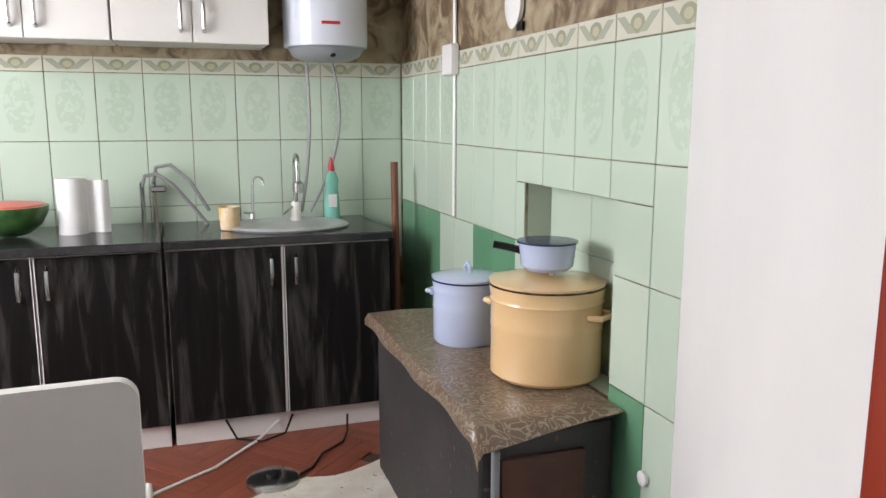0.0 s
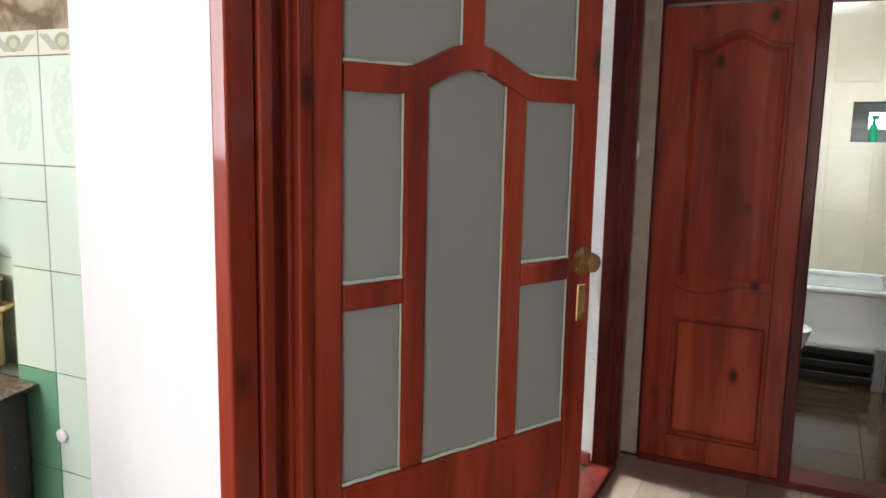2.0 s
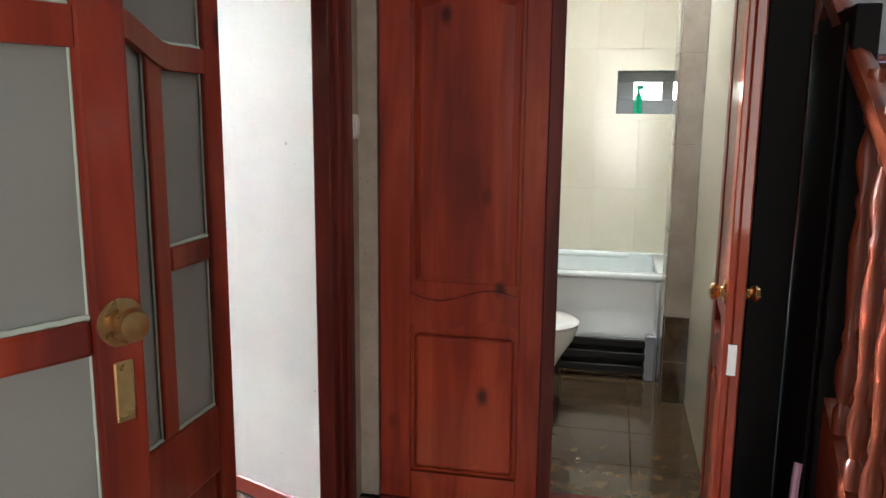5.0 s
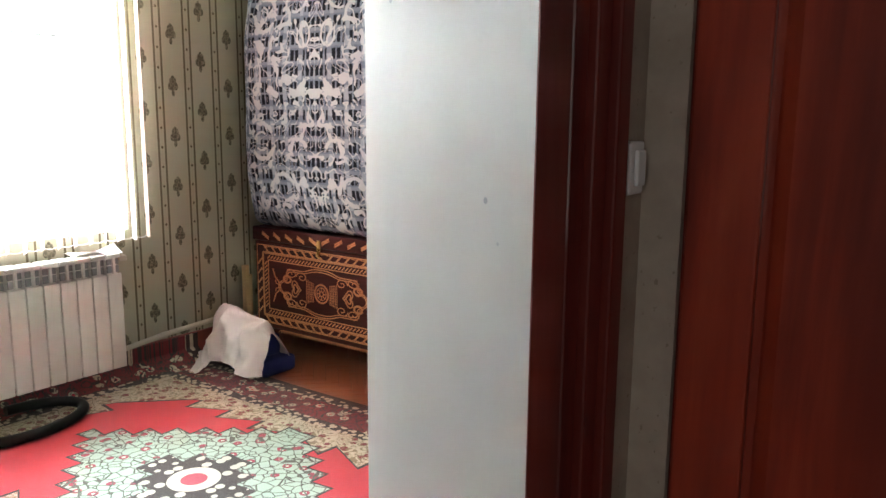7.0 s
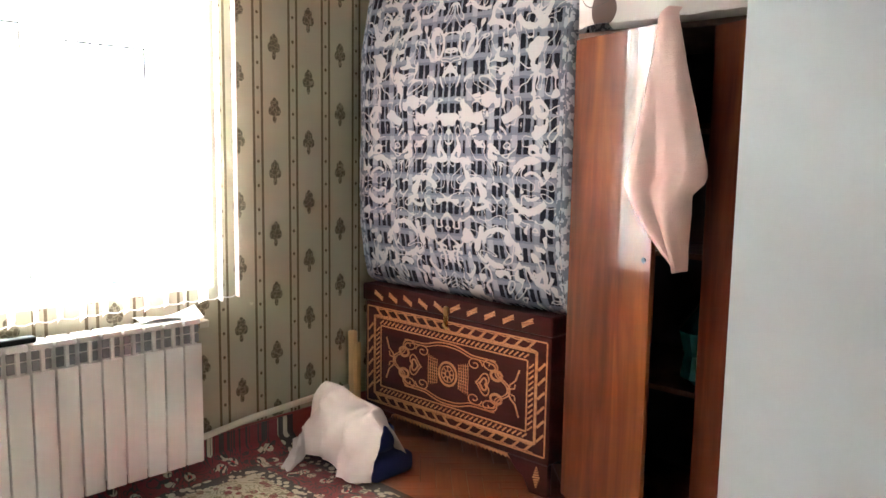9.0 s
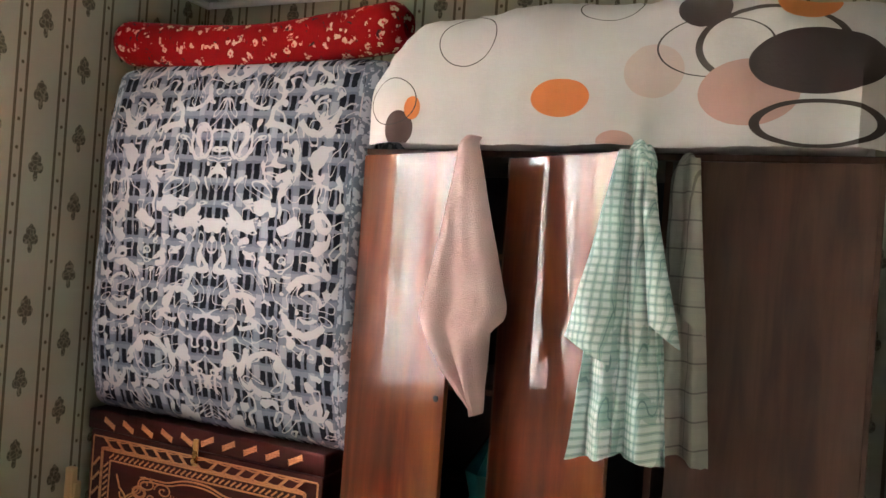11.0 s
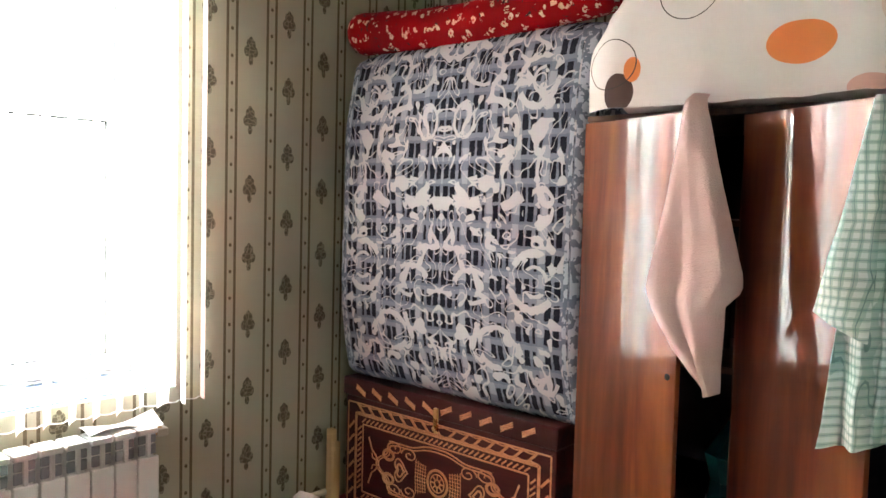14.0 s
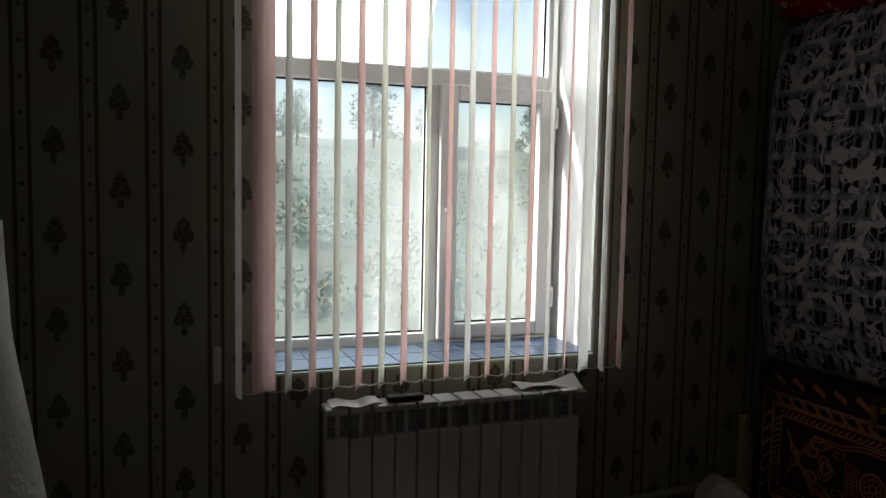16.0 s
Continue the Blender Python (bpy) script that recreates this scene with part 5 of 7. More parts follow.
part("hinge_bar", box(B(), (-0.165, 1.340, 0.18), (-0.145, 1.36, 0.53), 0.004), DARKMETAL, d)
part("latch", box(B(), (-0.11, 1.332, 0.36), (-0.09, 1.346, 0.385), 0.003), DARKMETAL, d)
part("ash_door", box(B(), (-0.14, 1.345, 0.06), (0.10, 1.362, 0.20), 0.005, 2), RUST, e, "rusty brown ash door")
part("rail", box(B(), (-0.15, 1.335, 0.21), (0.12, 1.345, 0.228), 0.003), DARKMETAL, e)


def cloth(u, v):
    """Lies on the stove top and sags over its front and near edges."""
    x, y = 0.19 - 0.425 * u, 1.30 + 1.22 * v
    drop = 0.0
    if x < -0.205:
        drop += (-0.205 - x) * 1.3
    if y < 1.345:
        drop += (1.345 - y) * (1.3 * u)
        y += (1.345 - y) * 0.35
    return (max(x, -0.215 - 0.006 * math.sin(19 * v)), y, SZ - 0.002 - drop + 0.004 * math.sin(11 * v + 5 * u))


part_cloth = sheet(B(), 26, 44, cloth, 0.003)
solid("oilcloth", part_cloth, OILCLOTH, "brown damask oilcloth draped over the stove", "tablecloth", round_=True)


def pot(name, c, r, h, mat, rim, label, cat="pot"):
    e = thing(name, c, label, cat)
    part("body", lathe(B(), [(r * 0.93, 0), (r, 0.012), (r, h * 0.52), (r * 1.012, h * 0.55), (r, h * 0.58), (r, h * 0.78), (r * 1.02, h * 0.81), (r * 1.0, h * 0.84), (r * 1.04, h - 0.012)], c, 40), mat, e, "", True)
    lid = part("lid", lathe(B(), [(r * 1.035, 0.0), (r * 1.04, 0.007), (r * 0.8, 0.014), (r * 0.4, 0.020), (0.01, 0.022)], (c[0], c[1], c[2] + h - 0.008), 40), mat, e, "flat enamelled lid", True)
    part("rim", lathe(B(), [(r * 1.03, 0), (r * 1.052, 0.001), (r * 1.052, 0.006), (r * 1.03, 0.007)], (c[0], c[1], c[2] + h - 0.014), 40), rim, e, "dark rim", True)
    z = c[2] + h + 0.012
    part("knob", tube(B(), [(c[0], c[1] - 0.025, z), (c[0], c[1] - 0.022, z + 0.022), (c[0], c[1], z + 0.03), (c[0], c[1] + 0.022, z + 0.022), (c[0], c[1] + 0.025, z)], 0.006), mat, lid, "", True)
    for s in (-1, 1):
        dx, dy = 0.55 * s, -0.83 * s
        ex, ey = -dy, dx
        hz = c[2] + h * 0.70
        part("handle", tube(B(), [(c[0] + dx * r * 0.97 + ex * q * 0.05, c[1] + dy * r * 0.97 + ey * q * 0.05, hz) if abs(q) == 1 else (c[0] + dx * (r + 0.03) + ex * q * 0.05, c[1] + dy * (r + 0.03) + ey * q * 0.05, hz) for q in (-1, -0.7, 0, 0.7, 1)], 0.009), mat, e, "", True)
    return e


pot("stock_pot", (0.135, 1.665, SZ + 0.003), 0.165, 0.285, ENAMEL_YELLOW, RIM_BROWN, "large cream yellow enamel stock pot with a lid")
pot("enamel_pot", (0.035, 2.06, SZ + 0.003), 0.118, 0.225, ENAMEL_BLUE, RIM_BLUE, "pale blue enamel pot with a lid")
e = thing("saucepan", (0.13, 1.66, 0.907), "pale blue enamel saucepan with a dark rim on the pot lid", "pan")
bm = lathe(B(), [(0.062, 0), (0.076, 0.012), (0.084, 0.082), (0.078, 0.083), (0.07, 0.02)], (0.13, 1.66, 0.918), 32)
part("bowl", bm, ENAMEL_BLUE, e, "", True)
part("rim", lathe(B(), [(0.083, 0), (0.089, 0.001), (0.089, 0.006), (0.080, 0.007)], (0.13, 1.66, 0.997), 32), RIM_BLUE, e, "dark blue rim", True)
part("handle", tube(B(), [(0.06, 1.69, 0.972), (0.025, 1.705, 0.982), (-0.015, 1.72, 0.990)], 0.011, 8), BLACK, e, "black plastic handle", True)
# wall things above the stove
solid("cable_conduit", box(B(), (KX - 0.014, 2.63, 0.95), (KX - 0.0035, 2.65, 2.3), 0.003), PVC, "white cable conduit running up the tiles", "conduit")
solid("junction_box", box(B(), (KX - 0.04, 2.60, 1.52), (KX - 0.0035, 2.71, 1.64), 0.006, 2), PVC, "white square junction box on the wall", "junction box")
e = thing("wall_clock", (KX, 2.09, 1.66), "small white wall clock above the border tiles", "clock")
part("case", lathe(B(), [(0.06, 0), (0.062, 0.014), (0.05, 0.02), (0.01, 0.02)], (0, 0, 0), 28, pose(KX - 0.003, 2.06, 1.72, 0, -90) @ Matrix.Diagonal((1.3, 1, 1, 1))), PVC, e, "", True)
part("bracket", box(B(), (KX - 0.012, 2.0, 1.63), (KX - 0.003, 2.04, 1.66), 0.003), BLACK, e)
solid("wall_socket_cover", lathe(B(), [(0.018, 0), (0.02, 0.01), (0.008, 0.016)], (0, 0, 0), 16, pose(KX - 0.003, 1.22, 0.46, 0, -90)), PVC, "round pale plug stuck in the tiled wall", "wall plug", round_=True)
# white chair seen from behind
e = thing("chair", (-1.22, 1.4, 0), "white painted chair with a solid rounded backrest", "chair")


bm = B()
out = [(-1.42, 0.46), (-0.965, 0.46)] + [(-1.005 + 0.04 * math.cos(radians(a)), 0.835 + 0.04 * math.sin(radians(a))) for a in range(0, 91, 15)] + [(-1.38 + 0.04 * math.cos(radians(a)), 0.83 + 0.04 * math.sin(radians(a))) for a in range(90, 181, 15)]
lo = [bm.verts.new((x, 1.14, z)) for x, z in out]
hi = [bm.verts.new((x, 1.17, z)) for x, z in out]
bm.faces.new(lo), bm.faces.new(hi[::-1])
for i in range(len(out)):
    bm.faces.new((lo[i], lo[(i + 1) % len(out)], hi[(i + 1) % len(out)], hi[i]))
part("backrest", bm, WHITE, e)
part("seat", box(B(), (-1.41, 1.17, 0.42), (-0.975, 1.60, 0.46), 0.01, 2), WHITE, e)
for x in (-1.40, -1.02):
    for y in (1.18, 1.56):
        part("leg", box(B(), (x, y, 0), (x + 0.035, y + 0.03, 0.42), 0.004), WHITE, e)


# ---- living room: window, blinds, radiator ----
PY = 3.53
win = thing("window_living", (2.46, PY, WZ0), "white pvc window with a fixed pane, a side sash and a top light", "window", kind="structure")
X0, X1, XM, ZT = WX0 + 0.012, WX1 - 0.012, 2.535, 1.865


def bars(rects, y0, y1, name, label=""):
    bm = B()
    for a, b in rects:
        box(bm, (a[0], y0, a[1]), (b[0], y1, b[1]), 0.006, 2)
    return part(name, bm, PVC, win, label)


bars([((X0, WZ0 + 0.012), (X0 + 0.06, WZ1 - 0.012)), ((X1 - 0.05, WZ0 + 0.012), (X1, WZ1 - 0.012)), ((X0 + 0.06, WZ0 + 0.012), (X1 - 0.05, WZ0 + 0.05)), ((X0 + 0.06, WZ1 - 0.07), (X1 - 0.05, WZ1 - 0.012)), ((X0 + 0.06, ZT - 0.035), (X1 - 0.05, ZT + 0.035)), ((XM - 0.025, WZ0 + 0.05), (XM + 0.025, ZT - 0.035))], PY, PY + 0.07, "window_frame")
sx0, sx1, sz0, sz1 = XM + 0.02, X1 - 0.035, WZ0 + 0.025, ZT - 0.025
sash = bars([((sx0, sz0), (sx0 + 0.075, sz1)), ((sx1 - 0.06, sz0), (sx1, sz1)), ((sx0 + 0.075, sz0), (sx1 - 0.06, sz0 + 0.06)), ((sx0 + 0.075, sz1 - 0.06), (sx1 - 0.06, sz1))], PY - 0.03, PY + 0.045, "sash")
part("handle", tube(B(), [(sx0 + 0.03, PY - 0.03, 1.34), (sx0 + 0.03, PY - 0.06, 1.345), (sx0 + 0.03, PY - 0.062, 1.30), (sx0 + 0.03, PY - 0.06, 1.21)], 0.011, 8), PVC, sash, "white window handle", True)
for z in (0.93, 1.68):
    part("hinge", box(B(), (sx1 - 0.002, PY - 0.045, z), (sx1 + 0.02, PY - 0.01, z + 0.09), 0.005), PVC, sash)
for x0, x1, z0, z1, y in ((X0 + 0.05, XM - 0.02, WZ0 + 0.045, ZT - 0.03, PY + 0.035), (sx0 + 0.07, sx1 - 0.055, sz0 + 0.055, sz1 - 0.055, PY + 0.012), (X0 + 0.05, X1 - 0.045, ZT + 0.03, WZ1 - 0.065, PY + 0.035)):
    p = part("pane", box(B(), (x0, y, z0), (x1, y + 0.006, z1)), PANE, win, "dusty streaked glass")
    p.visible_shadow = False
    bm = B()
    for a, b in (((x0, z0), (x1, z0 + 0.012)), ((x0, z1 - 0.012), (x1, z1)), ((x0, z0 + 0.012), (x0 + 0.012, z1 - 0.012)), ((x1 - 0.012, z0 + 0.012), (x1, z1 - 0.012))):
        box(bm, (a[0], y - 0.004, a[1]), (b[0], y - 0.0005, b[1]))
    part("seal", bm, BLACK, p, "black rubber seal")
sill = solid("window_sill", box(B(), (WX0 + 0.013, LY - 0.02, WZ0 - 0.002), (WX1 - 0.013, PY, WZ0 + 0.006)), GROUT, "window sill laid with blue-grey tiles", "window sill", kind="structure")
tile = mesh("sill_tile", box(B(), (0, 0, 0), (0.152, 0.152, 0.006), 0.0015), SLATE)
for i in range(8):
    for j in range(2):
        if WX0 + 0.02 + 0.156 * i + 0.152 < WX1 - 0.012:
            s = part("sill_tile", tile, SLATE, sill)
            s.location = (WX0 + 0.02 + 0.156 * i, LY - 0.005 + 0.156 * j, WZ0 + 0.0062)

SLATS = [((0.86, 0.85, 0.82), "white"), ((0.84, 0.66, 0.63), "pink"), ((0.82, 0.82, 0.74), "pale green")]


def slat_material(col, nm):
    g = Nodes(nm + "_blind_fabric")
    g.bsdf.inputs["Transmission Weight"].default_value = 0.0
    weave = g.noise(160, 2, stretch=(1, 1, 0.2))
    g.done(g.mix(weave, col, tuple(k * 0.86 for k in col)), 0.85, 0, weave, 0.2)
    tr = g.t.nodes.new("ShaderNodeBsdfTranslucent")
    tr.inputs[0].default_value = (*col, 1)
    mx = g.t.nodes.new("ShaderNodeMixShader")
    mx.inputs[0].default_value = 0.7
    g.t.links.new(g.bsdf.outputs[0], mx.inputs[1])
    g.t.links.new(tr.outputs[0], mx.inputs[2])
    g.t.links.new(mx.outputs[0], g.t.nodes["Material Output"].inputs[0])
    return g.mat


SLAT_MATS = [slat_material(c, n) for c, n in SLATS]
blind = thing("vertical_blind", (2.45, 3.13, 0.74), "vertical blind of white, pink and pale green slats turned edge-on", "blind")
part("headrail", box(B(), (1.68, 3.10, 2.50), (3.22, 3.15, 2.535), 0.004), PVC, blind)


def slat_mesh(mat):
    return mesh("slat", sheet(B(), 4, 12, lambda u, v: (0.086 * (u - 0.5), 0.006 * (1 - (2 * u - 1) ** 2), 0.745 + 1.75 * v), 0.0012), mat)


slat_meshes = [slat_mesh(m) for m in SLAT_MATS]
order = [0, 1, 0, 1, 2, 1, 2, 1, 2, 1, 0, 1, 2, 1, 0, 1, 0, 0, 1]
turns = [97, 25, 66, 63, 62, 61, 59, 59, 60, 57, 56, 56, 54, 52, 50, 56, 34, 72, 66]
random.seed(11)
for i, (k, a) in enumerate(zip(order, turns)):
    s = part("slat", slat_meshes[k], SLAT_MATS[k], blind)
    s.location = (1.735 + 0.0795 * i, 3.125, random.uniform(-0.006, 0.006))
    s.rotation_euler = (0, 0, radians(a + random.uniform(-2, 2)))
part("chain", tube(B(), [(1.735 + 0.02 * i, 3.125 + 0.006 * (i % 2), 0.758 - 0.010 * abs(math.sin(i * 0.79))) for i in range(72)], 0.0022, 5), PVC, blind, "thin bead chain joining the slats")

RX0, RZ0, RZ1, PITCH = 2.0, 0.115, 0.70, 0.079
rad = thing("radiator", (2.47, 3.08, 0.1), "white ribbed aluminium radiator under the window", "radiator")
fin = mesh("section", box(box(box(B(), (0.003, 3.035, RZ0), (PITCH - 0.003, 3.050, RZ1 - 0.10), 0.004, 2), (0.012, 3.055, RZ0 + 0.02), (PITCH - 0.012, 3.13, RZ1 - 0.03), 0.004), (0.004, 3.036, RZ1 - 0.022), (PITCH - 0.004, 3.135, RZ1), 0.006, 2), WHITE)
grille = mesh("grille", box(box(B(), (0.008, 3.047, RZ1 - 0.095), (PITCH - 0.008, 3.056, RZ1 - 0.060), 0.002), (0.008, 3.047, RZ1 - 0.055), (PITCH - 0.008, 3.056, RZ1 - 0.026), 0.002), DARKMETAL)
web = mesh("web", box(B(), (PITCH / 2 - 0.007, 3.036, RZ1 - 0.1), (PITCH / 2 + 0.007, 3.05, RZ1 - 0.02), 0.002), WHITE)
for i in range(12):
    s = part("section", fin, WHITE, rad)
    s.location.x += RX0 + PITCH * i
    for nm, me in (("grille", grille), ("web", web)):
        o = part(nm, me, WHITE, s)
part("valve", lathe(B(), [(0.012, 0), (0.018, 0.006), (0.018, 0.03), (0.01, 0.036)], (0, 0, 0), 14, pose(2.95, 3.09, RZ1 - 0.035, 0, 90)), BRASS, rad, "", True)
part("bracket", box(B(), (2.955, 3.07, RZ1 - 0.05), (3.0, 3.19, RZ1 - 0.02), 0.004), PIPE, rad)
solid("heating_pipe", tube(B(), [(2.90, 3.15, 0.16), (3.0, 3.155, 0.165), (3.25, 3.16, 0.19), (3.6, 3.165, 0.205), (3.83, 3.165, 0.21)], 0.014, 10), PIPE, "cream painted heating pipe along the wall", "pipe", round_=True)
solid("folded_paper", sheet(B(), 10, 4, lambda u, v: (2.72 + 0.26 * u, 3.07 + 0.08 * v, RZ1 + 0.006 + 0.012 * math.sin(5 * u + 2 * v) + 0.02 * u * v), 0.002), PAPER, "crumpled yellowed paper lying on the radiator", "paper")
solid("small_cloth", sheet(B(), 10, 5, lambda u, v: (2.02 + 0.17 * u, 3.035 + 0.09 * v, RZ1 + 0.008 + 0.006 * math.sin(9 * u)), 0.004), RAG, "pale cloth lying on the radiator", "cloth", round_=True)
solid("black_remote", box(B(), (2.215, 3.05, RZ1 + 0.001), (2.345, 3.09, RZ1 + 0.024), 0.008, 2), BLACK, "black plastic box lying on the radiator", "remote control")
solid("blind_weight", box(B(), (1.66, 3.17, 0.78), (1.685, 3.195, 0.9), 0.004), PVC, "white plastic weight hanging beside the window", "blind weight")

# ---- chest, quilts, wardrobe ----
CX, CY1, CY2, CH = 3.85, 2.0, 3.09, 0.735
chest = thing("chest", (4.12, 2.55, 0), "dark maroon wooden dowry chest with carved tan inlay", "chest")
part("body", box(B(), (CX, CY1, 0.13), (4.43, CY2, CH - 0.085), 0.006, 2), CHEST_WOOD, chest)
part("lid", box(B(), (CX - 0.012, CY1 - 0.01, CH - 0.080), (4.435, CY2 + 0.01, CH), 0.008, 2), CHEST_WOOD, chest)


def bracket(y, s):
    """A carved foot that runs out along the front."""
    bm = B()
    out = [(y, 0.0), (y + s * 0.085, 0.0), (y + s * 0.115, 0.055), (y + s * 0.16, 0.085), (y + s * 0.20, 0.13), (y, 0.13)]
    a = [bm.verts.new((CX - 0.004, p, z)) for p, z in out]
    b = [bm.verts.new((CX + 0.025, p, z)) for p, z in out]
    bm.faces.new(a), bm.faces.new(b[::-1])
    for i in range(6):
        bm.faces.new((a[i], a[(i + 1) % 6], b[(i + 1) % 6], b[i]))
    return bm


part("foot", bracket(CY1, 1), CHEST_WOOD, chest)
part("foot", bracket(CY2, -1), CHEST_WOOD, chest)
bm = B()
k = 34
for i in range(k):
    y0 = CY1 + 0.18 + (CY2 - CY1 - 0.36) * i / k
    d = (CY2 - CY1 - 0.36) / k
    vs = [bm.verts.new((xx, yy, zz)) for xx in (CX - 0.003, CX + 0.012) for yy, zz in ((y0, 0.13), (y0 + d / 2, 0.108), (y0 + d, 0.13))]
    bm.faces.new(vs[:3]), bm.faces.new(vs[3:][::-1])
part("scalloped_apron", bm, INLAY, chest, "tan scalloped edge")


def front(u, v, lift):
    """Across the chest front, from its near end, and up."""
    return (CX - 0.0005 - lift, CY2 - u, v)


W = CY2 - CY1
z0, z1 = 0.145, 0.645
LFT = 0.0028


def frame_rect(bm, inset_u, inset_v, w):
    a, b, c, d = inset_u, W - inset_u, z0 + inset_v, z1 - inset_v
    for p, q in (((a, c), (b, c)), ((a, d), (b, d)), ((a, c), (a, d)), ((b, c), (b, d))):
        ribbon(bm, [p, q], w, front, LFT)


bm = B()
for i, w in ((0.018, 0.006), (0.065, 0.006), (0.072, 0.004), (0.112, 0.006)):
    frame_rect(bm, i, i * 0.92, w)
part("inlay_frame", bm, INLAY, chest, "carved tan frame lines")
bm = B()
for row_v in (z0 + 0.039, z1 - 0.039):
    n = 15
    for i in range(n):
        u = 0.075 + (W - 0.15) * (i + 0.5) / n
        s = 1 if i < n / 2 else -1
        ribbon(bm, [(u - s * 0.026, row_v + 0.017), (u + s * 0.010, row_v - 0.017)], 0.010, front, LFT)
        ribbon(bm, [(u - 0.034, row_v + 0.018), (u, row_v + 0.013), (u + 0.034, row_v + 0.018)], 0.004, front, LFT)
        ribbon(bm, [(u - 0.034, row_v - 0.018), (u, row_v - 0.013), (u + 0.034, row_v - 0.018)], 0.004, front, LFT)
for col_u in (0.041, W - 0.041):
    n = 6
    for i in range(n):
        v = z0 + 0.075 + (z1 - z0 - 0.15) * (i + 0.5) / n
        ribbon(bm, [(col_u - 0.017, v - 0.03), (col_u + 0.017, v + 0.006)], 0.010, front, LFT)
part("inlay_zigzag", bm, INLAY, chest, "tan slanted bars of the border")["kind"] = "stuff"
bm = B()
for row_v in (z0 + 0.085, z1 - 0.085):
    n = 34
    for i in range(n):
        u = 0.105 + (W - 0.21) * (i + 0.5) / n
        ribbon(bm, [(u - 0.012, row_v - 0.010), (u + 0.012, row_v + 0.010)], 0.007, front, LFT * 0.8)
for col_u in (0.092, W - 0.092):
    n = 12
    for i in range(n):
        v = z0 + 0.11 + (z1 - z0 - 0.22) * (i + 0.5) / n
        ribbon(bm, [(col_u - 0.012, v - 0.012), (col_u + 0.012, v + 0.010)], 0.007, front, LFT * 0.8)
part("inlay_braid", bm, INLAY, chest, "tan braided inner border")
mu, mv = W / 2, (z0 + z1) / 2
bm = B()
ring = lambda r, a0=0, a1=360, n=40, cu=0.0, cv=0.0: [(mu + cu + r * math.cos(radians(a0 + (a1 - a0) * i / n)), mv + cv + r * math.sin(radians(a0 + (a1 - a0) * i / n))) for i in range(n + 1)]
for r, w in ((0.052, 0.010), (0.036, 0.004), (0.014, 0.006)):
    ribbon(bm, ring(r), w, front, LFT)
for a in range(0, 360, 45):
    ribbon(bm, [(mu + 0.012 * math.cos(radians(a)), mv + 0.012 * math.sin(radians(a))), (mu + 0.036 * math.cos(radians(a)), mv + 0.036 * math.sin(radians(a)))], 0.005, front, LFT)
part("inlay_wheel", bm, INLAY, chest, "tan carved wheel")
bm = B()
for s in (-1, 1):
    # woven panels beside the wheel
    for i in range(5):
        u = 0.064 + 0.013 * i
        hgt = 0.055 + 0.004 * i
        ribbon(bm, [(mu + s * u, mv - hgt), (mu + s * (u + 0.004), mv), (mu + s * u, mv + hgt)], 0.0028, front, LFT * 0.6)
    for i in range(9):
        q = -0.052 + 0.013 * i
        ribbon(bm, [(mu + s * 0.060, mv + q), (mu + s * 0.122, mv + q * 1.12)], 0.0026, front, LFT * 0.5)
    # hearts and leaves
    heart = []
    for i in range(33):
        a = 2 * math.pi * i / 32
        heart.append((mu + s * (0.205 + 0.0026 * (13 * math.cos(a) - 5 * math.cos(2 * a) - 2 * math.cos(3 * a) - math.cos(4 * a))), mv + 0.0030 * 16 * math.sin(a) ** 3))
    ribbon(bm, heart, 0.006, front, LFT)
    ribbon(bm, [(mu + s * 0.205 + (p[0] - mu - s * 0.205) * 0.55, mv + (p[1] - mv) * 0.55) for p in heart], 0.008, front, LFT)
    for t in (-1, 1):
        ribbon(bm, [(mu + s * (0.275 + 0.03 * math.cos(a)), mv + t * 0.05 + 0.02 * math.sin(a)) for a in [2 * math.pi * i / 16 for i in range(17)]], 0.012, front, LFT)
        # spiral scrolls
        ribbon(bm, [(mu + s * (0.155 + (0.045 - 0.0018 * i) * math.cos(0.42 * i)), mv + t * (0.075 + (0.030 - 0.0012 * i) * math.sin(0.42 * i))) for i in range(22)], 0.005, front, LFT)
        ribbon(bm, [(mu + s * (0.245 + (0.05 - 0.002 * i) * math.cos(0.42 * i + 1)), mv + t * (0.085 + (0.028 - 0.0011 * i) * math.sin(0.42 * i + 1))) for i in range(22)], 0.005, front, LFT)
        # forked tail
        ribbon(bm, [(mu + s * 0.335, mv), (mu + s * 0.35, mv + t * 0.03), (mu + s * 0.375, mv + t * 0.05), (mu + s * 0.395, mv + t * 0.10)], 0.007, front, LFT)
        ribbon(bm, [(mu + s * 0.345, mv + t * 0.01), (mu + s * 0.37, mv + t * 0.015), (mu + s * 0.375, mv + t * 0.035)], 0.005, front, LFT)
part("inlay_scrollwork", bm, INLAY, chest, "tan hearts, scrolls and leaves")["kind"] = "stuff"
bm = B()
for off, w in ((0.0, 0.006), (0.013, 0.005)):
    loop = []
    for i in range(97):
        a = 2 * math.pi * i / 96
        k = 1 + 0.07 * math.cos(8 * a)
        loop.append((mu + (0.325 - off) * k * math.copysign(abs(math.cos(a)) ** 0.8, math.cos(a)), mv + (0.128 - off) * k * math.copysign(abs(math.sin(a)) ** 0.8, math.sin(a))))
    ribbon(bm, loop, w, front, LFT)
part("inlay_cartouche", bm, INLAY, chest, "tan wavy outline of the ornament")
bm = B()
n = 10
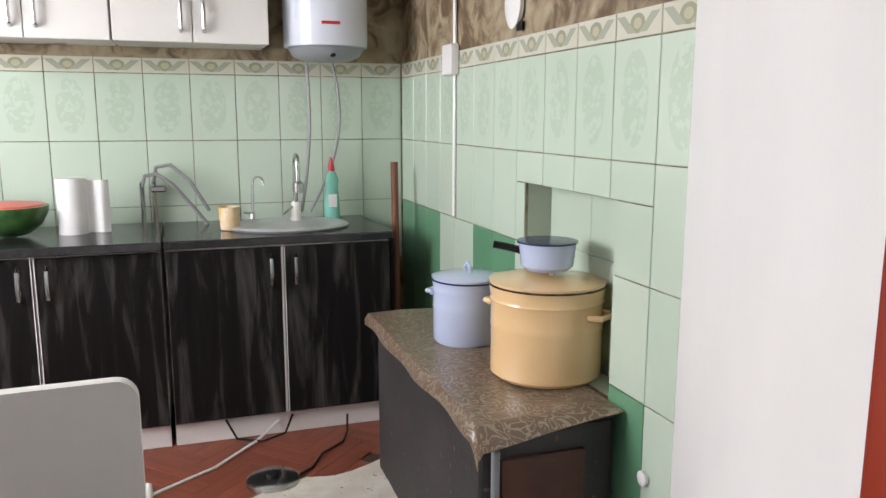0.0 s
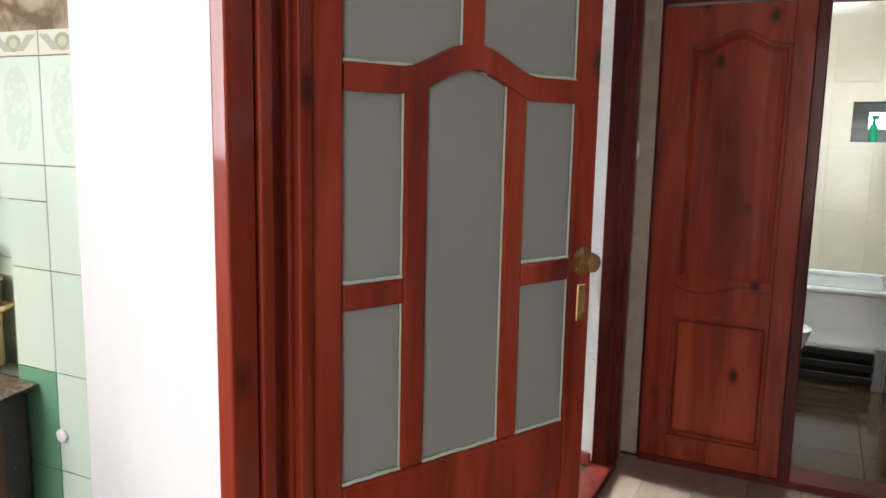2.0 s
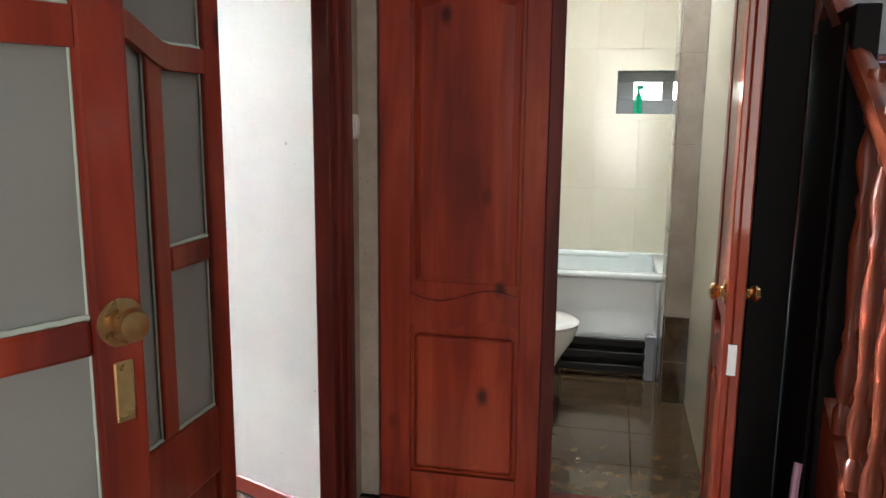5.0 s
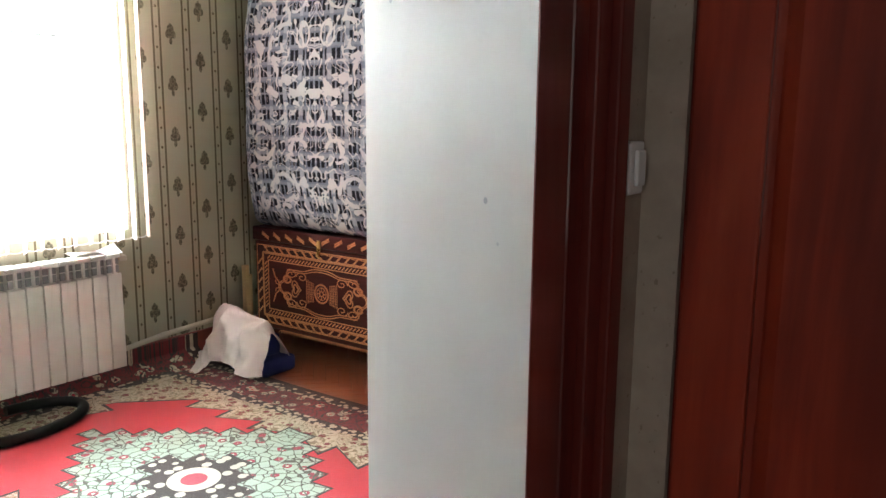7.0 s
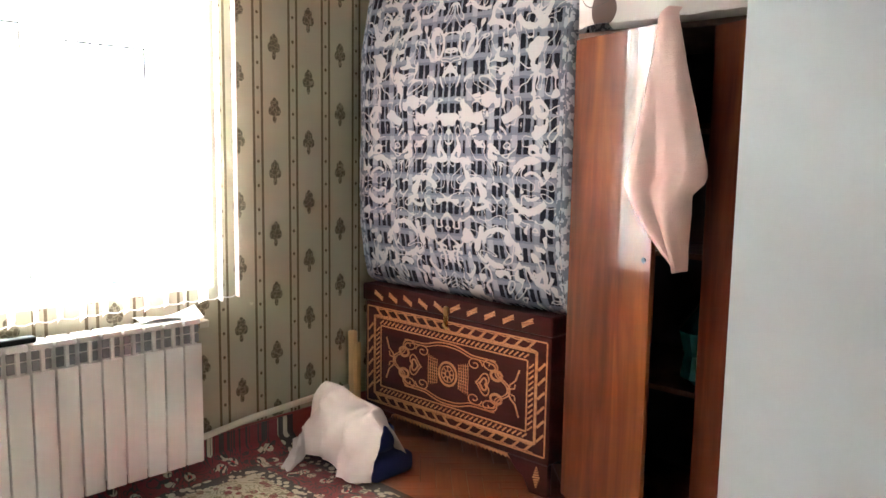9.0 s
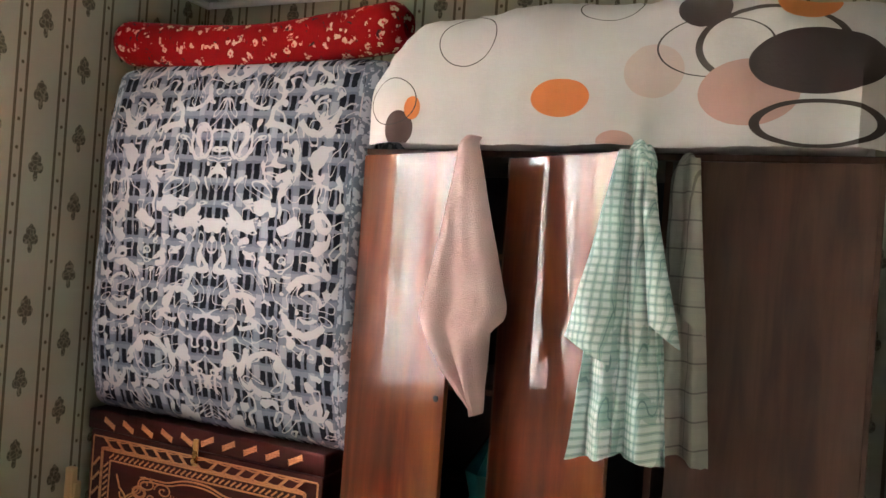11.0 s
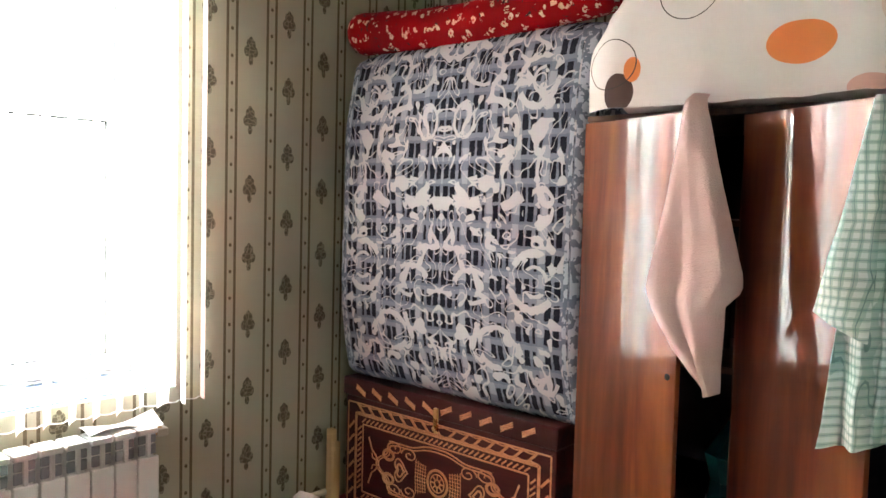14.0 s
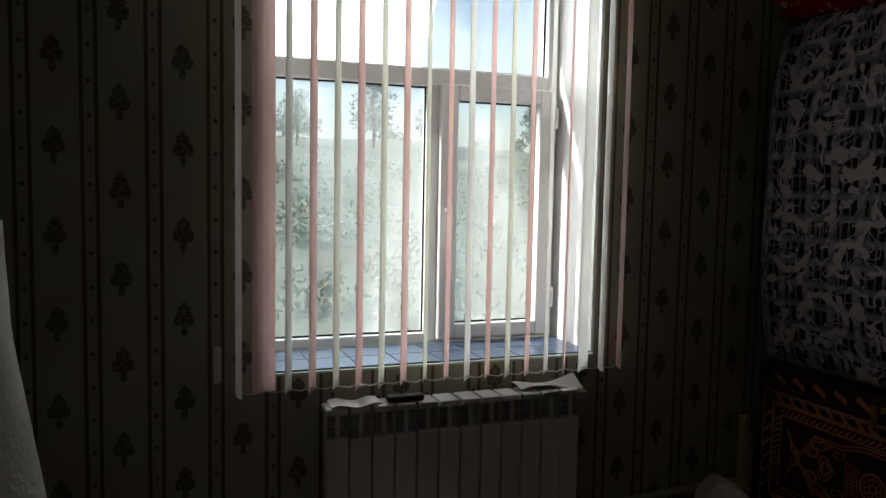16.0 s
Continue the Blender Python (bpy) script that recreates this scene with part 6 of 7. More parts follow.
for i in range(n):
    u = 0.06 + (W - 0.12) * (i + 0.5) / n
    s = 1 if i < n / 2 else -1
    c, zc = u, CH - 0.042
    for q in range(-3, 4):
        hw = (0.030 - 0.007 * abs(q))
        ribbon(bm, [(c - hw - s * q * 0.006, zc + q * 0.006), (c + hw - s * q * 0.006, zc + q * 0.006 - s * 0.008)], 0.004, lambda a, b, l: (CX - 0.0125 - l, CY2 - a, b), LFT)
for u in (0.05, W - 0.05):
    for q in range(-4, 5):
        hw = 0.018 - 0.0035 * abs(q)
        ribbon(bm, [(u - hw, 0.07 + q * 0.010), (u + hw, 0.07 + q * 0.010 + 0.006)], 0.006, lambda a, b, l: (CX - 0.0045 - l, CY2 - a, b), LFT)
part("inlay_leaves", bm, INLAY, chest, "tan carved leaves on the lid and feet")
h = part("hasp", box(B(), (CX - 0.026, 2.535, 0.60), (CX - 0.013, 2.555, 0.70), 0.003, 2), BRASS, chest, "worn brass hasp")
part("staple", lathe(B(), [(0.010, 0), (0.010, 0.006), (0.004, 0.012)], (0, 0, 0), 12, pose(CX - 0.026, 2.545, 0.62, 0, -90)), BRASS, h, "", True)

# folded quilts under a cover, standing on the chest
random.seed(2)


def quilt_side(u, v):
    """Front and sides of the covered stack, bulging and slightly lumpy."""
    y0, y1, za, zb = 1.885, 3.085, CH + 0.004, 2.10
    a = -1.15 + 2.3 * u
    yy = math.sin(a * math.pi / 2 / 1.15)
    y = (y0 + y1) / 2 - (y1 - y0) / 2 * math.copysign(abs(yy) ** 0.75, yy)
    edge = max(0.0, abs(2 * u - 1) - 0.86) / 0.14
    ev = max(0.0, abs(2 * v - 1) - 0.93) / 0.07
    z = za + (zb - za) * v
    z += 0.03 * math.sin(math.pi * u) * v
    bulge = 0.10 * (1 - (2 * v - 1) ** 4) * (1 - (2 * u - 1) ** 6)
    lump = 0.012 * noise.noise((y * 4, z * 4, 1.7)) + 0.005 * noise.noise((y * 14, z * 14, 0.3))
    x = 3.86 - bulge - lump + 0.42 * edge ** 3 + 0.05 * ev ** 2
    y -= 0.03 * (v - 0.5) ** 2
    return (x, y, z)


bm = B()
sheet(bm, 64, 64, quilt_side)
quilts = thing("quilt_stack", (4.1, 2.5, CH), "tall stack of quilts under a blue and white plaid damask cover", "bedding")
part("cover", bm, QUILT, quilts, "", True)
part("fill", box(B(), (3.90, 1.93, CH + 0.003), (4.42, 3.05, 2.09), 0.03, 2), RAG, quilts)
part("seam", tube(B(), [Vector(quilt_side(0.955, i / 40)) + Vector((-0.004, -0.004, 0)) for i in range(41)], 0.009, 6), QUILT, quilts, "pale ruffled seam", True)


def roll_skin(u, v):
    a = 2 * math.pi * u
    r = 0.088 * (1 + 0.06 * noise.noise((v * 9, math.cos(a), math.sin(a)))) * (1 - max(0, abs(2 * v - 1) - 0.94) * 8)
    return (3.90 + r * math.cos(a), 1.82 + 1.31 * v, 2.195 + 0.028 * math.cos(math.pi * (2 * v - 1) * 0.8) * -1 + r * math.sin(a) + 0.012 * (1 - v))


solid("rolled_mattress", sheet(B(), 24, 48, roll_skin), FLORAL, "red floral rolled mattress lying on the quilts", "bedding roll", round_=True)

WFX, WZT = 3.78, 1.765
ward = thing("wardrobe", (4.05, 1.12, 0), "polished mahogany wardrobe with its doors ajar", "wardrobe")
part("side", box(B(), (WFX, 1.855, 0), (4.40, 1.875, WZT), 0.002), WARDROBE, ward)
part("side", box(B(), (WFX, 0.37, 0), (4.40, 0.39, WZT), 0.002), WARDROBE_DULL, ward)
# near-black back: the shade inside the wardrobe is put into its colour
part("back", box(B(), (4.38, 0.39, 0), (4.40, 1.855, WZT)), DARK_INSIDE, ward)
part("top", box(B(), (WFX - 0.005, 0.365, WZT), (4.405, 1.88, WZT + 0.02), 0.003), WARDROBE_DULL, ward)
part("bottom", box(B(), (WFX, 0.39, 0.06), (4.38, 1.855, 0.08)), WARDROBE_DULL, ward)
part("divider", box(B(), (WFX + 0.02, 0.90, 0.08), (4.38, 0.92, WZT)), WARDROBE_DULL, ward)
for z in (0.55, 1.02, 1.45):
    part("shelf", box(B(), (WFX + 0.06, 0.92, z), (4.38, 1.855, z + 0.018)), WARDROBE_DULL, ward)


def ward_door(y, width, turn, mat, label):
    """Hinged at y, its free edge swung out."""
    d = part("door", box(B(), (-0.018, -width, 0.09), (0.0, 0, WZT - 0.004), 0.003, 2), mat, ward, label)
    d.matrix_parent_inverse = Matrix.Translation(-Vector(ward.location))
    d.matrix_basis = pose(WFX - 0.002, y, 0, 0, 0, turn)
    return d


d1 = ward_door(1.872, 0.43, -20, WARDROBE, "glossy mahogany door standing ajar")
part("keyhole", lathe(B(), [(0.009, 0), (0.010, 0.002), (0.004, 0.003)], (0, 0, 0), 14, pose(-0.018, -0.40, 1.03, 0, -90)), BLACK, d1, "dark keyhole", True)
d2 = ward_door(1.365, 0.43, -27, WARDROBE, "glossy mahogany door standing ajar")
part("divider", box(B(), (WFX + 0.02, 1.37, 0.08), (4.38, 1.39, WZT)), WARDROBE_DULL, ward)
d3 = ward_door(0.86, 0.475, -3, WARDROBE_DULL, "dull brown veneered door")
random.seed(6)
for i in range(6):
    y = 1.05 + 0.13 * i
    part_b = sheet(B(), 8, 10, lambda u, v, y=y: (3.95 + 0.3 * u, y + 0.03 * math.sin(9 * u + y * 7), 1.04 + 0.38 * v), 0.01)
    solid("folded_clothes", part_b, DARK_INSIDE, "dark clothes inside the wardrobe", "clothes", "clothes in the wardrobe", round_=True)
solid("teal_bag", lathe(B(), [(0.05, 0), (0.10, 0.04), (0.09, 0.12), (0.11, 0.20), (0.06, 0.27), (0.02, 0.33)], (3.93, 1.40, 0.57), 11), TEALBAG, "glossy teal plastic bag inside the wardrobe", "bag")
solid("white_pack", box(B(), (3.84, 0.98, 0.57), (4.05, 1.15, 0.64), 0.02, 2), BAG_WHITE, "pale pack lying on a wardrobe shelf", "pack", round_=True)


def towel(u, v):
    """Hung over the door corner by its middle: one edge falls nearly straight, the other swings out, a corner points down."""
    out = min(1, v / 0.66)
    tip = max(0, v - 0.66) / 0.34
    turn = min(1, max(0, (v - 0.64) / 0.07))
    edge_r = 1.425 - 0.125 * min(1, v / 0.6) + 0.042 * turn * turn * (3 - 2 * turn) + 0.010 * tip
    edge_l = 1.470 + 0.075 * out ** 1.2 - 0.185 * tip ** 1.4
    y = edge_l + (edge_r - edge_l) * u
    z = 1.80 - 0.785 * v
    crease = math.sin(2.6 * math.pi * u + 2.0 * v)
    x = 3.60 - 0.035 * math.sin(math.pi * u) - 0.018 * crease * min(1, 1.5 * v) - 0.008 * math.sin(5.2 * math.pi * u - 3 * v + 1) * v - 0.03 * v * (1 - u) + 0.012 * noise.noise((y * 9, z * 5, 2)) + 0.005 * noise.noise((y * 30, z * 16, 2))
    if v < 0.03:
        x += 0.04 * (1 - v / 0.03)
    return (x, y, z)


def flap(u, v):
    """The lower fold of the towel, turned over itself."""
    y = 1.325 + 0.09 * u + 0.05 * v * (1 - u)
    z = 1.31 - 0.10 * u - (0.06 + 0.03 * math.sin(3 * u)) * v
    return (3.592 - 0.012 * math.sin(4 * u) + 0.02 * v, y - 0.025, z)


tw = thing("towel", (3.6, 1.45, 1.0), "pink terry towel hung over the wardrobe door", "towel")
part("cloth", sheet(B(), 28, 44, towel, 0.006), TOWEL, tw, "", True)
part("turned_corner", sheet(B(), 10, 8, flap, 0.005), TOWEL, tw, "", True)


def hang(y_top, w_top, y_bot, w_bot, z_top, z_bot, x0, folds, seed, hem=0.014):
    """A garment panel from a narrow shoulder to a wider wavy hem, deeply folded."""
    def f(u, v):
        s = 2 * u - 1
        k = v ** 0.8
        y = (y_top + (y_bot - y_top) * k) - s * (w_top + (w_bot - w_top) * k) / 2
        z = z_top - (z_top - z_bot) * v + hem * (math.sin(2.3 * s + seed) + 0.5 * noise.noise((s * 5, seed, 0))) * v - 0.05 * (1 - v) * s * s
        deep = (0.005 + 0.026 * v) * (0.6 + 0.8 * noise.noise((s * 2.2, v * 1.5, seed + 4)) + 0.3)
        x = x0 - 0.02 * v + deep * math.sin(folds * math.pi * s + seed + 0.8 * math.sin(3 * v + seed)) + 0.024 * noise.noise((y * 12, z * 3.5, seed)) + 0.012 * noise.noise((y * 34 + z * 9, z * 12, seed))
        if v < 0.04:
            x += 0.06 * (1 - v / 0.04)
        return (x, y, z)
    return f


def sleeve(ya, wa, za, yb, wb, zb, x0, seed):
    """A short flattened sleeve, open at its cuff."""
    def f(u, v):
        a = 2 * math.pi * u
        w = (wa + (wb - wa) * v) / 2
        y = ya + (yb - ya) * v - w * math.cos(a)
        z = za + (zb - za) * v - 0.03 * math.cos(a) * v
        x = x0 - 0.022 * (0.4 + v) * math.sin(a) - 0.02 * v + 0.020 * noise.noise((y * 13, z * 7, seed)) + 0.008 * noise.noise((y * 40, z * 22, seed))
        return (x, y, z)
    return f


e = thing("green_shirt", (3.66, 1.0, 0.92), "pale green plaid shirt hung over the wardrobe door", "shirt")
part("body", sheet(B(), 44, 56, hang(0.985, 0.062, 0.985, 0.240, 1.80, 0.955, 3.655, 2.4, 1.0), 0.003), SHIRT_GREEN, e, "", True)
part("back", sheet(B(), 30, 44, hang(0.965, 0.05, 0.93, 0.15, 1.79, 0.965, 3.685, 1.9, 3.0), 0.003), SHIRT_GREEN, e, "", True)
part("sleeve", sheet(B(), 20, 20, sleeve(1.005, 0.03, 1.76, 1.065, 0.125, 1.235, 3.632, 1.0)), SHIRT_GREEN, e, "", True)
part("sleeve", sheet(B(), 20, 20, sleeve(0.955, 0.02, 1.73, 0.875, 0.085, 1.29, 3.645, 4.0)), SHIRT_GREEN, e, "", True)
e.location = (3.585, 0.985, 0.92)
e = thing("grey_shirt", (3.70, 0.83, 0.95), "grey checked shirt hung over the wardrobe door", "shirt")
part("body", sheet(B(), 34, 50, hang(0.855, 0.06, 0.82, 0.150, 1.785, 0.955, 3.70, 1.8, 2.3), 0.003), SHIRT_GREY, e, "", True)
part("sleeve", sheet(B(), 18, 18, sleeve(0.830, 0.03, 1.76, 0.805, 0.075, 1.32, 3.672, 2.0)), SHIRT_GREY, e, "", True)
e.location = (3.70, 0.83, 0.95)


def bundle(u, v):
    """A big tied bundle, v round its front from the wardrobe top up and over."""
    y = 1.845 - 1.50 * u
    a = math.pi * v
    hgt = 0.47 * (0.90 + 0.10 * math.sin(math.pi * u)) * (1 - 0.35 * max(0, 0.10 - u) / 0.10)
    prof = math.sin(a) ** 0.55
    x = 4.05 - 0.38 * math.copysign(abs(math.cos(a)) ** 0.5, math.cos(a)) * (1 - 0.15 * max(0, abs(2 * u - 1) - 0.85) / 0.15)
    fold = 0.010 * math.sin(17 * u + 5 * v) * prof + 0.020 * noise.noise((u * 7, v * 4, 3.1)) + 0.012 * noise.noise((u * 22, v * 5, 1.1)) + 0.006 * noise.noise((u * 60, v * 9, 5.1))
    return (x - fold, y, WZT + 0.024 + hgt * prof + fold * 0.3)


bun = thing("cloth_bundle", (4.05, 1.1, WZT), "big white cloth bundle printed with orange and brown ovals", "bundle")
part("cloth", sheet(B(), 72, 36, bundle), OVALS, bun, "", True)
part("filling", box(B(), (3.80, 0.40, WZT + 0.022), (4.32, 1.80, WZT + 0.36), 0.05, 3), RAG, bun, "", True)

# ---- rug, cloth on the floor, hose ----
rug_bm = B()


def rug_place(u, v):
    x = RUG_MID[0] - RUG_HALF[0] + 2 * RUG_HALF[0] * u
    y = RUG_MID[1] - RUG_HALF[1] + 2 * RUG_HALF[1] * v
    z = 0.008 + 0.004 * noise.noise((x * 2, y * 2, 0))
    up = max(0.0, y - 3.06)
    return (x, min(y, 3.165), z + up * 0.55)


sheet(rug_bm, 60, 80, rug_place, 0.008)
solid("rug", rug_bm, RUG, "red oriental rug with a pale medallion and flowered borders", "rug", round_=True)


def ease(a, b, t):
    k = min(1.0, max(0.0, (t - a) / (b - a)))
    return k * k * (3 - 2 * k)


def rag(u, v):
    """A limp cloth thrown over a box: a ridge along it, a tail trailing on the floor at one end, a flap hanging at the other."""
    crest = 0.045 + 0.30 * ease(0.08, 0.36, u) - 0.055 * ease(0.35, 0.9, u) - 0.05 * ease(0.93, 1.0, u)
    tail, gape, tip = 1 - ease(0.14, 0.34, u), ease(0.26, 0.36, u) * (1 - ease(0.66, 0.72, u)), ease(0.70, 0.76, u)
    hem = 0.022 + 0.030 * gape * (1 - 0.4 * math.sin(8 * u)) + 0.01 * tip
    y = 3.15 - 0.585 * u
    if v < 0.3:
        k = 1 - v / 0.3
        x, z = 3.50 + 0.13 * k ** 0.8, crest - (crest - 0.03) * k ** 1.6
    else:
        k = (v - 0.3) / 0.7
        out = 0.11 + 0.15 * tail + 0.045 * tip * (1 - ease(0.9, 1.0, u)) + 0.02 * gape
        x, z = 3.50 - out * (0.35 * k + 0.65 * k * k) - 0.03 * math.sin(math.pi * k), crest - (crest - hem) * (k ** 1.35)
        y += -0.20 * tail * k * (1 - u) - 0.015 * tip * k
    fold = 0.016 * math.sin(21 * u + 5 * v + 3 * noise.noise((u * 3, v * 3, 1))) * math.sin(math.pi * min(1, 1.2 * v)) + 0.030 * noise.noise((u * 4.5, v * 3.5, 3.4)) + 0.012 * noise.noise((u * 14, v * 9, 1.4))
    return (x - fold, y + 0.4 * fold, max(0.020, z + 0.5 * fold * (1 - abs(2 * v - 1))))


solid("draped_cloth", sheet(B(), 72, 44, rag, 0.004), RAG, "white cotton cloth thrown over a blue box", "cloth", round_=True)
e = thing("blue_box", (3.5, 2.66, 0), "low navy blue fabric box under the cloth", "box")
part("body", box(B(), (3.43, 2.55, 0.006), (3.66, 2.86, 0.10), 0.03, 3), NAVY, e, "", True)
part("lid", box(B(), (3.50, 2.60, 0.10), (3.60, 2.84, 0.22), 0.03, 3), NAVY, e, "", True)
solid("vacuum_hose", tube(B(), [(2.33 + 0.28 * math.cos(radians(a)), 2.88 + 0.13 * math.sin(radians(a)), 0.05 + 0.02 * math.sin(radians(a))) for a in range(-150, 100, 10)], 0.024, 12), BLACK, "ribbed black vacuum cleaner hose on the rug", "hose", round_=True)
solid("wood_offcut", box(B(), (3.79, 3.10, 0.22), (3.82, 3.14, 0.58), 0.004, m=pose(0, 0, 0, -1.5, 0, 0)), PALEWOOD, "pale pine board standing behind the chest", "board")
solid("leaning_board", box(B(), (3.80, 3.105, 0.0), (3.835, 3.165, 0.44), 0.004), PALEWOOD, "pale pine board leaning in the corner", "board")


def pile(u, v):
    a = -1.4 + 2.8 * u
    z = 1.38 * v
    r = 0.42 + 0.02 * noise.noise((u * 9, z * 3, 0)) + 0.012 * math.sin(23 * u + 3 * z)
    return (0.93 + r * math.cos(a) * (1 - 0.25 * max(0, v - 0.75)), 1.55 + r * 0.9 * math.sin(a), z)


bed = thing("covered_pile", (0.93, 1.55, 0), "tall pile of bedding under a cream lace cover", "bedding")
part("cover", sheet(B(), 40, 30, pile), LACE, bed, "", True)
part("fill", box(B(), (0.57, 1.22, 0.0), (1.05, 1.88, 1.36), 0.04, 2), RAG, bed)

# ---- outside ----
solid("ground", box(B(), (-400, 4.2, -0.9), (400, 800, -0.6)), GRASS, "dry grassy ground outside the window", "ground", kind="structure")


def hill(u, v):
    x, y = -45 + 130 * u, 6 + 60 * v
    rise = 4.0 * min(1.0, max(0.0, (y - 10) / 22)) ** 1.2 + 0.6 * noise.noise((x * 0.08, y * 0.1, 0)) + 0.15 * noise.noise((x * 0.5, y * 0.5, 2))
    return (x, y, -0.7 + rise - 0.02)


solid("grassy_slope", sheet(B(), 60, 40, hill), GRASS, "dry overgrown slope outside the window", "ground", kind="structure", round_=True)


def ground_at(x, y):
    return hill((x + 45) / 130, (y - 6) / 60)[2]


def leaves(bm, c, r, n, size, squash=0.8):
    for _ in range(n):
        d = Vector((random.gauss(0, 1), random.gauss(0, 1), random.gauss(0, 1))).normalized() * r * random.random() ** 0.4
        p = Vector(c) + Vector((d.x, d.y, d.z * squash))
        a = Vector((random.gauss(0, 1), random.gauss(0, 1), random.gauss(0, 1))).normalized() * size * random.uniform(0.6, 1.4)
        b = a.orthogonal().normalized() * size * 0.5
        bm.faces.new([bm.verts.new(p + q) for q in (a, b, -a, -b)])
    return bm


def tree(x, y, h, r, mat, label):
    z = ground_at(x, y)
    e = thing("tree", (x, y, z), label, "tree", "trees on the slope")
    part("trunk", tube(B(), [(x, y, z - 0.2), (x + 0.06, y, z + h * 0.3), (x - 0.03, y, z + h * 0.6), (x, y, z + h * 0.85)], h * 0.025, 7), BARK, e, "", True)
    bm = B()
    for k in range(9):
        v = k / 8
        a = k * 2.4
        rr = r * (0.45 + 0.5 * math.sin(math.pi * (0.2 + 0.75 * v)))
        leaves(bm, (x + rr * 0.45 * math.cos(a), y + rr * 0.45 * math.sin(a), z + h * (0.30 + 0.65 * v)), rr * 0.62, 170, h * 0.03)
    part("crown", bm, mat, e)


random.seed(21)
tree(9.6, 30, 2.6, 1.1, LEAF_DARK, "dark broad-crowned tree on the slope")
tree(12.3, 31, 1.9, 0.7, LEAF_DARK, "small dark tree on the slope")
tree(17.2, 31, 2.4, 0.8, LEAF_DARK, "slim dark tree on the slope")
tree(6.6, 30, 2.0, 1.0, LEAF, "grey-green tree on the slope")
bm = B()
for _ in range(150):
    y = random.uniform(6.5, 26)
    x = 2.5 + (y - 0.6) * random.uniform(0.02, 0.75)
    leaves(bm, (x, y, ground_at(x, y) + 0.25), random.uniform(0.3, 0.75), 60, 0.07)
solid("bushes", bm, LEAF, "grey-green weeds and bushes on the slope", "bushes", kind="stuff")
bm = B()
for _ in range(26):
    x, y = random.uniform(-12, 30), random.uniform(33, 44)
    leaves(bm, (x, y, ground_at(x, y) + 0.7), random.uniform(0.5, 1.0), 120, 0.12)
solid("far_hedge", bm, LEAF_DARK, "dark far line of shrubs", "hedge", kind="stuff")

# ---- tiles and floor pieces ----
random.seed(3)


G = 0.003
right = bpy.data.objects["wall_kitchen_right"]
back = bpy.data.objects["wall_kitchen_sink"]


def place_tiles(parent, axis, at, rows, cut=None):
    """Rows of tiles along a wall, each its own object on world-placed geometry for its print."""
    for k, (u0, u1, za, zb, mat) in enumerate(rows):
        if axis == "x":
            bm = box(B(), (at, u0 + G / 2, za + G / 2), (at + 0.0055, u1 - G / 2, zb - G / 2), 0.0015)
        else:
            bm = box(B(), (u0 + G / 2, at, za + G / 2), (u1 - G / 2, at + 0.0055, zb - G / 2), 0.0015)
        part("tile", bm, mat, parent)


rows = []
for j in range(-1, 6):
    za = 0.045 + 0.30 * (j - 0)
    if j == 5:
        za, zb, mat = 1.545, 1.615, BORDER
    else:
        zb = za + 0.30
        mat = TILE_MOTIF if j == 4 else TILE_LIGHT
    za = max(0.0, za)
    for i in range(-5, 11):
        u0, u1 = 1.44 + 0.2 * i, 1.64 + 0.2 * i
        u0, u1 = max(u0, 1.114), min(u1, KY)
        if u1 - u0 < 0.03:
            continue
        m_ = mat
        if (j in (0, 1, -1) and i in (-1,)) or (j == 2 and i in (3, 4)) or (j in (1, 2) and i >= 7):
            m_ = TILE_DARK
        if u1 > NY0 and u0 < NY1 - 0.001 and za < NZ1 and zb > NZ0:
            if zb > NZ1 + 0.02:
                rows.append((u0, u1, NZ1, zb, m_))
            if u0 < NY0 - 0.02:
                rows.append((u0, NY0, za, min(zb, NZ1), m_))
            if u1 > NY1 + 0.02:
                rows.append((NY1, u1, za, min(zb, NZ1), m_))
            continue
        rows.append((u0, u1, za, zb, m_))
place_tiles(right, "x", KX - 0.002, rows)
rows = []
for j in range(2, 6):
    za = 0.045 + 0.30 * j
    zb = za + 0.30
    mat = TILE_MOTIF if j == 4 else TILE_LIGHT
    if j == 5:
        za, zb, mat = 1.545, 1.615, BORDER
    for i in range(14):
        u1 = KX - 0.004 - 0.2 * i
        rows.append((u1 - 0.2, u1, za, zb, mat))
place_tiles(back, "y", KY - 0.002, rows)
# lining of the niche
bm = B()
box(bm, (KX + ND, NY0 - 0.02, NZ0 - 0.02), (KX + ND + 0.02, NY1 + 0.02, NZ1 + 0.02))
box(bm, (KX + 0.012, NY1, NZ0 - 0.02), (KX + ND, NY1 + 0.015, NZ1 + 0.02))
box(bm, (KX + 0.012, NY0 - 0.015, NZ0 - 0.02), (KX + ND, NY0, NZ1 + 0.02))
box(bm, (KX + 0.012, NY0, NZ1), (KX + ND, NY1, NZ1 + 0.015))
box(bm, (KX + 0.012, NY0, NZ0 - 0.02), (KX + ND, NY1, NZ0 - 0.004))
niche = solid("wall_niche", bm, GROUT, "tiled niche in the kitchen wall above the stove", "niche", kind="structure")
place_tiles(niche, "x", KX + ND - 0.006, [(NY0 + 0.002, 1.70, 0.645, 0.945, TILE_LIGHT), (1.70, NY1 - 0.002, 0.645, 0.945, TILE_LIGHT), (NY0 + 0.002, 1.70, 0.945, NZ1 - 0.002, TILE_LIGHT), (1.70, NY1 - 0.002, 0.945, NZ1 - 0.002, TILE_LIGHT)])
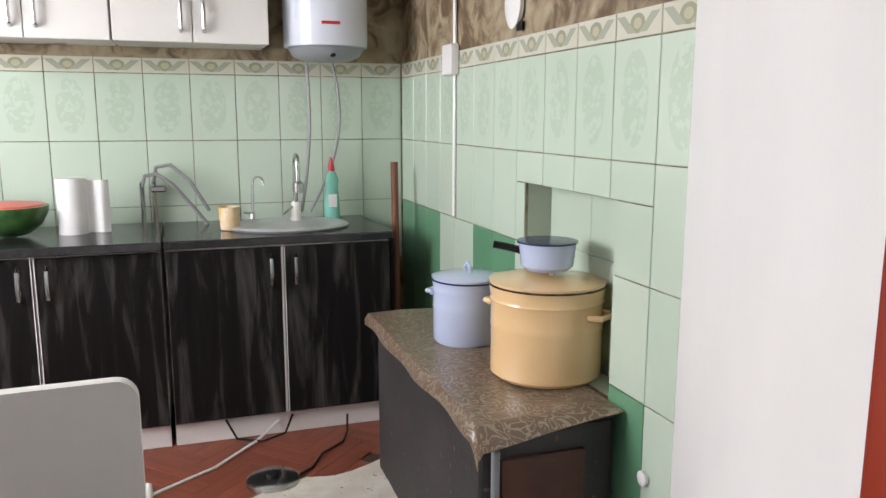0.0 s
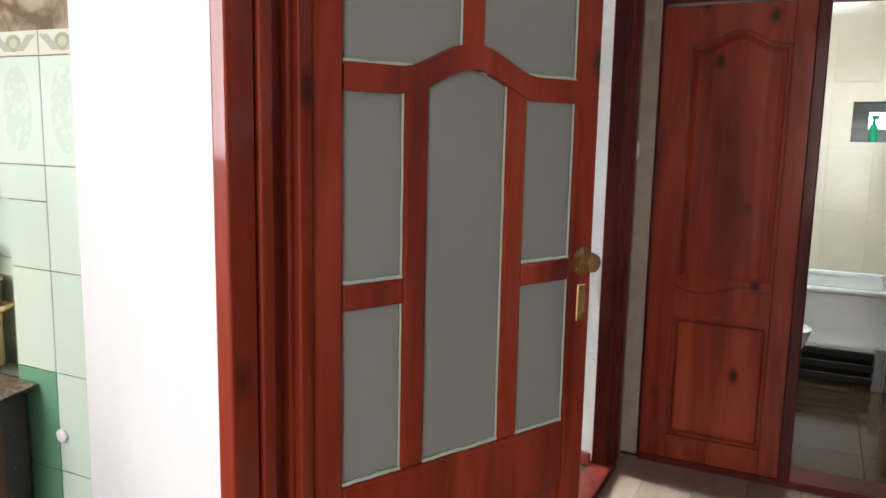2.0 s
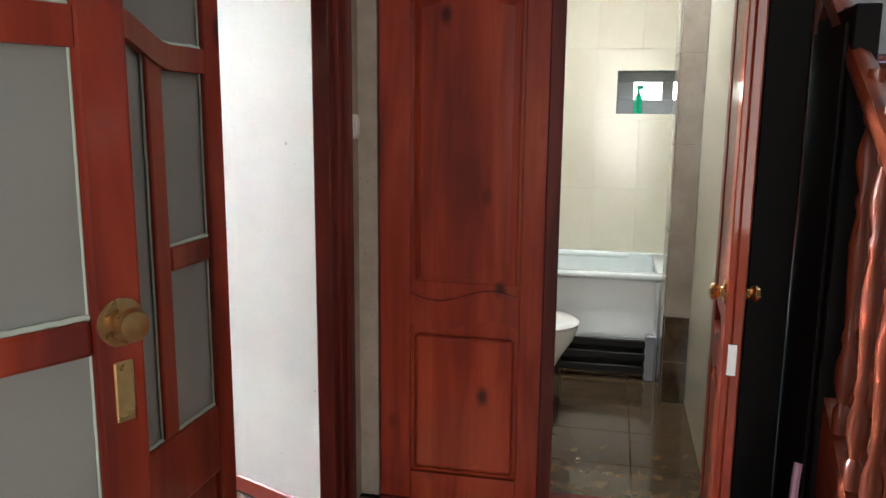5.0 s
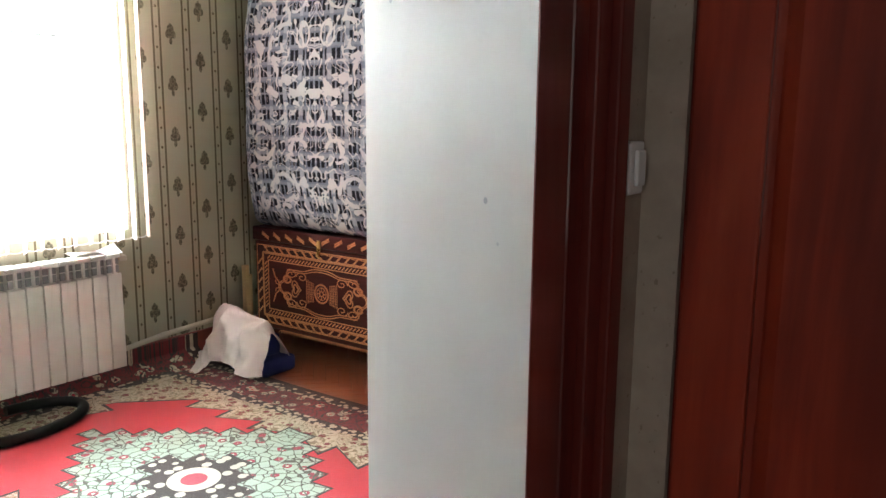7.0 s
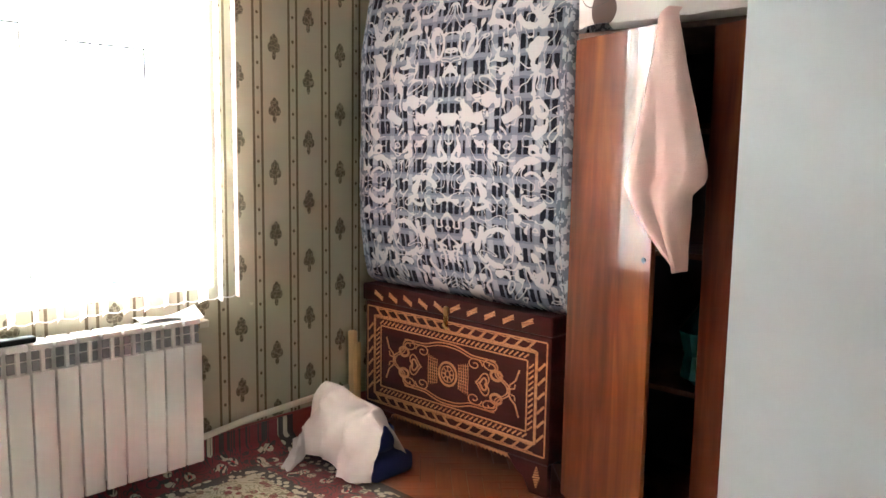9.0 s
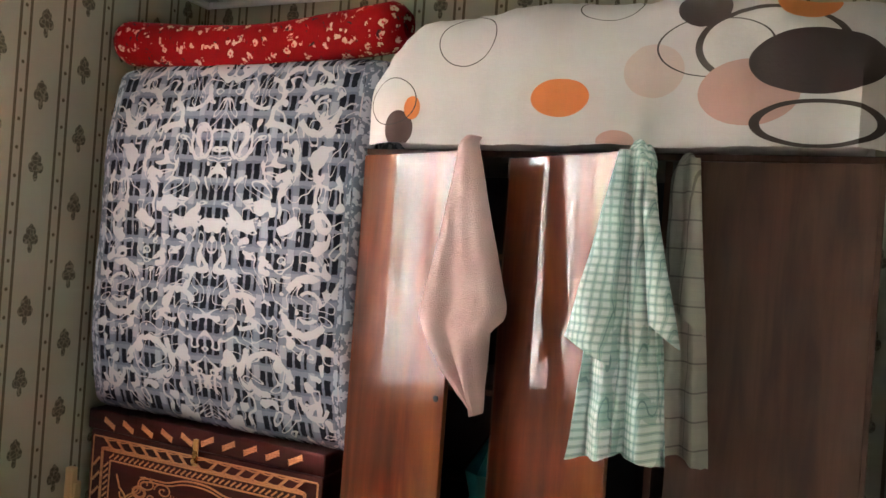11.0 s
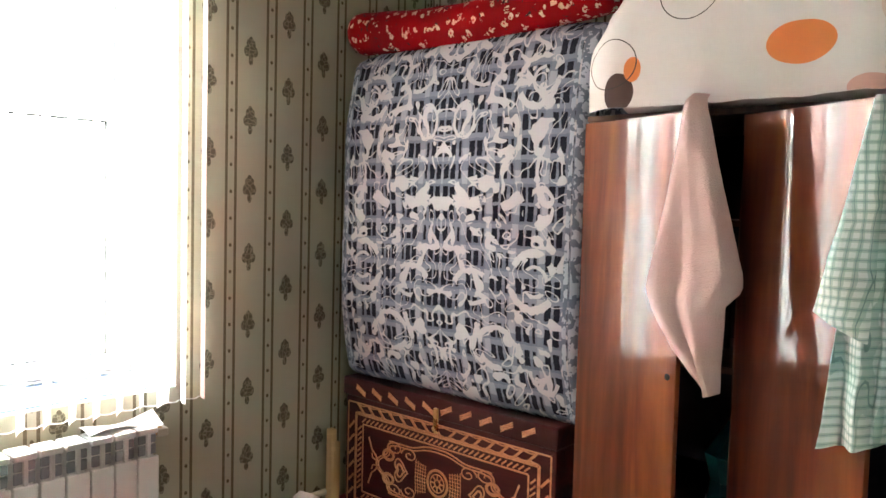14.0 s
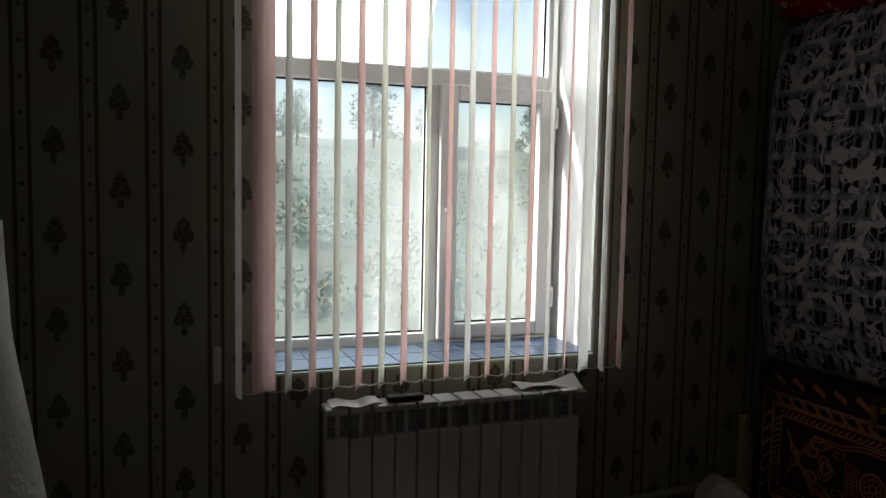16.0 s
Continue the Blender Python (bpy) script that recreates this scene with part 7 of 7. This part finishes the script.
solid("soot_hole", lathe(B(), [(0.060, 0), (0.055, 0.003), (0.01, 0.004)], (0, 0, 0), 18, pose(KX + 0.085, NY1 - 0.001, 0.90, 90)), STOVE, "sooty hole in the back of the niche", "hole", round_=True)

# bathroom tiles
bt = mesh("tile", box(B(), (-0.005, 0.0015, 0.0015), (0.0, 0.2485, 0.3985), 0.001), BEIGETILE)
bk = bpy.data.objects["wall_bathroom_back"]
for i in range(5):
    for j in range(5):
        y0, zz = -1.23 + 0.25 * i, 0.52 + 0.4 * j
        if zz + 0.4 > 2.4 or (y0 < BW1 and y0 + 0.25 > BW0 and zz < BZ1 and zz + 0.4 > BZ0):
            continue
        part("tile", bt, BEIGETILE, bk).location = (BX - 0.001, y0, zz)
pier = bpy.data.objects["wall_bathroom_pier"]
for j, (za, zb, m_) in enumerate(((0.0, 0.2, DARKTILE), (0.2, 0.42, DARKTILE), (0.42, 0.82, STONETILE), (0.82, 1.22, STONETILE), (1.22, 1.62, STONETILE), (1.62, 2.02, STONETILE), (2.02, 2.39, STONETILE))):
    part("tile", box(B(), (3.172, -1.228, za + 0.002), (3.1785, -1.119, zb - 0.002), 0.001), m_, pier)
    part("tile", box(B(), (3.182, -1.1165, za + 0.002), (3.418, -1.110, zb - 0.002), 0.001), m_, pier)
ft = mesh("tile", box(B(), (0.0015, 0.0015, -0.008), (0.3285, 0.3285, 0.0), 0.0015), DARKTILE)
for i in range(7):
    for j in range(4):
        part("tile", ft, DARKTILE, floor_bath).location = (2.10 + 0.33 * i, -1.30 + 0.33 * j, 0)


def herringbone(parent, x0, x1, y0, y1, length, width, mat, name, limit=300, skip=None):
    """Blocks laid in a zigzag, at 45 degrees to the walls."""
    me = mesh(name, box(B(), (0.0008, 0.0008, -0.008), (length - 0.0008, width - 0.0008, 0.0), 0.0008), mat)
    k = length / width
    count = 0
    c = math.sqrt(0.5)
    for i in range(-60, 61):
        for j in range(-60, 61):
            for flip in (0, 1):
                # step of the pattern along two diagonals
                px_ = i * width + j * length
                py_ = i * width - j * length
                if not flip:
                    ox, oy, a = px_, py_, 0
                else:
                    ox, oy, a = px_ + width, py_ + width - 0.0, 90
                    ox, oy = px_, py_ + width
                    ox += width
                X, Y = (ox - oy) * c + (x0 + x1) / 2, (ox + oy) * c + (y0 + y1) / 2
                if not (x0 + 0.05 < X < x1 - 0.05 and y0 + 0.05 < Y < y1 - 0.05) or (skip and skip(X, Y)):
                    continue
                m = pose(X, Y, 0, 0, 0, 45 + a)
                if count < limit:
                    part(name, me, mat, parent).matrix_basis = m
                    count += 1


herringbone(floor_living, 3.10, 4.2, 0.9, 3.2, 0.26, 0.065, PARQUET, "parquet_block", 300, lambda x, y: x < 3.25 and y > 1.2)
herringbone(floor_kitchen, -1.75, 0.1, 1.55, 2.95, 0.30, 0.085, LINO, "floor_block", 300, lambda x, y: x > -0.1 and y < 2.4)
plank = mesh("plank", box(B(), (0.001, 0.001, -0.008), (1.199, 0.189, 0.0), 0.001), LAMINATE)
for j in range(16):
    for i in range(-1, 5):
        x = -3.4 + 1.2 * i + 0.4 * (j % 3)
        y = 0.02 - 0.19 * (j + 1)
        if x > 1.93:
            continue
        o = part("plank", plank, LAMINATE, floor_hall)
        o.location = (x, y, 0)
        if x + 1.2 > 1.955:
            o.scale = ((1.955 - x) / 1.2, 1, 1)
